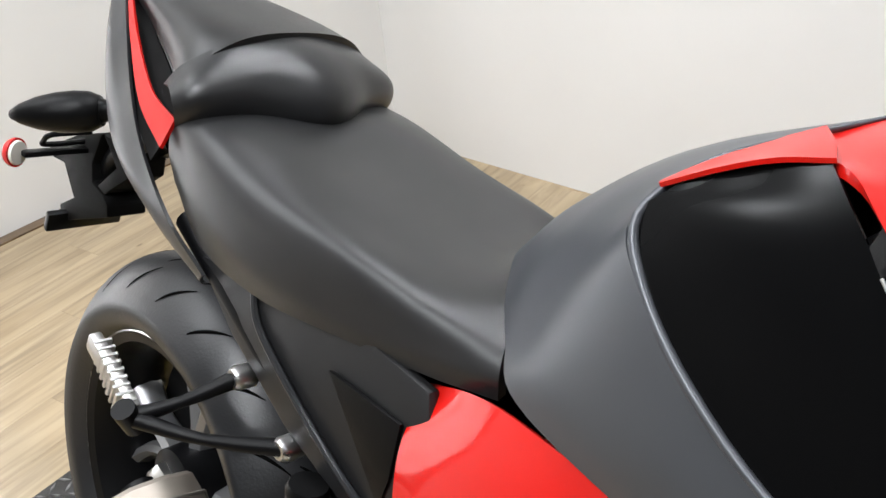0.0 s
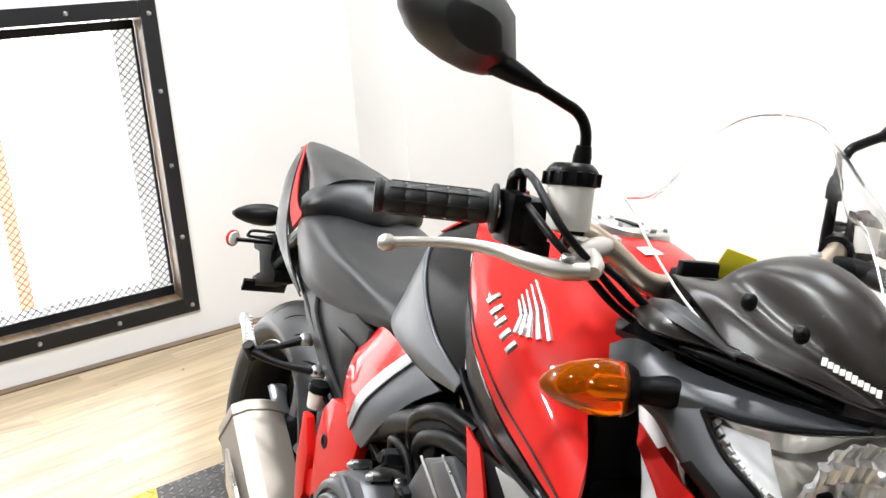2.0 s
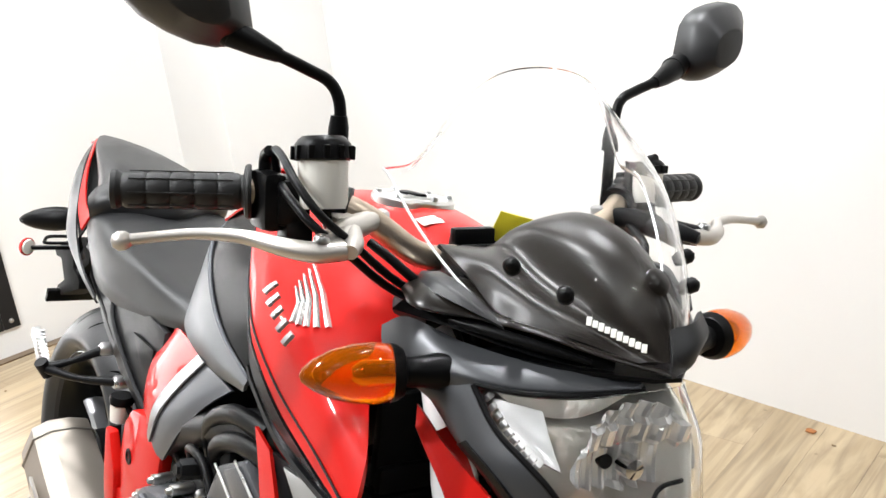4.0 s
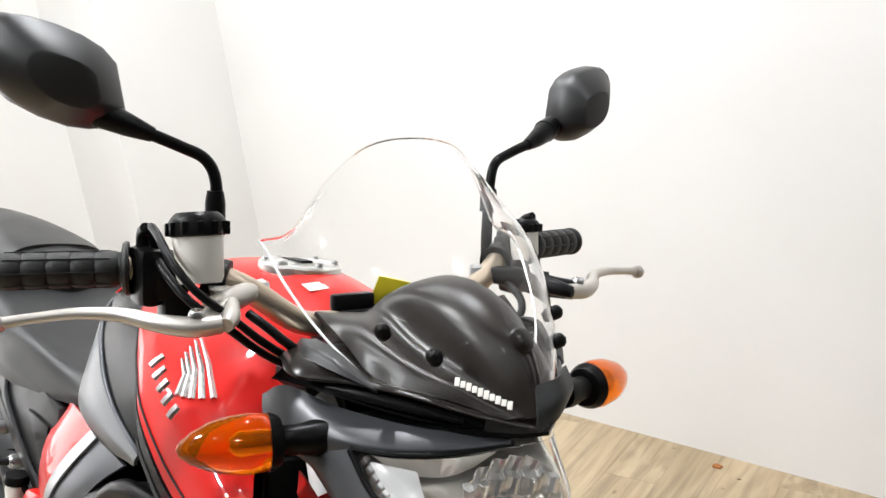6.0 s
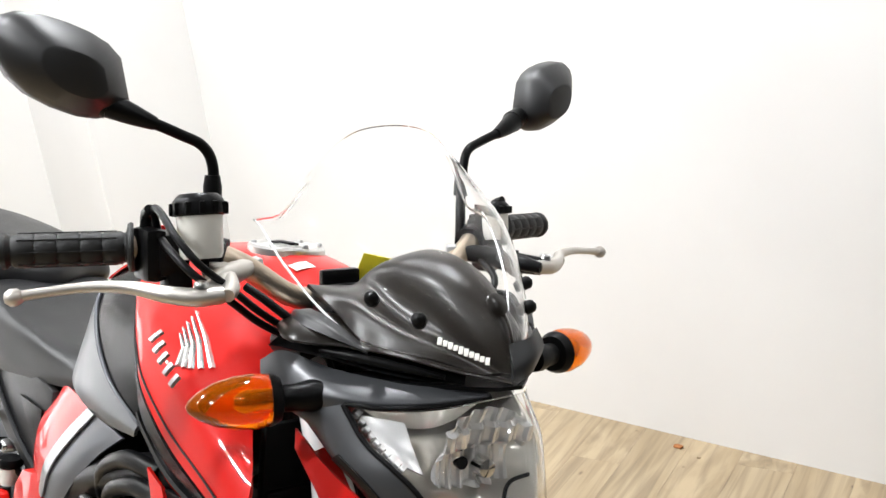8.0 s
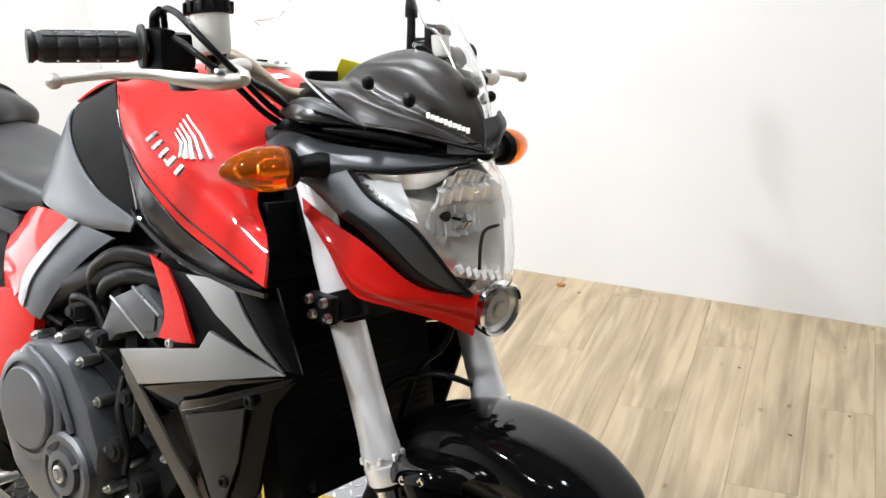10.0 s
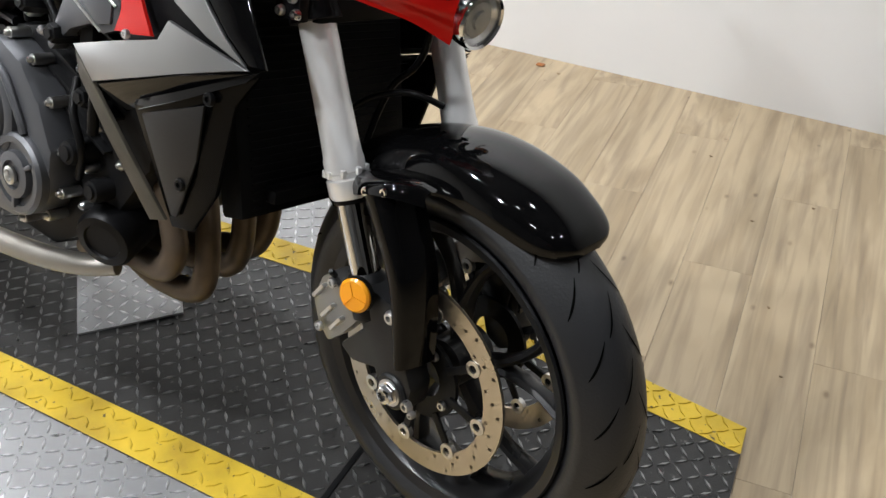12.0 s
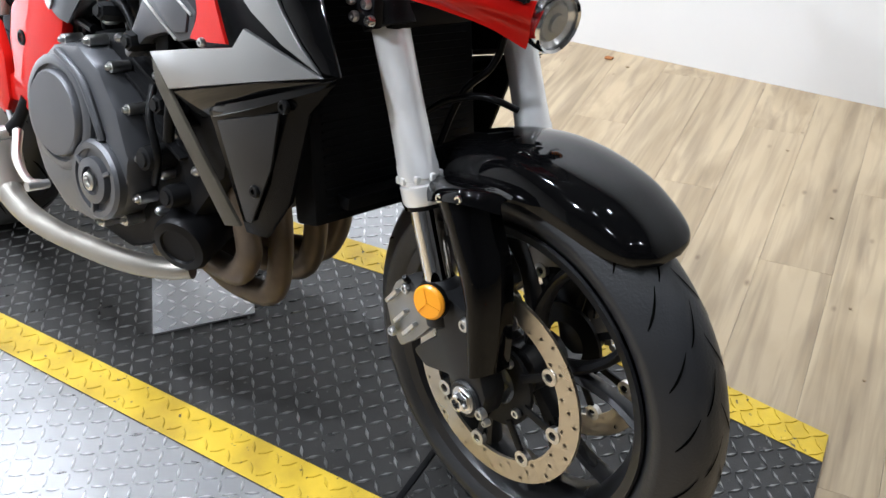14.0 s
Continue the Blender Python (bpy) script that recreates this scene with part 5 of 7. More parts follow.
# -- handlebar and controls --
bar_pts = [(1.018, -0.368, 1.054), (1.05, -0.27, 1.056), (1.085, -0.205, 1.056), (1.115, -0.158, 1.038), (1.118, -0.10, 1.0), (1.112, -0.05, 0.992)]
bar = bar_pts + [(1.112, 0, 0.992)] + [(x, -y, z) for x, y, z in bar_pts[::-1]]
handlebar = fpart("handlebar", tube(bar, 0.0135, 16, 6), M_BAR, bike, "champagne anodised handlebar")
fpart("bar_clamp", box((0.042, 0.10, 0.04), (1.112, 0, 0.995), 0.009), M_DARK, handlebar)
for sy in (-1, 1):
    gi, go = Vector((1.056, sy * 0.258, 1.056)), Vector((1.012, sy * 0.384, 1.053))
    d = (go - gi)
    n = d.normalized()
    ln = d.length
    prof = [(0.012, 0.0), (0.027, 0.0), (0.028, 0.003), (0.026, 0.006), (0.017, 0.008)]
    x = 0.010
    for k in range(5):
        prof += [(0.0165, x), (0.0182, x + 0.003), (0.0185, x + 0.012), (0.0182, x + 0.0195), (0.0162, x + 0.0225)]
        x += 0.0225
    prof += [(0.0175, ln - 0.008), (0.0195, ln - 0.006), (0.0195, ln - 0.001), (0.016, ln), (0.0001, ln)]
    grip = fpart("grip", lathe(prof, gi, n, 24), M_GRIP, handlebar, "ribbed black rubber grip", True, 35)
    for k in range(8):
        a = k * math.pi / 4
        u = n.orthogonal().normalized()
        w = n.cross(u)
        c = gi + n * (ln * 0.5) + (u * math.cos(a) + w * math.sin(a)) * 0.0184
        fpart("rib", box((ln * 0.74, 0.0016, 0.0016), (0, 0, 0), 0.0004, Matrix.Translation(c) @ n.to_track_quat("X", "Z").to_matrix().to_4x4()), M_GRIP, grip, "", False)
    # switch block
    sw = fpart("switch_block", box((0.05, 0.038, 0.05), (1.075, sy * 0.228, 1.05), 0.012), M_BLACK, handlebar, "black switch block")
    fpart("button", box((0.012, 0.014, 0.012), (1.052, sy * 0.228, 1.073), 0.003), M_REDLENS if sy < 0 else M_BLACK, sw)
    fpart("rocker", box((0.014, 0.018, 0.01), (1.045, sy * 0.23, 1.04), 0.003), M_BLACK, sw)
    fpart("lower_box", box((0.03, 0.03, 0.03), (1.085, sy * 0.222, 1.018), 0.007), M_BLACK, sw)
    # lever: perch and blade
    alloy = M_LEVER if sy < 0 else M_DARK
    perch = fpart("lever_perch", box((0.040, 0.030, 0.020), (1.122, sy * 0.188, 1.034), 0.008), alloy, handlebar, "satin lever perch")
    fpart("lever_holder", tube([(1.135, sy * 0.185, 1.03), (1.165, sy * 0.205, 1.025), (1.185, sy * 0.232, 1.021)], [0.012, 0.0135, 0.012], 12, 4), alloy, perch)
    lv = [(1.195, sy * 0.215, 1.022), (1.188, sy * 0.24, 1.02), (1.168, sy * 0.265, 1.022), (1.137, sy * 0.29, 1.026), (1.115, sy * 0.325, 1.026), (1.102, sy * 0.36, 1.022), (1.095, sy * 0.388, 1.018)]
    if sy > 0:
        lv = [(x, y + max(0.0, (y - 0.215)) * 0.28, z) for x, y, z in lv]
    bm = tube(lv, [0.009, 0.0100, 0.0088, 0.0068, 0.0055, 0.0050, 0.0056], 12, 5)
    lever = fpart("brake_lever" if sy < 0 else "clutch_lever", bm, M_LEVER, handlebar, "polished alloy lever with a ball end")
    fpart("ball_end", lathe([(0.0, 0.0095), (0.0055, 0.008), (0.009, 0.003), (0.009, -0.003), (0.0055, -0.008), (0.0, -0.0095)], (1.0945, -0.390 if sy < 0 else 0.438, 1.0175), (0, sy, 0), 16), M_LEVER, lever)
    screw(1.188, sy * 0.236, 1.031, 0.0075, axis=(0.1, 0, 1), parent=lever, steer=True)
    fpart("lever_bracket", tube([(1.150, sy * 0.190, 1.030), (1.185, sy * 0.203, 1.026), (1.203, sy * 0.214, 1.022)], [0.010, 0.010, 0.007], 10, 4), alloy, perch)
    fpart("master_cylinder", tube([(1.112, sy * 0.145, 1.036), (1.135, sy * 0.175, 1.034), (1.160, sy * 0.212, 1.030)], [0.010, 0.0125, 0.0105], 14, 4), alloy, perch)
    ring_c, ring_d = Vector((1.100, sy * 0.183, 1.048)), Vector((-0.42, sy * 0.62, 0.14)).normalized()
    fpart("bar_clamp", lathe([(0.0138, -0.012), (0.021, -0.011), (0.021, 0.011), (0.0138, 0.012)], ring_c, ring_d, 20, closed=True), M_DARK, perch)
    for dz in (-0.017, 0.017):
        screw(ring_c.x - 0.012, ring_c.y, ring_c.z + dz, 0.0045, axis=(-1, 0, 0.2), parent=perch, steer=True)
    fpart("throttle_housing", box((0.052, 0.026, 0.060), (1.070, sy * 0.246, 1.050), 0.011), M_BLACK, sw)
    fpart("cable_elbow", tube([(1.062, sy * 0.246, 1.074), (1.066, sy * 0.248, 1.092), (1.082, sy * 0.250, 1.100)], [0.0075, 0.0065, 0.0055], 10, 5), M_BLACK, sw)
    fpart("banjo_bolt", lathe([(0.0001, -0.006), (0.0085, -0.006), (0.0085, 0.004), (0.006, 0.008), (0.0001, 0.008)], (1.112, sy * 0.140, 1.038), (-0.5, -sy * 0.8, 0), 6), M_ZINC, perch)
    # fluid reservoir
    rs = 1.0 if sy < 0 else 0.72
    ro = Vector((1.143, sy * 0.216, 1.052)) if sy < 0 else Vector((1.125, 0.205, 1.052))
    RA = Vector((-0.16, 0, 1)).normalized()
    res = fpart("fluid_reservoir", lathe([(0.0, 0.0), (0.020 * rs, 0.0), (0.0225 * rs, 0.006), (0.024 * rs, 0.046 * rs), (0.0, 0.046 * rs)], ro, RA, 28), M_WHITE, handlebar, "milky plastic fluid reservoir")
    cap = lathe([(0.0, 0.068 * rs), (0.020 * rs, 0.068 * rs), (0.0235 * rs, 0.065 * rs), (0.0265 * rs, 0.061 * rs), (0.0275 * rs, 0.058 * rs), (0.0275 * rs, 0.047 * rs), (0.025 * rs, 0.045 * rs), (0.0, 0.045 * rs)][::-1], ro, RA, 36)
    fpart("cap", cap, M_BLACK, res, "ribbed black screw cap", True, 30)
    for k in range(12):
        a = k * math.pi / 6
        u = RA.orthogonal().normalized()
        w = RA.cross(u)
        bm = box((0.004, 0.006, 0.013 * rs), (0, 0, 0), 0.001, Matrix.Translation(ro + RA * 0.0525 * rs + (u * math.cos(a) + w * math.sin(a)) * 0.0275 * rs) @ Matrix.Rotation(0, 4, "Z"))
        fpart("cap_rib", bm, M_BLACK, res, "", False)
    fpart("bracket", box((0.012, 0.03, 0.05), (1.108, sy * 0.20, 1.075), 0.003), M_DARK, res)
    fpart("hose", tube([(1.135, sy * 0.21, 1.045), (1.12, sy * 0.20, 1.03), (1.10, sy * 0.19, 1.035)], 0.005, 8, 5), M_BLACK, res)
    # mirror
    stem = fpart("mirror", tube([(1.082, sy * 0.178, 1.05), (1.081, sy * 0.178, 1.10), (1.082, sy * 0.178, 1.145), (1.078, sy * 0.188, 1.168), (1.075, sy * 0.212, 1.180), (1.074, sy * 0.245, 1.193)], [0.0075, 0.0068, 0.0062, 0.0062, 0.0062, 0.0064], 14, 6), M_BLACK, bike, "black mirror on a bent stalk")
    fpart("stem_nut", lathe([(0.0001, 0), (0.0105, 0), (0.0105, 0.016), (0.0085, 0.028), (0.0001, 0.028)], (1.081, sy * 0.178, 1.108), (0, 0, 1), 12), M_BLACK, stem)
    fpart("boot", tube([(1.075, sy * 0.240, 1.191), (1.068, sy * 0.262, 1.200), (1.058, sy * 0.285, 1.21)], [0.0075, 0.0115, 0.0145], 16, 4), M_BLACK, stem)
    fpart("ball_joint", tube([(1.058, sy * 0.283, 1.209), (1.05, sy * 0.302, 1.218)], [0.0155, 0.013], 16, 3), M_BLACK, stem)

    def face(sc, dx):
        c = Vector((1.050, -0.322 if sy < 0 else 0.345, 1.252))
        sc *= 0.8
        out = [(-0.076, -0.024), (-0.056, -0.050), (-0.012, -0.064), (0.050, -0.056), (0.082, -0.026), (0.084, 0.014), (0.056, 0.042), (0.0, 0.050), (-0.050, 0.042), (-0.076, 0.012)]
        if sy > 0:
            out = [(a * 0.80 + 0.010, b * 1.04) for a, b in out]
        loop = spline([(a, b, 0) for a, b in out[-2:] + out + out[:2]], 2)[4:-4]
        return [c + Vector((dx - 0.10 * q.x * sc, sy * q.x * sc, q.y * sc + 0.30 * q.x * sc)) for q in loop[:-1]]
    bm = bmesh.new()
    ring_mesh(bm, [[q for q in face(s2, d2)] for s2, d2 in ((1.0, -0.022), (1.03, -0.014), (1.0, 0.0), (0.92, 0.010))] + [[q + Vector((0, 0, -0.010 * f)) for q in face(s2, d2)] for s2, d2, f in ((0.50, 0.034, 1.0), (0.46, 0.035, 1.0))])
    fpart("shell", bm, M_SHELL, stem, "rounded black mirror shell", True, 32)
    bm = bmesh.new()
    ring_mesh(bm, [face(0.94, -0.0225), face(0.94, -0.0235)])
    fpart("mirror_glass", bm, M_CHROME, stem, "mirror glass", False)
# control cables and brake hoses
for nm, pts, r, ml in (
        ("brake_hose", [(1.15, -0.17, 1.02), (1.18, -0.15, 1.0), (1.195, -0.10, 0.95), (1.20, -0.07, 0.86), (1.19, -0.05, 0.75), (1.22, -0.04, 0.62)], 0.0048, M_BLACK),
        ("throttle_cable", [(1.07, -0.236, 1.072), (1.085, -0.246, 1.100), (1.118, -0.250, 1.098), (1.158, -0.250, 1.078), (1.182, -0.235, 1.052), (1.18, -0.20, 1.024), (1.175, -0.15, 0.985), (1.175, -0.07, 0.94)], 0.0042, M_BLACK),
        ("throttle_cable", [(1.068, -0.23, 1.06), (1.09, -0.24, 1.068), (1.13, -0.245, 1.060), (1.165, -0.235, 1.040), (1.172, -0.20, 1.012), (1.168, -0.15, 0.975), (1.165, -0.06, 0.93)], 0.0042, M_BLACK),
        ("clutch_hose", [(1.13, 0.17, 1.03), (1.19, 0.15, 1.005), (1.205, 0.08, 0.95), (1.17, 0.03, 0.88)], 0.0048, M_BLACK),
        ("brake_hose", [(1.335, 0.02, 0.76), (1.335, 0.02, 0.71), (1.318, 0.02, 0.672), (1.283, 0.02, 0.64), (1.26, 0.02, 0.60), (1.25, 0.01, 0.55)], 0.0048, M_BLACK),
        ("brake_hose", [(1.245, -0.02, 0.598), (1.275, -0.01, 0.622), (1.32, 0.0, 0.640), (1.348, 0.01, 0.640), (1.365, 0.03, 0.63)], 0.0045, M_BLACK),
        ("wiring_loom", [(1.17, -0.11, 0.95), (1.18, -0.09, 0.89), (1.19, -0.06, 0.82), (1.15, -0.04, 0.76)], 0.006, M_BLACK)):
    fpart(nm, tube(pts, r, 10, 6), ml, bike)
M_BLUE = mat("blue_plastic", (0.02, 0.12, 0.55), 0.4, bump=0.0)
fpart("wire_connector", box((0.018, 0.012, 0.010), (1.182, -0.132, 0.962), 0.002), M_BLUE, bike, "small blue wire connector")

# -- fuel tank and its trim --
tank_rows = [
    [(0.69, 0, 0.986), (0.78, 0, 1.016), (0.90, 0, 1.031), (1.0, 0, 1.025), (1.07, 0, 1.0), (1.11, 0, 0.955)],
    [(0.69, -0.06, 0.974), (0.79, -0.072, 1.007), (0.90, -0.08, 1.016), (1.0, -0.085, 1.0), (1.065, -0.085, 0.972), (1.11, -0.08, 0.935)],
    [(0.755, -0.108, 0.989), (0.81, -0.115, 0.985), (0.90, -0.126, 0.973), (1.0, -0.135, 0.950), (1.065, -0.135, 0.920), (1.108, -0.125, 0.888)],
    [(0.79, -0.132, 0.972), (0.835, -0.145, 0.958), (0.91, -0.158, 0.945), (1.005, -0.168, 0.921), (1.08, -0.169, 0.888), (1.131, -0.160, 0.857)],
    [(0.828, -0.154, 0.940), (0.868, -0.170, 0.928), (0.93, -0.188, 0.917), (1.02, -0.201, 0.888), (1.115, -0.206, 0.852), (1.196, -0.202, 0.822)],
    [(0.864, -0.171, 0.911), (0.915, -0.193, 0.893), (0.97, -0.212, 0.864), (1.05, -0.220, 0.822), (1.14, -0.225, 0.792), (1.225, -0.232, 0.772)]]
tank = part("fuel_tank", patch(whole(tank_rows), 0.006, 7, 6), M_RED, bike, "glossy red painted fuel tank")
# inner tank so that nothing shows through below the shell
part("tank_floor", slab([(0.72, 0.90), (0.80, 0.98), (1.0, 0.985), (1.09, 0.93), (1.11, 0.84), (0.95, 0.76), (0.72, 0.78)], -0.115, 0.115, 0.02), M_DARK, bike, "dark underside of the tank")
# filler cap
cap_o, cap_n = Vector((0.945, 0, 1.030)), Vector((0.03, 0, 1)).normalized()
cap = part("filler_cap", lathe([(0.052, -0.012), (0.052, 0.001), (0.049, 0.004), (0.038, 0.0045), (0.036, 0.002), (0.028, 0.002), (0.026, 0.005), (0.0001, 0.0055)], cap_o, cap_n, 40), M_ALU, tank, "brushed alloy filler cap ring")
for k in range(6):
    a = k * math.pi / 3
    screw(cap_o.x + 0.0435 * math.cos(a), 0.0435 * math.sin(a), cap_o.z + 0.003, 0.0045, axis=(0, 0, 1), parent=cap)
part("lock_flap", box((0.04, 0.018, 0.004), (cap_o.x - 0.004, 0, cap_o.z + 0.006), 0.0015), M_DARK, cap)
part("warning_label", box((0.02, 0.028, 0.0006), (1.025, -0.03, 1.0155), 0.0002, Matrix.Translation((1.025, -0.03, 1.0155)) @ pose(0, 0, 0, 8, 14, 0) @ Matrix.Translation((-1.025, 0.03, -1.0155))), M_WHITE, tank, "pale warning label")
# side badge: a spread of five blades and a row of marks, in plain shapes
tank_grid = surface([[vec(p) for p in r] for r in tank_rows], 20, 20)


def near_tank(x, z, lift=0.0025):
    """The flank's surface point at the given x and z, lifted off it."""
    best, bd = None, 9
    for i in range(len(tank_grid) - 1):
        for j in range(len(tank_grid[0]) - 1):
            p = tank_grid[i][j]
            if p.y < -0.05 and (p.x - x) ** 2 + (p.z - z) ** 2 < bd:
                best, bd = (i, j), (p.x - x) ** 2 + (p.z - z) ** 2
    i, j = best
    p, a, b = tank_grid[i][j], tank_grid[i + 1][j] - tank_grid[i][j], tank_grid[i][j + 1] - tank_grid[i][j]
    n = a.cross(b).normalized()
    if n.y > 0:
        n = -n
    y = p.y - (n.x * (x - p.x) + n.z * (z - p.z)) / n.y
    return Vector((x, y, z)) + n * lift


def stroke(pts, w, nm, material, parent, mir):
    """A raised flat blade that follows the tank's flank through (x, z) points."""
    c = [near_tank(x, z) for x, z in pts]
    bm = bmesh.new()
    rings = []
    for i, p in enumerate(c):
        d = (c[min(i + 1, len(c) - 1)] - c[max(i - 1, 0)]).normalized()
        s = d.cross(Vector((0.15, -0.85, 0.5))).normalized() * w[i]
        n = d.cross(s).normalized() * 0.002
        if n.y > 0:
            n = -n
        rings.append([p + s - n * 2, p + s * 0.5 + n * 0.4, p - s * 0.5 + n * 0.4, p - s - n * 2])
    ring_mesh(bm, rings)
    if mir:
        for v in bm.verts:
            v.co.y = -v.co.y
    return part(nm, bm, material, parent, "")


M_BADGE = mat("badge_silver", (0.55, 0.54, 0.53), 0.28, 1.0, bump=0.0)
for mir in (False, True):
    badge = part("wing_badge", lathe([(0.0001, 0.0), (0.003, 0.0), (0.003, 0.001), (0.0001, 0.001)], (1.055, 0.16 if mir else -0.16, 0.90), (0, 1, 0), 8), M_BADGE, tank, "silver wing-shaped tank badge")
    tops = ((0.964, 0.952), (0.966, 0.946), (0.968, 0.940), (0.971, 0.934), (0.975, 0.928))
    feet = ((1.052, 0.902), (1.043, 0.900), (1.034, 0.899), (1.025, 0.899), (1.016, 0.900))
    for k in range(5):
        a, b = tops[k], feet[k]
        mid = ((a[0] + b[0]) / 2 + 0.004, (a[1] + b[1]) / 2 + 0.002)
        stroke([a, mid, b], [0.0015, 0.0029, 0.0038], "blade", M_BADGE, badge, mir)
    for k in range(5):
        x, z = 0.945 + 0.0205 * k, 0.921 - 0.0088 * k
        stroke([(x + 0.002, z + 0.0058), (x, z), (x - 0.002, z - 0.0058)], [0.0062, 0.0066, 0.0062], "mark", M_BADGE, badge, mir)

trim = [[(0.792, -0.133, 0.970), (0.830, -0.156, 0.938), (0.864, -0.173, 0.909), (0.917, -0.195, 0.890), (0.972, -0.214, 0.861), (1.05, -0.222, 0.819), (1.14, -0.226, 0.789), (1.22, -0.232, 0.769)],
        [(0.790, -0.132, 0.964), (0.826, -0.153, 0.930), (0.858, -0.168, 0.895), (0.898, -0.185, 0.862), (0.948, -0.200, 0.825), (1.03, -0.208, 0.790), (1.13, -0.214, 0.772), (1.215, -0.224, 0.764)],
        [(0.788, -0.131, 0.958), (0.824, -0.150, 0.922), (0.852, -0.162, 0.885), (0.880, -0.168, 0.848), (0.925, -0.180, 0.800), (1.02, -0.195, 0.772), (1.125, -0.204, 0.758), (1.21, -0.216, 0.758)]]
both("tank_trim", trim, M_KNEE, "gloss black trim along the tank's lower edge")
for sy in (-1, 1):
    part("bright_edge", tube([(0.800, sy * 0.139, 0.948), (0.842, sy * 0.158, 0.913), (0.866, sy * 0.167, 0.883), (0.884, sy * 0.170, 0.845), (0.897, sy * 0.173, 0.815)], [0.001, 0.0022, 0.0024, 0.002, 0.001], 8, 5), M_ALU, bike, "thin bright edge line")
    part("trim_rim", tube([(0.893, sy * 0.176, 0.812), (0.925, sy * 0.181, 0.797), (1.02, sy * 0.196, 0.769), (1.125, sy * 0.205, 0.755), (1.215, sy * 0.218, 0.757)], [0.004, 0.006, 0.0065, 0.006, 0.004], 8, 5), M_GLOSS, bike, "gloss black lower rim of the tank trim")
    seam = [vec(a).lerp(vec(b), 0.2) for a, b in zip(tank_rows[5][:-1], tank_rows[4][:-1])]
    seam = [vec(tank_rows[3][0]).lerp(vec(tank_rows[3][1]), 0.2)] + seam + [vec((1.2, -0.229, 0.784))]
    part("seam", tube([(p.x, sy * (-p.y + 0.0008), p.z + 0.0012) for p in seam], 0.0014, 6, 4), M_DARK, tank)
insert = [[(0.668, -0.112, 0.954), (0.650, -0.120, 0.930), (0.675, -0.138, 0.898), (0.727, -0.154, 0.860), (0.80, -0.167, 0.825), (0.895, -0.178, 0.80)],
          [(0.708, -0.107, 0.975), (0.715, -0.124, 0.948), (0.752, -0.146, 0.905), (0.793, -0.158, 0.866), (0.838, -0.167, 0.834), (0.897, -0.176, 0.803)],
          [(0.750, -0.109, 0.990), (0.785, -0.129, 0.960), (0.832, -0.151, 0.917), (0.862, -0.162, 0.880), (0.880, -0.167, 0.845), (0.899, -0.174, 0.806)]]
both("tank_insert", insert, M_KNEE, "gloss black knee panel in the tank side")
shoulder = [[(0.655, -0.108, 0.953), (0.672, -0.094, 0.967), (0.692, -0.066, 0.982), (0.716, -0.045, 0.996)],
            [(0.656, -0.111, 0.953), (0.682, -0.105, 0.968), (0.710, -0.094, 0.983), (0.740, -0.085, 0.996)],
            [(0.657, -0.114, 0.952), (0.690, -0.113, 0.970), (0.722, -0.112, 0.984), (0.754, -0.112, 0.992)]]
both("tank_shoulder", shoulder, M_RED, "red tank edge over the knee panel", 0.003)
for sy in (-1, 1):
    part("tank_inner_side", slab([(0.76, 0.96), (0.82, 0.945), (0.93, 0.80), (1.0, 0.75), (0.84, 0.735), (0.76, 0.80)], sy * 0.118, sy * 0.126, 0.002), M_DARK, bike, "dark inner side of the tank")
pad = [[(0.475, 0, 0.836), (0.516, -0.07, 0.828), (0.558, -0.112, 0.805), (0.585, -0.132, 0.784), (0.66, -0.153, 0.776), (0.765, -0.166, 0.768), (0.895, -0.182, 0.782)],
       [(0.525, 0, 0.890), (0.545, -0.072, 0.868), (0.580, -0.114, 0.832), (0.614, -0.140, 0.811), (0.69, -0.160, 0.795), (0.785, -0.172, 0.780), (0.900, -0.184, 0.787)],
       [(0.615, 0, 0.955), (0.602, -0.075, 0.925), (0.611, -0.117, 0.88), (0.645, -0.143, 0.850), (0.710, -0.162, 0.822), (0.797, -0.175, 0.798), (0.905, -0.186, 0.793)],
       [(0.735, 0, 1.004), (0.676, -0.078, 0.970), (0.648, -0.121, 0.930), (0.674, -0.142, 0.898), (0.727, -0.158, 0.860), (0.80, -0.171, 0.825), (0.908, -0.184, 0.80)]]
for sy in (-1, 1):
    part("cover_rim", tube([(0.738, sy * 0.012, 1.004), (0.706, sy * 0.055, 0.987), (0.670, sy * 0.090, 0.964), (0.651, sy * 0.120, 0.931), (0.676, sy * 0.139, 0.897), (0.728, sy * 0.156, 0.859), (0.801, sy * 0.169, 0.824), (0.902, sy * 0.180, 0.80)], [0.0015, 0.0025, 0.003, 0.0035, 0.0035, 0.0035, 0.003, 0.002], 10, 5), M_COVER, bike, "rounded rim round the knee panel")
part("tank_rear_cover", patch(whole([list(c) for c in zip(*pad)]), 0.005, 6, 5), M_COVER, bike, "satin graphite cover behind the tank")

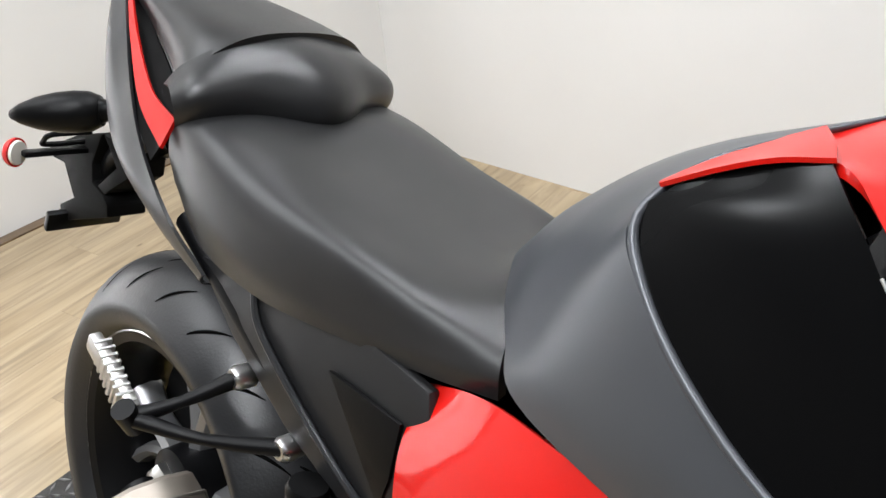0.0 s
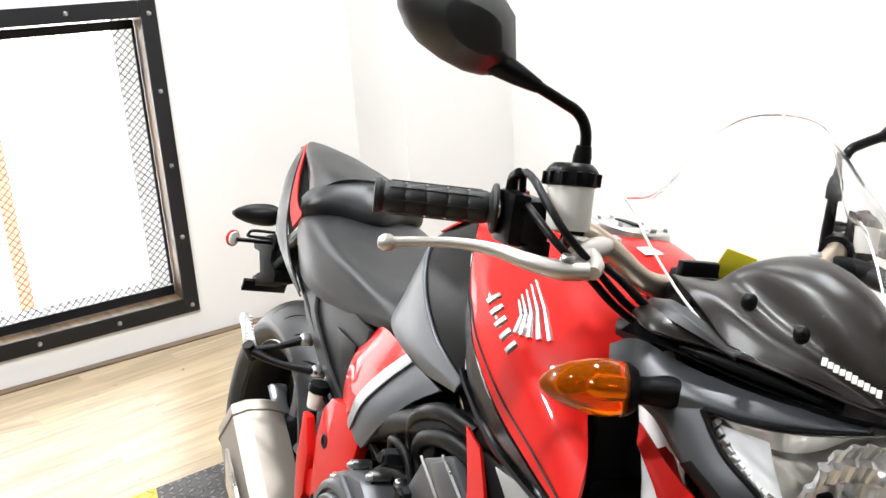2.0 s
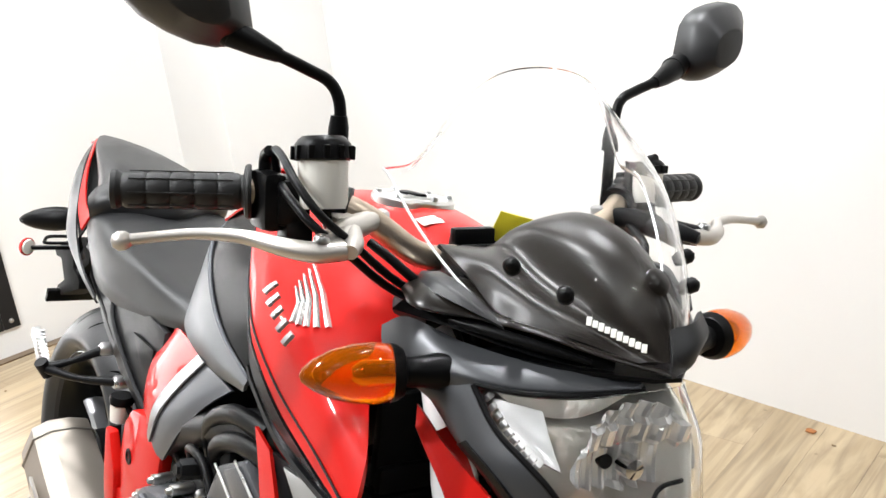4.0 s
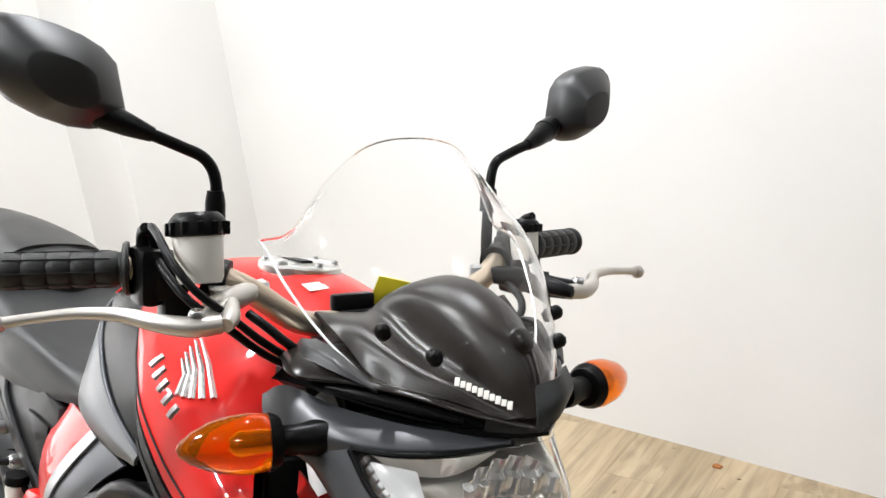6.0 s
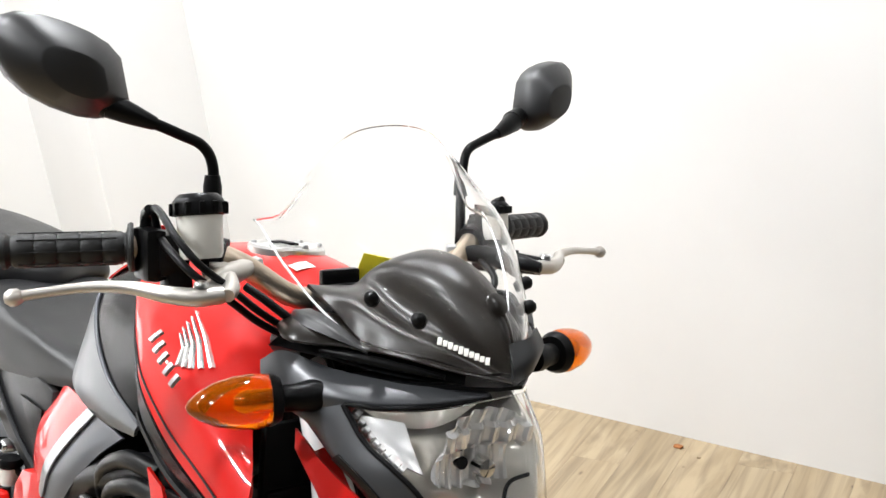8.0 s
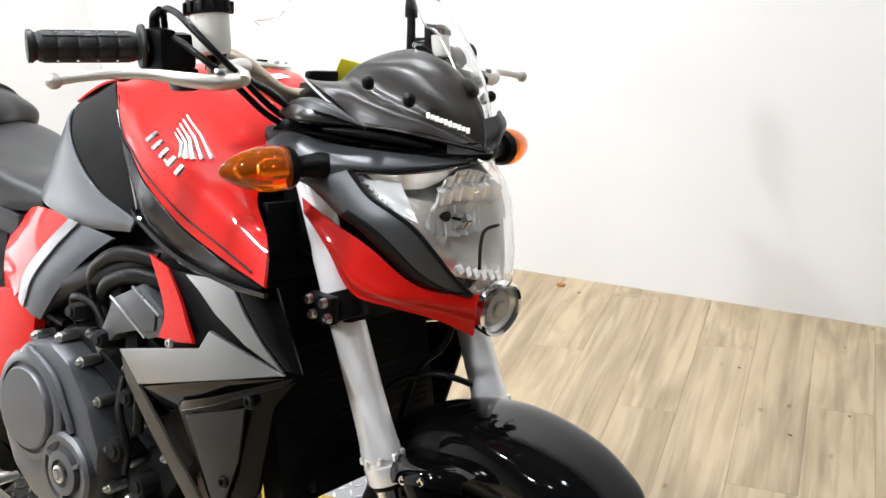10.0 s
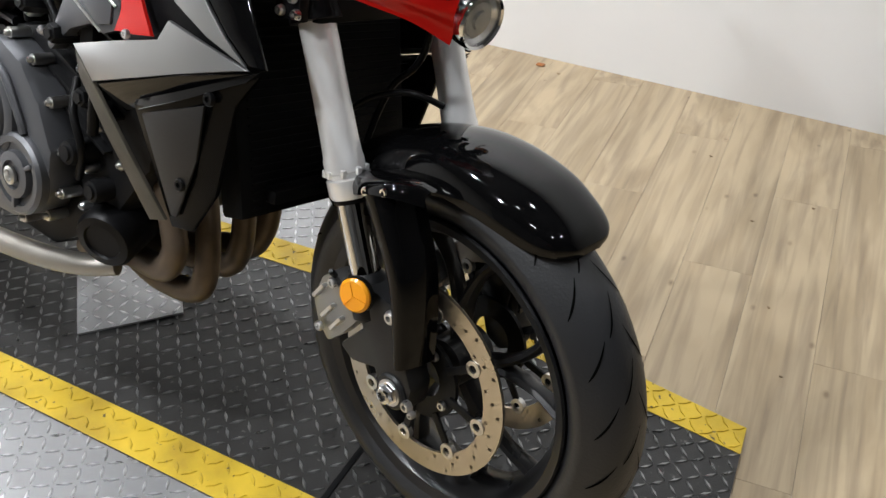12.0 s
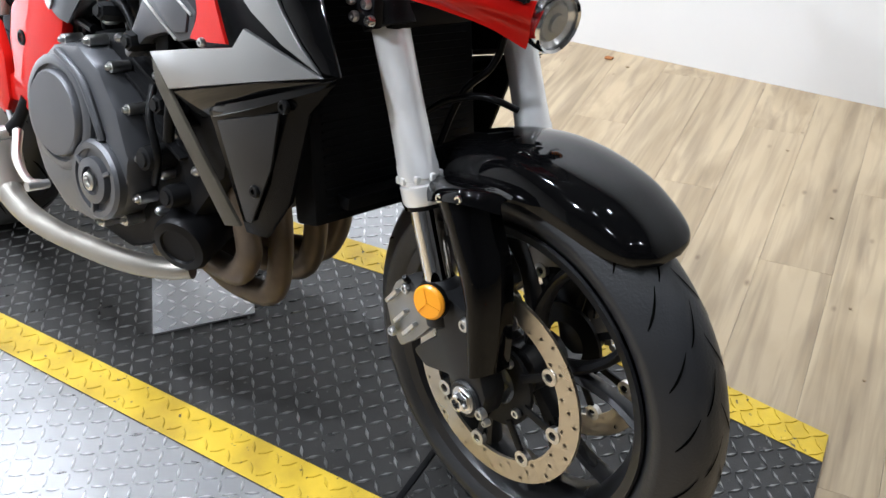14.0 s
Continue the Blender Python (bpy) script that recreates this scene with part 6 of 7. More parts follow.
# -- seat --
seat_rows = [
    [(0.10, 0, 0.882), (0.18, 0, 0.876), (0.28, 0, 0.848), (0.38, 0, 0.825), (0.455, 0, 0.818), (0.505, 0, 0.832)],
    [(0.10, -0.078, 0.882), (0.18, -0.084, 0.875), (0.28, -0.086, 0.849), (0.38, -0.078, 0.826), (0.46, -0.07, 0.815), (0.525, -0.062, 0.818)],
    [(0.10, -0.122, 0.874), (0.18, -0.135, 0.856), (0.28, -0.136, 0.833), (0.385, -0.128, 0.82), (0.475, -0.115, 0.804), (0.55, -0.102, 0.796)],
    [(0.098, -0.134, 0.838), (0.178, -0.146, 0.805), (0.28, -0.148, 0.78), (0.39, -0.135, 0.770), (0.485, -0.124, 0.774), (0.56, -0.116, 0.780)],
    [(0.10, -0.128, 0.80), (0.172, -0.136, 0.752), (0.28, -0.138, 0.739), (0.395, -0.133, 0.747), (0.49, -0.122, 0.752), (0.56, -0.113, 0.760)]]
part("rider_seat", patch(whole(seat_rows), 0.01, 7, 6), M_SEAT, bike, "black vinyl rider seat")
pil = [
    [(-0.255, 0, 0.990), (-0.18, 0, 0.991), (-0.08, 0, 0.985), (0.05, 0, 0.968), (0.126, 0, 0.956)],
    [(-0.252, -0.012, 0.987), (-0.18, -0.028, 0.985), (-0.08, -0.045, 0.978), (0.05, -0.062, 0.961), (0.122, -0.064, 0.949)],
    [(-0.25, -0.016, 0.982), (-0.18, -0.041, 0.976), (-0.08, -0.066, 0.963), (0.045, -0.093, 0.940), (0.103, -0.107, 0.920)],
    [(-0.25, -0.016, 0.974), (-0.18, -0.041, 0.960), (-0.08, -0.067, 0.938), (0.035, -0.099, 0.908), (0.086, -0.122, 0.891)]]
part("pillion_pad", patch(whole(pil), 0.01, 6, 6), M_SEAT, bike, "black pillion pad")
bol = [
    [(0.112, 0, 0.945), (0.150, 0, 0.934), (0.178, 0, 0.908), (0.186, 0, 0.884), (0.178, 0, 0.866)],
    [(0.108, -0.066, 0.936), (0.138, -0.066, 0.920), (0.150, -0.066, 0.902), (0.150, -0.066, 0.884), (0.138, -0.066, 0.866)],
    [(0.090, -0.108, 0.912), (0.118, -0.112, 0.906), (0.130, -0.116, 0.896), (0.128, -0.116, 0.880), (0.116, -0.112, 0.866)],
    [(0.076, -0.120, 0.890), (0.098, -0.128, 0.890), (0.110, -0.131, 0.884), (0.108, -0.130, 0.874), (0.098, -0.126, 0.862)]]
part("pillion_bolster", patch(whole(bol), 0.01, 5, 6), M_SEAT, bike, "padded black front edge of the pillion seat")

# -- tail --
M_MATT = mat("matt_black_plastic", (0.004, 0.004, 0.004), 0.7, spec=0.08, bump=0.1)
tail = [[(-0.262, -0.014, 0.982), (-0.19, -0.046, 0.968), (-0.105, -0.085, 0.940), (-0.03, -0.116, 0.880), (0.04, -0.138, 0.828), (0.12, -0.148, 0.77), (0.182, -0.140, 0.726)],
        [(-0.264, -0.022, 0.970), (-0.195, -0.062, 0.945), (-0.122, -0.101, 0.905), (-0.065, -0.125, 0.845), (0.005, -0.143, 0.805), (0.095, -0.142, 0.752), (0.172, -0.137, 0.717)],
        [(-0.262, -0.020, 0.955), (-0.19, -0.055, 0.925), (-0.132, -0.09, 0.878), (-0.098, -0.108, 0.822), (-0.03, -0.126, 0.784), (0.07, -0.13, 0.74), (0.162, -0.128, 0.707)]]
both("tail_cover", tail, M_TAIL, "dark graphite tail side cover")
gap = [[(-0.240, -0.012, 0.974), (-0.15, -0.044, 0.950), (-0.06, -0.070, 0.925), (0.03, -0.096, 0.895), (0.095, -0.118, 0.868)],
       [(-0.252, -0.019, 0.968), (-0.16, -0.062, 0.945), (-0.08, -0.094, 0.908), (0.0, -0.124, 0.850), (0.07, -0.140, 0.815)]]
both("tail_recess", gap, M_MATT, "matt black recess beside the pillion pad", 0.003)
tred = [[(-0.235, -0.022, 0.983), (-0.151, -0.056, 0.963), (-0.063, -0.092, 0.928), (0.028, -0.119, 0.882), (0.104, -0.131, 0.866)],
        [(-0.236, -0.025, 0.981), (-0.153, -0.060, 0.960), (-0.066, -0.098, 0.920), (0.024, -0.131, 0.868), (0.104, -0.147, 0.838)]]
both("tail_red_strip", tred, M_RED, "glossy red strip along the tail")
part("tail_core", slab([(-0.22, 0.955), (-0.05, 0.94), (0.10, 0.86), (0.20, 0.76), (0.17, 0.725), (0.0, 0.765), (-0.13, 0.83), (-0.21, 0.91)], -0.045, 0.045, 0.015), M_BLACK, bike, "black inner tail")
part("tail_light", slab([(-0.272, 0.975), (-0.24, 0.97), (-0.19, 0.88), (-0.215, 0.875)], -0.028, 0.028, 0.008), M_REDLENS, bike, "slim red tail light")
# plate carrier: arms, cross bar and reflector
carrier = part("plate_carrier", tube([(-0.10, 0, 0.815), (-0.20, 0, 0.775), (-0.30, 0, 0.72), (-0.36, 0, 0.66), (-0.405, 0, 0.60)], [0.022, 0.02, 0.018, 0.016, 0.014], 10, 5), M_BLACK, bike, "black number plate carrier")
for sy in (-1, 1):
    part("arm", tube([(-0.05, sy * 0.05, 0.80), (-0.13, sy * 0.035, 0.785), (-0.22, sy * 0.025, 0.74)], [0.013, 0.013, 0.012], 8, 5), M_BLACK, carrier)
    part("reflector_bracket", box((0.02, 0.09, 0.008), (-0.355, sy * 0.075, 0.712), 0.002), M_BLACK, carrier)
    part("side_reflector", lathe([(0.0001, 0.006), (0.018, 0.005), (0.021, 0.0), (0.021, -0.005), (0.0001, -0.005)], (-0.365, sy * 0.128, 0.713), (-0.85, sy * 0.5, 0), 20), M_REDLENS, carrier, "red round reflector")
    part("reflector_back", lathe([(0.0001, -0.0095), (0.0165, -0.009), (0.018, -0.0055), (0.0001, -0.005)], (-0.365, sy * 0.128, 0.713), (-0.85, sy * 0.5, 0), 20), M_WHITE, carrier, "pale back of the reflector")
part("main_plate", slab([(-0.497, 0.682), (-0.384, 0.727), (-0.300, 0.748), (-0.335, 0.696), (-0.336, 0.666), (-0.30, 0.657), (-0.285, 0.645), (-0.285, 0.627), (-0.455, 0.570), (-0.46, 0.597), (-0.406, 0.623), (-0.438, 0.669), (-0.482, 0.667)], -0.03, 0.03, 0.004), M_MATT, carrier)
part("stay_plate", slab([(-0.301, 0.748), (-0.217, 0.743), (-0.225, 0.701), (-0.30, 0.658), (-0.325, 0.664), (-0.26, 0.708), (-0.278, 0.728)], -0.028, 0.028, 0.004), M_MATT, carrier)
part("plate_holder", box((0.012, 0.12, 0.035), (-0.438, 0.0, 0.578), 0.003, Matrix.Translation((-0.438, 0, 0.578)) @ pose(0, 0, 0, 0, 25, 0) @ Matrix.Translation((0.438, 0, -0.578))), M_BLACK, carrier)
part("slot_frame", tube([(-0.335, -0.03, 0.742), (-0.335, -0.085, 0.742), (-0.35, -0.092, 0.73), (-0.36, -0.085, 0.722), (-0.36, -0.03, 0.722)], 0.004, 8, 4), M_BLACK, carrier)
part("lamp_box", box((0.07, 0.10, 0.028), (-0.15, 0, 0.845), 0.008), M_GUN, carrier)

# -- subframe, side triangle and rear shock area --
M_SIDE = mat("side_panel_plastic", (0.012, 0.012, 0.0125), 0.42, spec=0.3, bump=0.1, fine=900)
for sy in (-1, 1):
    sp = part("side_panel", facet([(x, sy * y, z) for x, y, z in ((0.150, 0.129, 0.739), (0.229, 0.134, 0.682), (0.334, 0.137, 0.629), (0.441, 0.137, 0.594), (0.474, 0.136, 0.603), (0.503, 0.137, 0.667), (0.514, 0.134, 0.724), (0.505, 0.129, 0.745), (0.441, 0.130, 0.756), (0.344, 0.130, 0.756), (0.244, 0.128, 0.742))], 0.012, 0.003), M_SIDE, bike, "black moulded side panel under the seat", True, 30)
    part("recess", facet([(x, sy * y, z) for x, y, z in ((0.391, 0.1375, 0.715), (0.487, 0.1385, 0.711), (0.482, 0.140, 0.659), (0.472, 0.1395, 0.625))], 0.004, 0.001), M_BLACK, sp, "", True, 30)
    part("edge_rib", tube([(0.262, sy * 0.131, 0.742), (0.281, sy * 0.136, 0.710), (0.342, sy * 0.139, 0.672), (0.413, sy * 0.140, 0.634), (0.474, sy * 0.138, 0.606)], 0.0042, 8, 5), M_TAIL, sp)
for sy in (-1, 1):
    part("subframe_rail", tube([(0.10, sy * 0.11, 0.755), (0.20, sy * 0.118, 0.715), (0.33, sy * 0.12, 0.645), (0.44, sy * 0.115, 0.575), (0.50, sy * 0.10, 0.53)], 0.015, 12, 5), M_DARK, bike, "black subframe tube")
part("inner_fender", slab([(0.10, 0.74), (0.25, 0.72), (0.40, 0.70), (0.50, 0.60), (0.47, 0.46), (0.40, 0.43), (0.36, 0.55), (0.24, 0.64), (0.10, 0.68)], -0.085, 0.085, 0.015), M_BLACK, bike, "black inner rear fender")


def peg_hanger(sy):
    a, b, e = Vector((0.258, sy * 0.138, 0.648)), Vector((0.340, sy * 0.138, 0.612)), Vector((0.205, sy * 0.226, 0.604))
    ob = part("pillion_peg_hanger", tube([a, a.lerp(e, 0.5) + Vector((0, sy * 0.004, -0.004)), e], [0.0095, 0.006, 0.0095], 10, 5), M_DARK, bike, "black pillion footpeg hanger")
    part("lower_arm", tube([b, b.lerp(e, 0.5) + Vector((0, sy * 0.004, -0.006)), e], [0.0095, 0.006, 0.0095], 10, 5), M_DARK, ob)
    for p in (a, b):
        part("mount_bolt", lathe([(0.0001, -0.012), (0.0125, -0.012), (0.0125, 0.006), (0.009, 0.0105), (0.006, 0.0105), (0.005, 0.006), (0.0001, 0.006)], p, (0, sy, 0), 16), M_ZINC, ob)
    part("pivot", lathe([(0.0001, -0.016), (0.012, -0.016), (0.012, 0.016), (0.0001, 0.016)], e, (0.2, sy * 0.5, 0.8), 14), M_DARK, ob)
    part("footpeg", box((0.098, 0.014, 0.022), (0, 0, 0), 0.004, Matrix.Translation(e.lerp(Vector((0.118, sy * 0.217, 0.645)), 0.55)) @ Matrix.Rotation(radians(25), 4, "Y")), M_ALU, ob, "serrated silver footpeg")
    for k in range(9):
        c = e.lerp(Vector((0.118, sy * 0.217, 0.645)), 0.12 + 0.1 * k)
        part("serration", box((0.004, 0.018, 0.024), c, 0.001, Matrix.Translation(c) @ Matrix.Rotation(radians(25), 4, "Y") @ Matrix.Translation(-c)), M_ALU, ob, "", False)
    return ob


peg_hanger(-1)
peg_hanger(1)

# -- red and silver side cover, pivot plate --
red = [[(0.482, -0.106, 0.737), (0.56, -0.132, 0.768), (0.635, -0.147, 0.775), (0.705, -0.156, 0.770)],
       [(0.492, -0.14, 0.70), (0.56, -0.156, 0.718), (0.62, -0.165, 0.728), (0.685, -0.166, 0.735)],
       [(0.505, -0.155, 0.655), (0.555, -0.168, 0.668), (0.60, -0.174, 0.682), (0.645, -0.176, 0.70)],
       [(0.515, -0.157, 0.605), (0.55, -0.168, 0.615), (0.575, -0.174, 0.625), (0.595, -0.176, 0.638)]]
both("side_cover", red, M_RED, "glossy red side cover", 0.005)
sil = [[(0.708, -0.157, 0.770), (0.755, -0.164, 0.768), (0.80, -0.167, 0.766), (0.835, -0.168, 0.762)],
       [(0.66, -0.17, 0.722), (0.705, -0.176, 0.722), (0.745, -0.178, 0.722), (0.775, -0.176, 0.72)],
       [(0.615, -0.178, 0.668), (0.655, -0.184, 0.668), (0.69, -0.185, 0.668), (0.715, -0.182, 0.664)],
       [(0.597, -0.178, 0.622), (0.62, -0.182, 0.612), (0.64, -0.183, 0.605), (0.66, -0.181, 0.602)]]
both("side_cover_front", sil, M_PANEL, "satin graphite front of the side cover", 0.005)
band = [[(0.708, -0.1605, 0.772), (0.727, -0.1645, 0.772), (0.742, -0.1665, 0.771)],
        [(0.66, -0.1735, 0.724), (0.68, -0.1775, 0.724), (0.696, -0.1795, 0.724)],
        [(0.614, -0.1815, 0.67), (0.633, -0.1855, 0.67), (0.648, -0.1875, 0.67)],
        [(0.596, -0.1815, 0.624), (0.606, -0.1845, 0.618), (0.616, -0.1855, 0.614)]]
both("side_cover_band", band, M_SILVER, "silver diagonal band", 0.003)
for sy in (-1, 1):
    out = [(0.50, 0.622), (0.555, 0.632), (0.60, 0.625), (0.63, 0.60), (0.615, 0.53), (0.60, 0.46), (0.625, 0.38), (0.675, 0.325), (0.645, 0.31), (0.575, 0.345), (0.535, 0.415), (0.485, 0.43), (0.415, 0.425), (0.41, 0.452), (0.47, 0.48), (0.46, 0.535), (0.47, 0.59)]
    pv = part("pivot_plate", slab(out, sy * 0.150, sy * 0.172, 0.006), M_RED, bike, "glossy red frame pivot plate", True, 30)
    part("pivot_bolt", lathe([(0.013, 0), (0.013, 0.002), (0.010, 0.003), (0.008, 0.003), (0.007, 0.001), (0.0001, 0.001)], (0.502, sy * 0.171, 0.545), (0, sy, 0), 20), M_DARK, pv)
    screw(0.53, sy * 0.172, 0.46, 0.008, sy, parent=pv)
    screw(0.655, sy * 0.172, 0.335, 0.007, sy, parent=pv)
    fork_arm = [(0.40, 0.56), (0.422, 0.556), (0.452, 0.50), (0.462, 0.43), (0.45, 0.40), (0.425, 0.405), (0.405, 0.47)]
    part("red_bracket", slab(fork_arm, sy * 0.16, sy * 0.178, 0.005), M_RED, bike, "glossy red heel bracket", True, 30)
    # rider peg
    rp = part("rider_peg", tube([(0.47, sy * 0.18, 0.375), (0.462, sy * 0.225, 0.372), (0.455, sy * 0.27, 0.37)], [0.013, 0.012, 0.013], 10, 4), M_ALU, bike, "ribbed alloy rider footpeg")
    for k in range(6):
        part("rib", lathe([(0.0125, -0.002), (0.0155, -0.001), (0.0155, 0.001), (0.0125, 0.002)], (0.4635 - 0.0016 * k, sy * (0.205 + 0.011 * k), 0.3725), (0, 1, 0), 12, closed=True), M_ALU, rp)
    part("peg_bracket", tube([(0.50, sy * 0.165, 0.44), (0.485, sy * 0.175, 0.40), (0.47, sy * 0.183, 0.376)], [0.012, 0.011, 0.014], 10, 4), M_ENGD, rp)
# brake pedal and rear master cylinder
pedal = part("brake_pedal", tube([(0.50, -0.185, 0.385), (0.54, -0.21, 0.352), (0.61, -0.228, 0.338), (0.665, -0.235, 0.35)], [0.009, 0.008, 0.007, 0.0085], 10, 5), M_ALU, bike, "alloy rear brake pedal")
part("pedal_tip", tube([(0.665, -0.225, 0.35), (0.668, -0.262, 0.352)], 0.0075, 10, 3), M_ALU, pedal)
mc = part("rear_master_cylinder", tube([(0.415, -0.165, 0.44), (0.408, -0.163, 0.50), (0.40, -0.16, 0.56)], [0.010, 0.012, 0.009], 12, 4), M_DARK, bike, "black rear brake master cylinder")
part("rear_reservoir", lathe([(0.0001, 0), (0.016, 0), (0.018, 0.03), (0.0001, 0.032)], (0.388, -0.150, 0.562), (0.1, 0, 1), 18), M_WHITE, mc, "small milky brake reservoir")
part("reservoir_cap", lathe([(0.0001, 0.033), (0.0195, 0.032), (0.0205, 0.04), (0.018, 0.046), (0.0001, 0.046)], (0.388, -0.150, 0.562), (0.1, 0, 1), 18), M_BLACK, mc)
part("pushrod", tube([(0.42, -0.165, 0.44), (0.455, -0.175, 0.40), (0.49, -0.18, 0.385)], 0.005, 8, 3), M_ZINC, mc)
for k, (pts) in enumerate(([(0.40, -0.15, 0.60), (0.42, -0.13, 0.56), (0.44, -0.12, 0.50)], [(0.44, -0.155, 0.52), (0.46, -0.14, 0.47), (0.44, -0.14, 0.42)])):
    part("rear_hose", tube(pts, 0.0055, 8, 5), M_BLACK, mc)

# -- swingarm, shock and rear hub --
part("swingarm", tube([(0.50, 0.03, 0.43), (0.38, 0.10, 0.43), (0.22, 0.135, 0.42), (0.04, 0.13, 0.36), (RX, 0.125, RZ)], [0.055, 0.05, 0.045, 0.05, 0.055], 16, 5), M_DARK, bike, "black single-sided swingarm")
part("hub_nut", lathe([(0.0001, 0.0), (0.04, 0.0), (0.04, 0.012), (0.026, 0.022), (0.018, 0.022), (0.016, 0.012), (0.0001, 0.012)], (RX, -0.058, RZ), (0, -1, 0), 6), M_ALU, bike, "large alloy hub nut")
shock = part("rear_shock", tube([(0.40, 0, 0.64), (0.44, 0, 0.52), (0.48, 0, 0.42)], 0.018, 14, 4), M_ALU, bike, "rear shock absorber")
bm = bmesh.new()
coil = [(0.40 + 0.075 * k / 60 + 0.028 * math.cos(k * 0.7) * 0.95, 0.028 * math.sin(k * 0.7), 0.635 - 0.2 * k / 60) for k in range(61)]
part("spring", tube(coil, 0.005, 8, 2, bm), M_RED, shock)

# -- muffler and pipes --
ma, mb = Vector((0.118, -0.174, 0.440)), Vector((0.41, -0.168, 0.262))
md = (mb - ma).normalized()
mu = Vector((0, 1, 0))
mv = md.cross(mu).normalized()
if mv.z < 0:
    mv = -mv
rings = []
shape = [(-1.0, -0.55), (-0.82, -0.9), (-0.3, -1.0), (0.4, -1.0), (0.85, -0.85), (1.0, -0.4), (0.95, 0.4), (0.75, 0.85), (0.2, 1.0), (-0.45, 0.95), (-0.9, 0.65)]
for f, w, h in ((0.0, 0.040, 0.038), (0.012, 0.056, 0.055), (0.03, 0.060, 0.060), (0.10, 0.061, 0.062), (0.30, 0.062, 0.066), (0.60, 0.060, 0.064), (0.85, 0.054, 0.056), (1.0, 0.04, 0.04), (1.08, 0.026, 0.026)):
    c = ma.lerp(mb, f)
    rings.append([c + mu * (a * w) + mv * (b * h) for a, b in shape])
muffler = part("muffler", ring_mesh(bmesh.new(), rings), M_MUFF, bike, "short satin steel muffler", True, 30)
rr = [[ma.lerp(mb, f) + mu * (a * w) + mv * (b * w) for a, b in shape] for f, w in ((0.098, 0.0632), (0.104, 0.0645), (0.11, 0.0632))]
part("band", ring_mesh(bmesh.new(), rr), M_STEEL, muffler)
part("heat_shield", slab([(0.20, 0.40), (0.33, 0.345), (0.36, 0.30), (0.24, 0.34)], -0.243, -0.236, 0.002), M_ALU, muffler, "brushed heat shield")
part("outlet", lathe([(0.016, -0.02), (0.019, -0.02), (0.019, 0.012), (0.016, 0.012)], ma + mv * 0.01, -md, 20, closed=True), M_DARK, muffler)
part("muffler_strap", tube([(0.30, -0.11, 0.41), (0.32, -0.13, 0.45), (0.36, -0.14, 0.47)], 0.009, 8, 4), M_DARK, muffler)
part("collector_pipe", tube([(0.915, -0.13, 0.272), (0.87, -0.155, 0.262), (0.78, -0.175, 0.25), (0.62, -0.185, 0.238), (0.50, -0.18, 0.238), (0.41, -0.17, 0.258)], [0.017, 0.018, 0.019, 0.0195, 0.021, 0.024], 18, 6), M_STEEL, bike, "bare stainless exhaust pipe under the engine")
low = (0.035, -0.020, 0.0, 0.012)
fore = (0.028, 0.026, 0.014, 0.0)
for k, y in enumerate((-0.115, -0.05, 0.03, 0.095)):
    part("exhaust_header", tube([(0.97, y * 0.95, 0.47), (1.0, y, 0.43), (1.008 + fore[k] * 0.5, y, 0.36), (0.998 + fore[k], y, 0.295 + low[k]), (0.970 + fore[k], y * 0.97, 0.258 + low[k]), (0.920, y * 0.85 - 0.01, 0.252 + low[k]), (0.86, y * 0.5 - 0.05, 0.266), (0.80, -0.10, 0.262)], [0.02, 0.02, 0.0195, 0.020, 0.021, 0.02, 0.02, 0.022], 16, 6), M_HEAT, bike, "heat-tinted exhaust header bend")

# -- engine --
core = slab([(0.58, 0.34), (0.60, 0.52), (0.70, 0.60), (0.80, 0.62), (0.88, 0.74), (1.02, 0.70), (1.06, 0.60), (1.02, 0.46), (0.93, 0.34), (0.80, 0.27), (0.66, 0.28)], -0.165, 0.165, 0.02)
engine = part("engine_block", core, M_ENGD, bike, "dark engine block with bolted grey covers", True, 30)
# cylinder fins and head details
for k in range(6):
    p = Vector((0.87 + 0.012 * k, 0, 0.50 + 0.028 * k))
    part("fin", box((0.16, 0.36, 0.006), p, 0.002, Matrix.Translation(p) @ pose(0, 0, 0, 0, 24, 0) @ Matrix.Translation(-p)), M_ENGD, engine)
cov = [(0.612, 0.47), (0.628, 0.535), (0.68, 0.578), (0.745, 0.59), (0.80, 0.565), (0.842, 0.515), (0.872, 0.452), (0.868, 0.39), (0.835, 0.345), (0.775, 0.322), (0.70, 0.322), (0.64, 0.36), (0.612, 0.41)]
cover = part("clutch_cover", slab(cov, -0.218, -0.16, 0.012), M_ENG, engine, "grey cast clutch cover", True, 35)
part("clutch_dome", lathe([(0.088, 0.0), (0.088, 0.012), (0.083, 0.016), (0.074, 0.016), (0.0735, 0.010), (0.067, 0.010), (0.066, 0.020), (0.063, 0.023), (0.0001, 0.025)], (0.705, -0.214, 0.478), (0, -1, 0), 40), M_ENG, cover)
part("pulser_dome", lathe([(0.062, 0.0), (0.062, 0.013), (0.057, 0.018), (0.048, 0.018), (0.0475, 0.011), (0.036, 0.011), (0.035, 0.021), (0.022, 0.023), (0.0215, 0.016), (0.0001, 0.016)], (0.806, -0.214, 0.402), (0, -1, 0), 36), M_ENG, cover)
for k in range(3):
    a = radians(30 + 120 * k)
    p = Vector((0.806 + 0.041 * math.cos(a), -0.229, 0.402 + 0.041 * math.sin(a)))
    part("web", box((0.020, 0.012, 0.007), p, 0.002, Matrix.Translation(p) @ Matrix.Rotation(-a, 4, "Y") @ Matrix.Translation(-p)), M_ENG, cover)
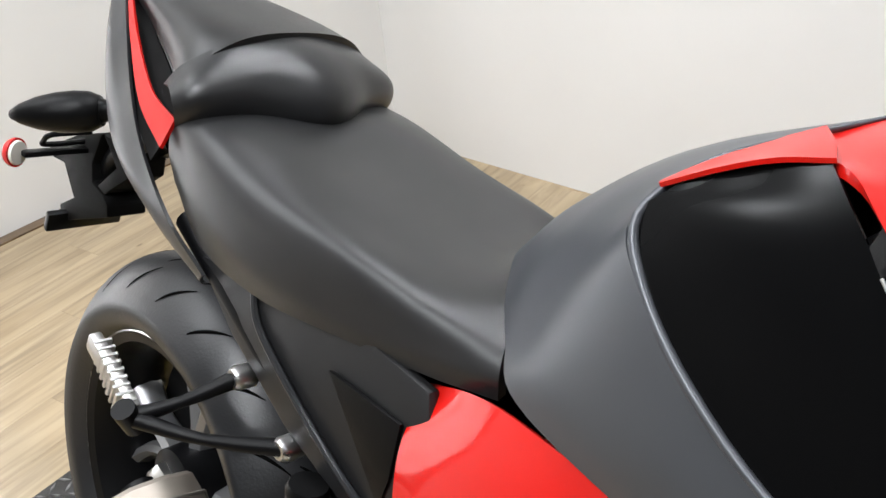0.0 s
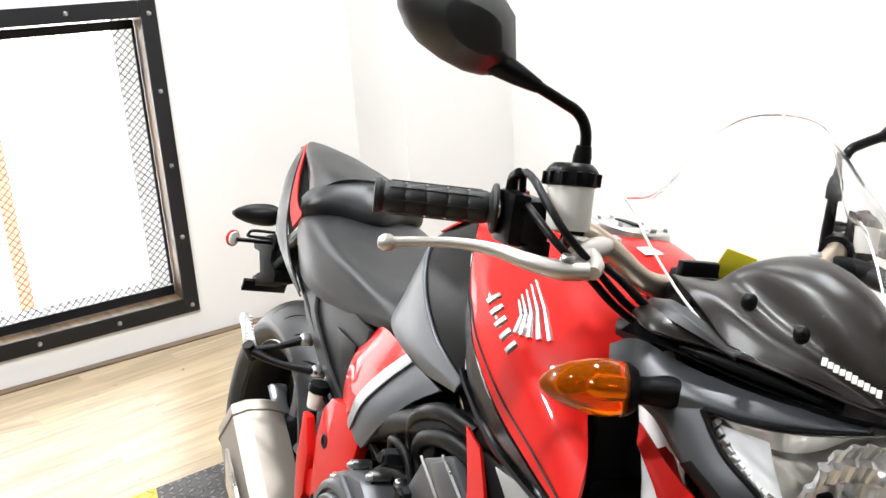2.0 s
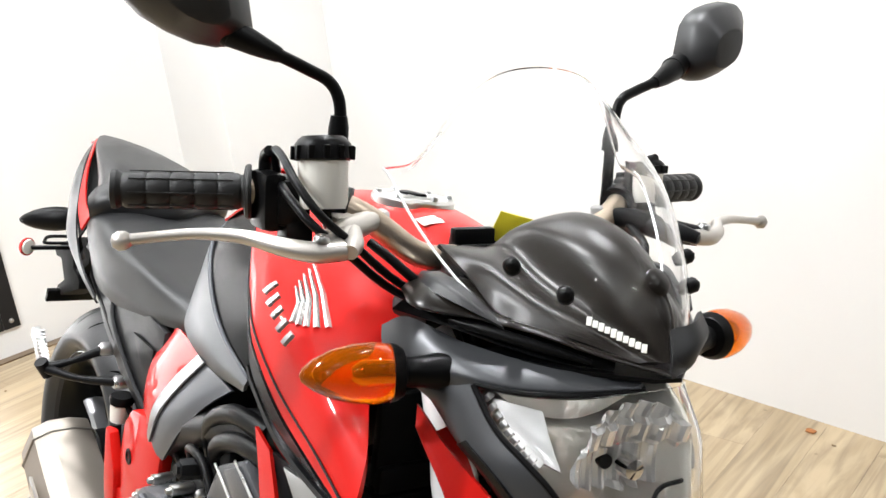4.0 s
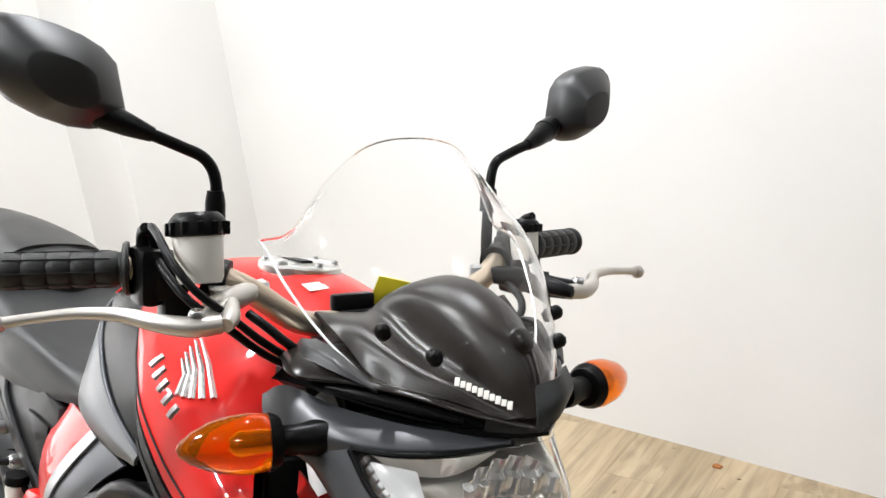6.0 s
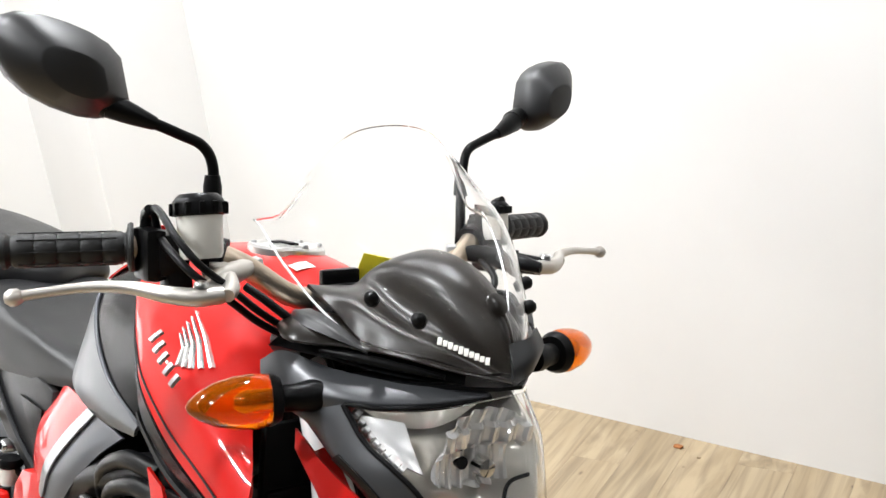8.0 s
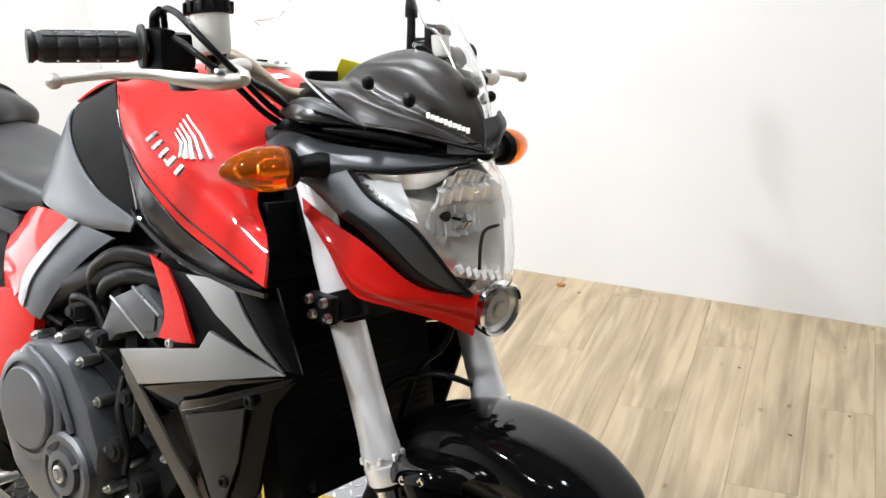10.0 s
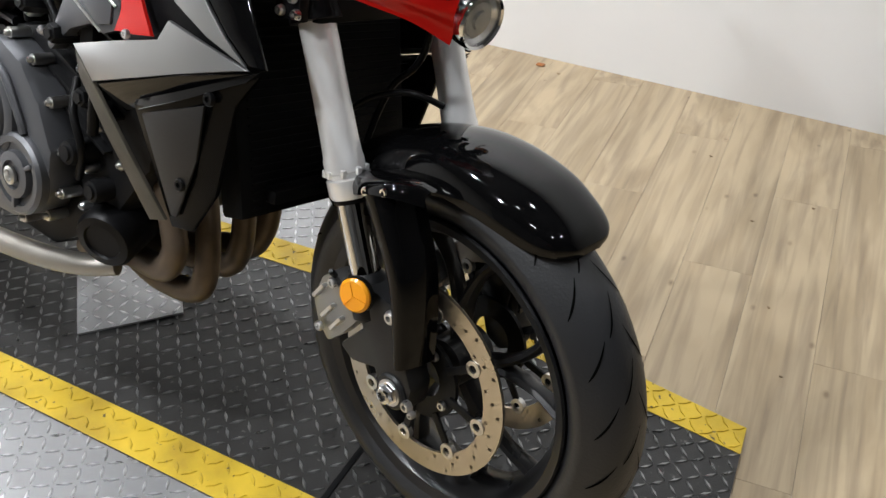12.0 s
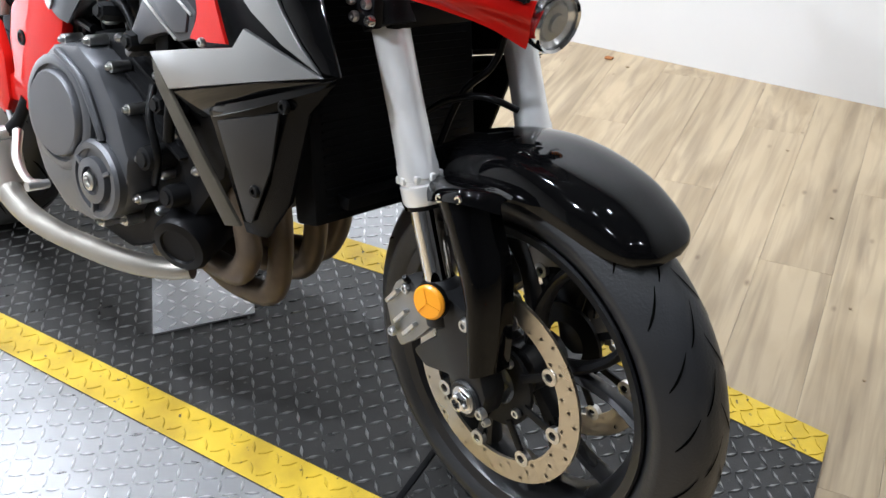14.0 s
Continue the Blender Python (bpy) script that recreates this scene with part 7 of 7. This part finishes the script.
part("plug", lathe([(0.014, 0.0), (0.014, 0.004), (0.0095, 0.006), (0.0085, 0.0), (0.0001, 0.0)], (0.806, -0.236, 0.402), (0, -1, 0), 18), M_ALU, cover)
part("cover_rib", tube([(0.70, -0.222, 0.572), (0.765, -0.224, 0.545), (0.805, -0.224, 0.49), (0.815, -0.222, 0.465)], 0.006, 8, 5), M_ENG, cover)
for k, (x, z) in enumerate(cov):
    c = Vector((0.742, 0, 0.455))
    p = c + (Vector((x, 0, z)) - c) * 1.035
    part("cover_bolt", lathe([(0.0001, -0.03), (0.0085, -0.03), (0.0085, 0.001), (0.005, 0.001), (0.005, 0.006), (0.0035, 0.008), (0.003, 0.004), (0.0001, 0.004)], (p.x, -0.199, p.z), (0, -1, 0), 14), M_ALU, cover)
part("left_cover", slab([(0.62, 0.40), (0.66, 0.52), (0.76, 0.55), (0.86, 0.48), (0.86, 0.38), (0.76, 0.32), (0.66, 0.33)], 0.16, 0.205, 0.012), M_ENG, engine, "grey generator cover")
for x, y, z, r, ln, ax, ml in ((0.90, -0.16, 0.46, 0.019, 0.05, (0, -1, 0), M_ENG), (0.935, -0.15, 0.41, 0.018, 0.045, (0, -1, 0), M_ENGD), (0.92, -0.16, 0.545, 0.015, 0.045, (0, -1, 0), M_ENG), (0.86, -0.16, 0.62, 0.015, 0.05, (0, -1, 0), M_ENGD), (0.80, -0.165, 0.645, 0.014, 0.05, (0, -1, 0.1), M_ENG)):
    part("boss", lathe([(r * 0.9, -0.02), (r, 0.0), (r, ln * 0.8), (r * 0.88, ln), (r * 0.62, ln * 1.02), (r * 0.58, ln * 1.1), (0.0001, ln * 1.1)], (x, y, z), ax, 6 if r < 0.016 else 20), M_ENGD, engine)
for x, z, y in ((0.895, 0.372, -0.2), (0.91, 0.435, -0.205), (0.905, 0.345, -0.17), (0.925, 0.50, -0.2), (0.885, 0.575, -0.2), (0.842, 0.60, -0.205), (0.80, 0.61, -0.205), (0.762, 0.628, -0.2), (0.965, 0.455, -0.19)):
    part("engine_bolt", lathe([(0.0001, -0.03), (0.0075, -0.014), (0.0075, 0.003), (0.0055, 0.006), (0.004, 0.008), (0.0035, 0.004), (0.0001, 0.004)], (x, y + 0.024, z), (0, -1, 0), 12), M_ZINC, engine)
for pts, r in (([(0.79, -0.15, 0.62), (0.80, -0.175, 0.70), (0.87, -0.18, 0.745), (0.96, -0.175, 0.75)], 0.013), ([(0.82, -0.15, 0.62), (0.835, -0.18, 0.685), (0.90, -0.185, 0.72), (0.98, -0.18, 0.725)], 0.013),
               ([(0.73, -0.16, 0.61), (0.76, -0.185, 0.66), (0.82, -0.19, 0.66), (0.86, -0.19, 0.62)], 0.006),
               ([(0.88, -0.18, 0.56), (0.90, -0.2, 0.52), (0.92, -0.2, 0.47), (0.90, -0.19, 0.42)], 0.006), ([(0.93, -0.17, 0.60), (0.95, -0.2, 0.56), (0.945, -0.2, 0.50)], 0.008)):
    part("engine_hose", tube(pts, r, 10, 6), M_BLACK, engine, "black coolant hose")
part("oil_filter", lathe([(0.046, -0.06), (0.047, 0.0), (0.047, 0.06), (0.042, 0.068), (0.030, 0.070), (0.028, 0.066), (0.0001, 0.066)], (0.925, -0.12, 0.352), (0.35, -1, -0.3), 28), M_DARK, engine, "black oil filter")
part("air_valve_cover", slab([(0.882, 0.686), (0.947, 0.718), (0.998, 0.688), (0.994, 0.652), (0.961, 0.640), (0.935, 0.648), (0.890, 0.632), (0.845, 0.592), (0.836, 0.60)], -0.200, -0.172, 0.005), M_ENG, engine, "grey bolted valve cover", True, 30)
for a, b in (((0.880, -0.203, 0.688), (0.964, -0.205, 0.645)), ((0.932, -0.203, 0.712), (0.995, -0.205, 0.683))):
    part("cover_rib", tube([a, b], 0.0019, 8, 2), M_ALU, engine)
part("cover_step", slab([(0.905, 0.690), (0.944, 0.710), (0.985, 0.684), (0.982, 0.658), (0.955, 0.652)], -0.204, -0.198, 0.002), M_ENG, engine)
for k in range(4):
    part("coil_stick", box((0.03, 0.02, 0.05), (0.86 + 0.02 * k, -0.172, 0.675 - 0.03 * k), 0.005), M_ENGD, engine)

# -- radiator and shrouds --
rad = part("radiator", box((0.04, 0.34, 0.30), (0, 0, 0), 0.008, Matrix.Translation((1.165, 0, 0.60)) @ pose(0, 0, 0, 0, -12, 0)), M_MATT, bike, "black radiator")
for k in range(26):
    p = Vector((1.186, 0, 0.47 + k * 0.0105))
    part("cooling_fin", box((0.004, 0.30, 0.003), p + Vector((-(p.z - 0.60) * 0.21, 0, 0)), 0), M_MATT, rad, "", False)
part("header_tank", box((0.04, 0.30, 0.03), (1.13, 0, 0.765), 0.008), M_DARK, rad)
part("lower_mount", box((0.05, 0.26, 0.02), (1.205, 0, 0.485), 0.006), M_BLACK, rad)
def pair(name, pts, material, label, thick=0.006, bevel=0.0015):
    """A flat panel on each side."""
    for sy in (1, -1):
        part(name, facet([(x, sy * y, z) for x, y, z in pts], thick, bevel), material, bike, label, True, 25)


pair("shroud_upper", [(1.046, -0.204, 0.751), (1.092, -0.208, 0.756), (1.144, -0.211, 0.757), (1.176, -0.216, 0.724), (1.209, -0.218, 0.695), (1.245, -0.216, 0.667), (1.184, -0.221, 0.688), (1.125, -0.218, 0.714), (1.085, -0.212, 0.736)], M_GUN, "gunmetal triangular upper radiator shroud")
pair("shroud_front_edge", [(1.148, -0.208, 0.758), (1.212, -0.199, 0.764), (1.252, -0.206, 0.700), (1.272, -0.210, 0.670), (1.248, -0.213, 0.669), (1.212, -0.215, 0.697), (1.179, -0.213, 0.726)], M_GLOSS, "gloss black front edge of the shroud")
pair("shroud_arrow", [(0.912, -0.210, 0.618), (1.025, -0.226, 0.648), (1.108, -0.230, 0.668), (1.122, -0.226, 0.694), (1.184, -0.224, 0.680), (1.250, -0.217, 0.664), (1.14, -0.229, 0.634), (0.965, -0.216, 0.579)], M_GUN, "gunmetal arrow-shaped shroud")
pair("shroud_underside", [(0.968, -0.212, 0.577), (1.14, -0.224, 0.632), (1.252, -0.215, 0.661), (1.240, -0.210, 0.646), (1.068, -0.206, 0.575), (1.02, -0.203, 0.552)], M_GLOSS, "gloss black underside of the shroud", 0.004)
M_LEG = mat("worn_leg_paint", (0.062, 0.055, 0.042), 0.5, 0.4, bump=0.15, vary=0.5, scale=120)
pair("shroud_leg", [(0.914, -0.208, 0.612), (0.955, -0.214, 0.584), (1.035, -0.214, 0.510), (1.110, -0.206, 0.430), (1.078, -0.205, 0.420), (0.985, -0.212, 0.520), (0.925, -0.209, 0.578)], M_LEG, "worn bronze-grey shroud leg")
pair("shroud_lower", [(1.045, -0.212, 0.572), (1.14, -0.222, 0.606), (1.268, -0.213, 0.662), (1.225, -0.207, 0.615), (1.195, -0.2, 0.49), (1.15, -0.194, 0.425), (1.112, -0.196, 0.420)], M_KNEE, "gloss black lower radiator shroud", 0.008, 0.002)
pair("shroud_rim", [(1.050, -0.2135, 0.578), (1.14, -0.2255, 0.612), (1.27, -0.2145, 0.668), (1.25, -0.2165, 0.651), (1.145, -0.2265, 0.602), (1.062, -0.2175, 0.568)], M_GLOSS, "gloss rim of the lower shroud", 0.004, 0.001)
for sy in (-1, 1):
    q = facet([(1.072, sy * 0.2195, 0.566), (1.190, sy * 0.2235, 0.608), (1.170, sy * 0.2125, 0.53), (1.128, sy * 0.2025, 0.440), (1.118, sy * 0.2035, 0.440)], 0.004, 0.001)
    part("shroud_inlay", q, M_SIDE, bike, "graphite inlay in the lower shroud", True, 25)
    screw(1.195, sy * 0.219, 0.617, 0.009, sy, material=M_BLACK)
    screw(1.14, sy * 0.208, 0.49, 0.009, sy, material=M_BLACK)
    screw(1.05, sy * 0.229, 0.662, 0.006, sy)
    tr = patch([[(0.955, sy * 0.193, 0.762), (0.975, sy * 0.195, 0.757), (1.0, sy * 0.197, 0.751)],
                [(0.992, sy * 0.203, 0.722), (1.012, sy * 0.205, 0.720), (1.04, sy * 0.207, 0.716)],
                [(1.010, sy * 0.208, 0.688), (1.034, sy * 0.210, 0.690), (1.060, sy * 0.212, 0.690)],
                [(1.000, sy * 0.210, 0.655), (1.04, sy * 0.213, 0.659), (1.078, sy * 0.215, 0.665)]], 0.005)
    part("red_gusset", tr, M_RED, bike, "glossy red triangular gusset")
    part("frame_spar", tube([(1.12, sy * 0.06, 0.86), (1.02, sy * 0.14, 0.77), (0.86, sy * 0.16, 0.72), (0.70, sy * 0.155, 0.66), (0.56, sy * 0.14, 0.58)], [0.03, 0.03, 0.026, 0.026, 0.028], 12, 5), M_DARK, bike, "black frame spar")
for sy in (-1, 1):
    part("shroud_backing", slab([(1.0, 0.748), (1.20, 0.757), (1.238, 0.668), (1.12, 0.64), (0.99, 0.61), (1.0, 0.66)], sy * 0.188, sy * 0.194, 0.001), M_DARK, bike, "dark inner side of the shroud")
part("steering_head", lathe([(0.0001, -0.13), (0.036, -0.13), (0.036, 0.12), (0.0001, 0.12)], (1.17, 0, 0.84), FAX, 20), M_DARK, bike, "black steering head")
part("airbox_snorkel", box((0.16, 0.20, 0.12), (1.09, 0, 0.84), 0.02), M_MATT, bike, "dark airbox snorkel")
# added matt black sheet that makes the shade behind the fork
part("shade_panel", box((0.012, 0.30, 0.11), (1.135, 0, 0.80), 0.003), M_MATT, bike, "added black sheet standing in for shade behind the fork")
# side stand
stand = part("side_stand", tube([(0.62, 0.14, 0.30), (0.63, 0.20, 0.18), (0.645, 0.27, 0.085)], [0.014, 0.012, 0.012], 12, 4), M_DARK, bike, "black side stand, folded out")
part("stand_foot", box((0.06, 0.04, 0.012), (0.65, 0.285, 0.088), 0.004, Matrix.Translation((0.65, 0.285, 0.088)) @ pose(0, 0, 0, 16.5) @ Matrix.Translation((-0.65, -0.285, -0.088))), M_DARK, stand)
part("tank_underside_hose", tube([(0.60, -0.12, 0.56), (0.64, -0.15, 0.60), (0.70, -0.16, 0.60)], 0.008, 8, 5), M_BLACK, bike)

# flat tan timber strip where the floor meets the window wall
ea, eb = (wall_x(-3.0) + 0.001, -3.0), (wall_x(0.9) + 0.001, 0.9)
tagged(obj("floor_trim", prism([ea, (ea[0] + 0.045, ea[1]), (eb[0] + 0.045, eb[1]), eb], FLOOR - 0.003, FLOOR + 0.006), M_JAMB, False), "worn brown timber strip along the wall", "trim", kind="structure")

# ---- small loose things ----
M_LEAF = mat("dry_leaf", (0.30, 0.11, 0.03), 0.7, bump=0.2, vary=0.4, scale=200)
M_CHIP = mat("wood_chip", (0.24, 0.17, 0.10), 0.8, bump=0.2, vary=0.4, scale=200)
random.seed(7)
for k, (x, y, r) in enumerate(((0.58, 1.60, 0.022), (0.66, 1.58, 0.008), (1.46, 1.18, 0.006), (1.62, 0.9, 0.005), (1.9, 1.3, 0.006), (1.25, 1.4, 0.005), (2.1, 0.8, 0.007), (-1.2, 0.55, 0.010), (-1.05, 0.35, 0.006), (1.7, 1.55, 0.006), (-1.5, -0.05, 0.008), (1.85, 0.95, 0.009), (2.2, 1.15, 0.007), (1.98, 0.62, 0.006), (2.35, 0.9, 0.008), (1.55, 1.32, 0.005), (2.05, 1.42, 0.007), (1.72, 0.72, 0.005))):
    bm = bmesh.new()
    n = 9
    ring = [(r * random.uniform(0.5, 1.1) * math.cos(2 * math.pi * i / n), 0.6 * r * random.uniform(0.5, 1.1) * math.sin(2 * math.pi * i / n)) for i in range(n)]
    vs = [bm.verts.new((x + a, y + b, FLOOR + 0.0015 + (0.10 * r + 0.25 * abs(a)))) for a, b in ring]
    lo = [bm.verts.new((x + a, y + b, FLOOR + 0.0005 + 0.22 * abs(a))) for a, b in ring]
    bm.faces.new(vs)
    bm.faces.new(lo[::-1])
    for i in range(n):
        bm.faces.new((lo[i], lo[(i + 1) % n], vs[(i + 1) % n], vs[i]))
    if k == 0:
        tagged(obj("dry_leaf", bm, M_LEAF, False), "small dry orange-brown leaf on the floor", "leaf")
    else:
        tagged(obj("debris_crumb", bm, M_CHIP, False), "small brown crumb of debris on the floor", "debris", group="crumbs on the floor")

# ---- floor boards, last ----
floor = obj("floor", prism([corner, far, back_a, back_b], FLOOR - 0.1, FLOOR - 0.004), M_DARK, False)
tagged(floor, "worn light brown wood laminate plank floor", "floor", kind="structure")
PA = radians(15.5)
PX, PY = Vector((math.cos(PA), math.sin(PA), 0)), Vector((-math.sin(PA), math.cos(PA), 0))
PWID, PLEN = 0.148, 0.92


def inside_room(p, pad=0.0):
    return p.x > wall_x(p.y) + pad and p.y < wall_y(p.x) - pad and p.x < 6.2 - pad and p.y > -5.2 + pad


bmp = bmesh.new()
box((PWID - 0.0004, PLEN - 0.0004, 0.012), (0, 0, -0.006), 0.0007, bm=bmp)
plank_mesh = bpy.data.meshes.new("plank")
bmp.to_mesh(plank_mesh)
bmp.free()
plank_mesh.materials.append(M_FLOOR)
near, rest = [], []
for i in range(-60, 61):
    shift = (i * 0.371) % 1.0 * PLEN
    for j in range(-12, 13):
        c = PX * ((i + 0.35) * PWID) + PY * (j * PLEN + shift) + Vector((0, 0, FLOOR))
        run = [s for s in (PLEN * (q / 40 - 0.5) for q in range(41)) if inside_room(c + PY * s, -0.07)]
        if run and run[-1] - run[0] > 0.05:
            c = c + PY * ((run[0] + run[-1]) / 2)
            (near if -1.9 < c.x < 2.9 and -1.0 < c.y < 2.0 else rest).append((c, (run[-1] - run[0]) / PLEN))
near.sort(key=lambda c: (c[0] - Vector((0.6, 0.6, FLOOR))).length)
rest += near[300:]
for c, cut in near[:300]:
    ob = new("plank", plank_mesh)
    ob.parent = floor
    ob.matrix_local = Matrix.Translation(c) @ pose(0, 0, 0, 0, 0, 15.5) @ Matrix.Diagonal((1, cut, 1, 1))
vs, fs = [], []
for c, cut in rest:
    k = len(vs)
    a, b = PX * (PWID / 2 - 0.0002), PY * (PLEN * cut / 2 - 0.0002)
    lo = Vector((0, 0, -0.012))
    vs += [c - a - b, c + a - b, c + a + b, c - a + b, c - a - b + lo, c + a - b + lo, c + a + b + lo, c - a + b + lo]
    fs += [(k, k + 1, k + 2, k + 3), (k, k + 4, k + 5, k + 1), (k + 1, k + 5, k + 6, k + 2), (k + 2, k + 6, k + 7, k + 3), (k + 3, k + 7, k + 4, k)]
me = bpy.data.meshes.new("outer_planks")
me.from_pydata(vs, [], fs)
me.materials.append(M_FLOOR)
ob = new("outer_planks", me)
ob.parent = floor
tagged(ob, kind="stuff")
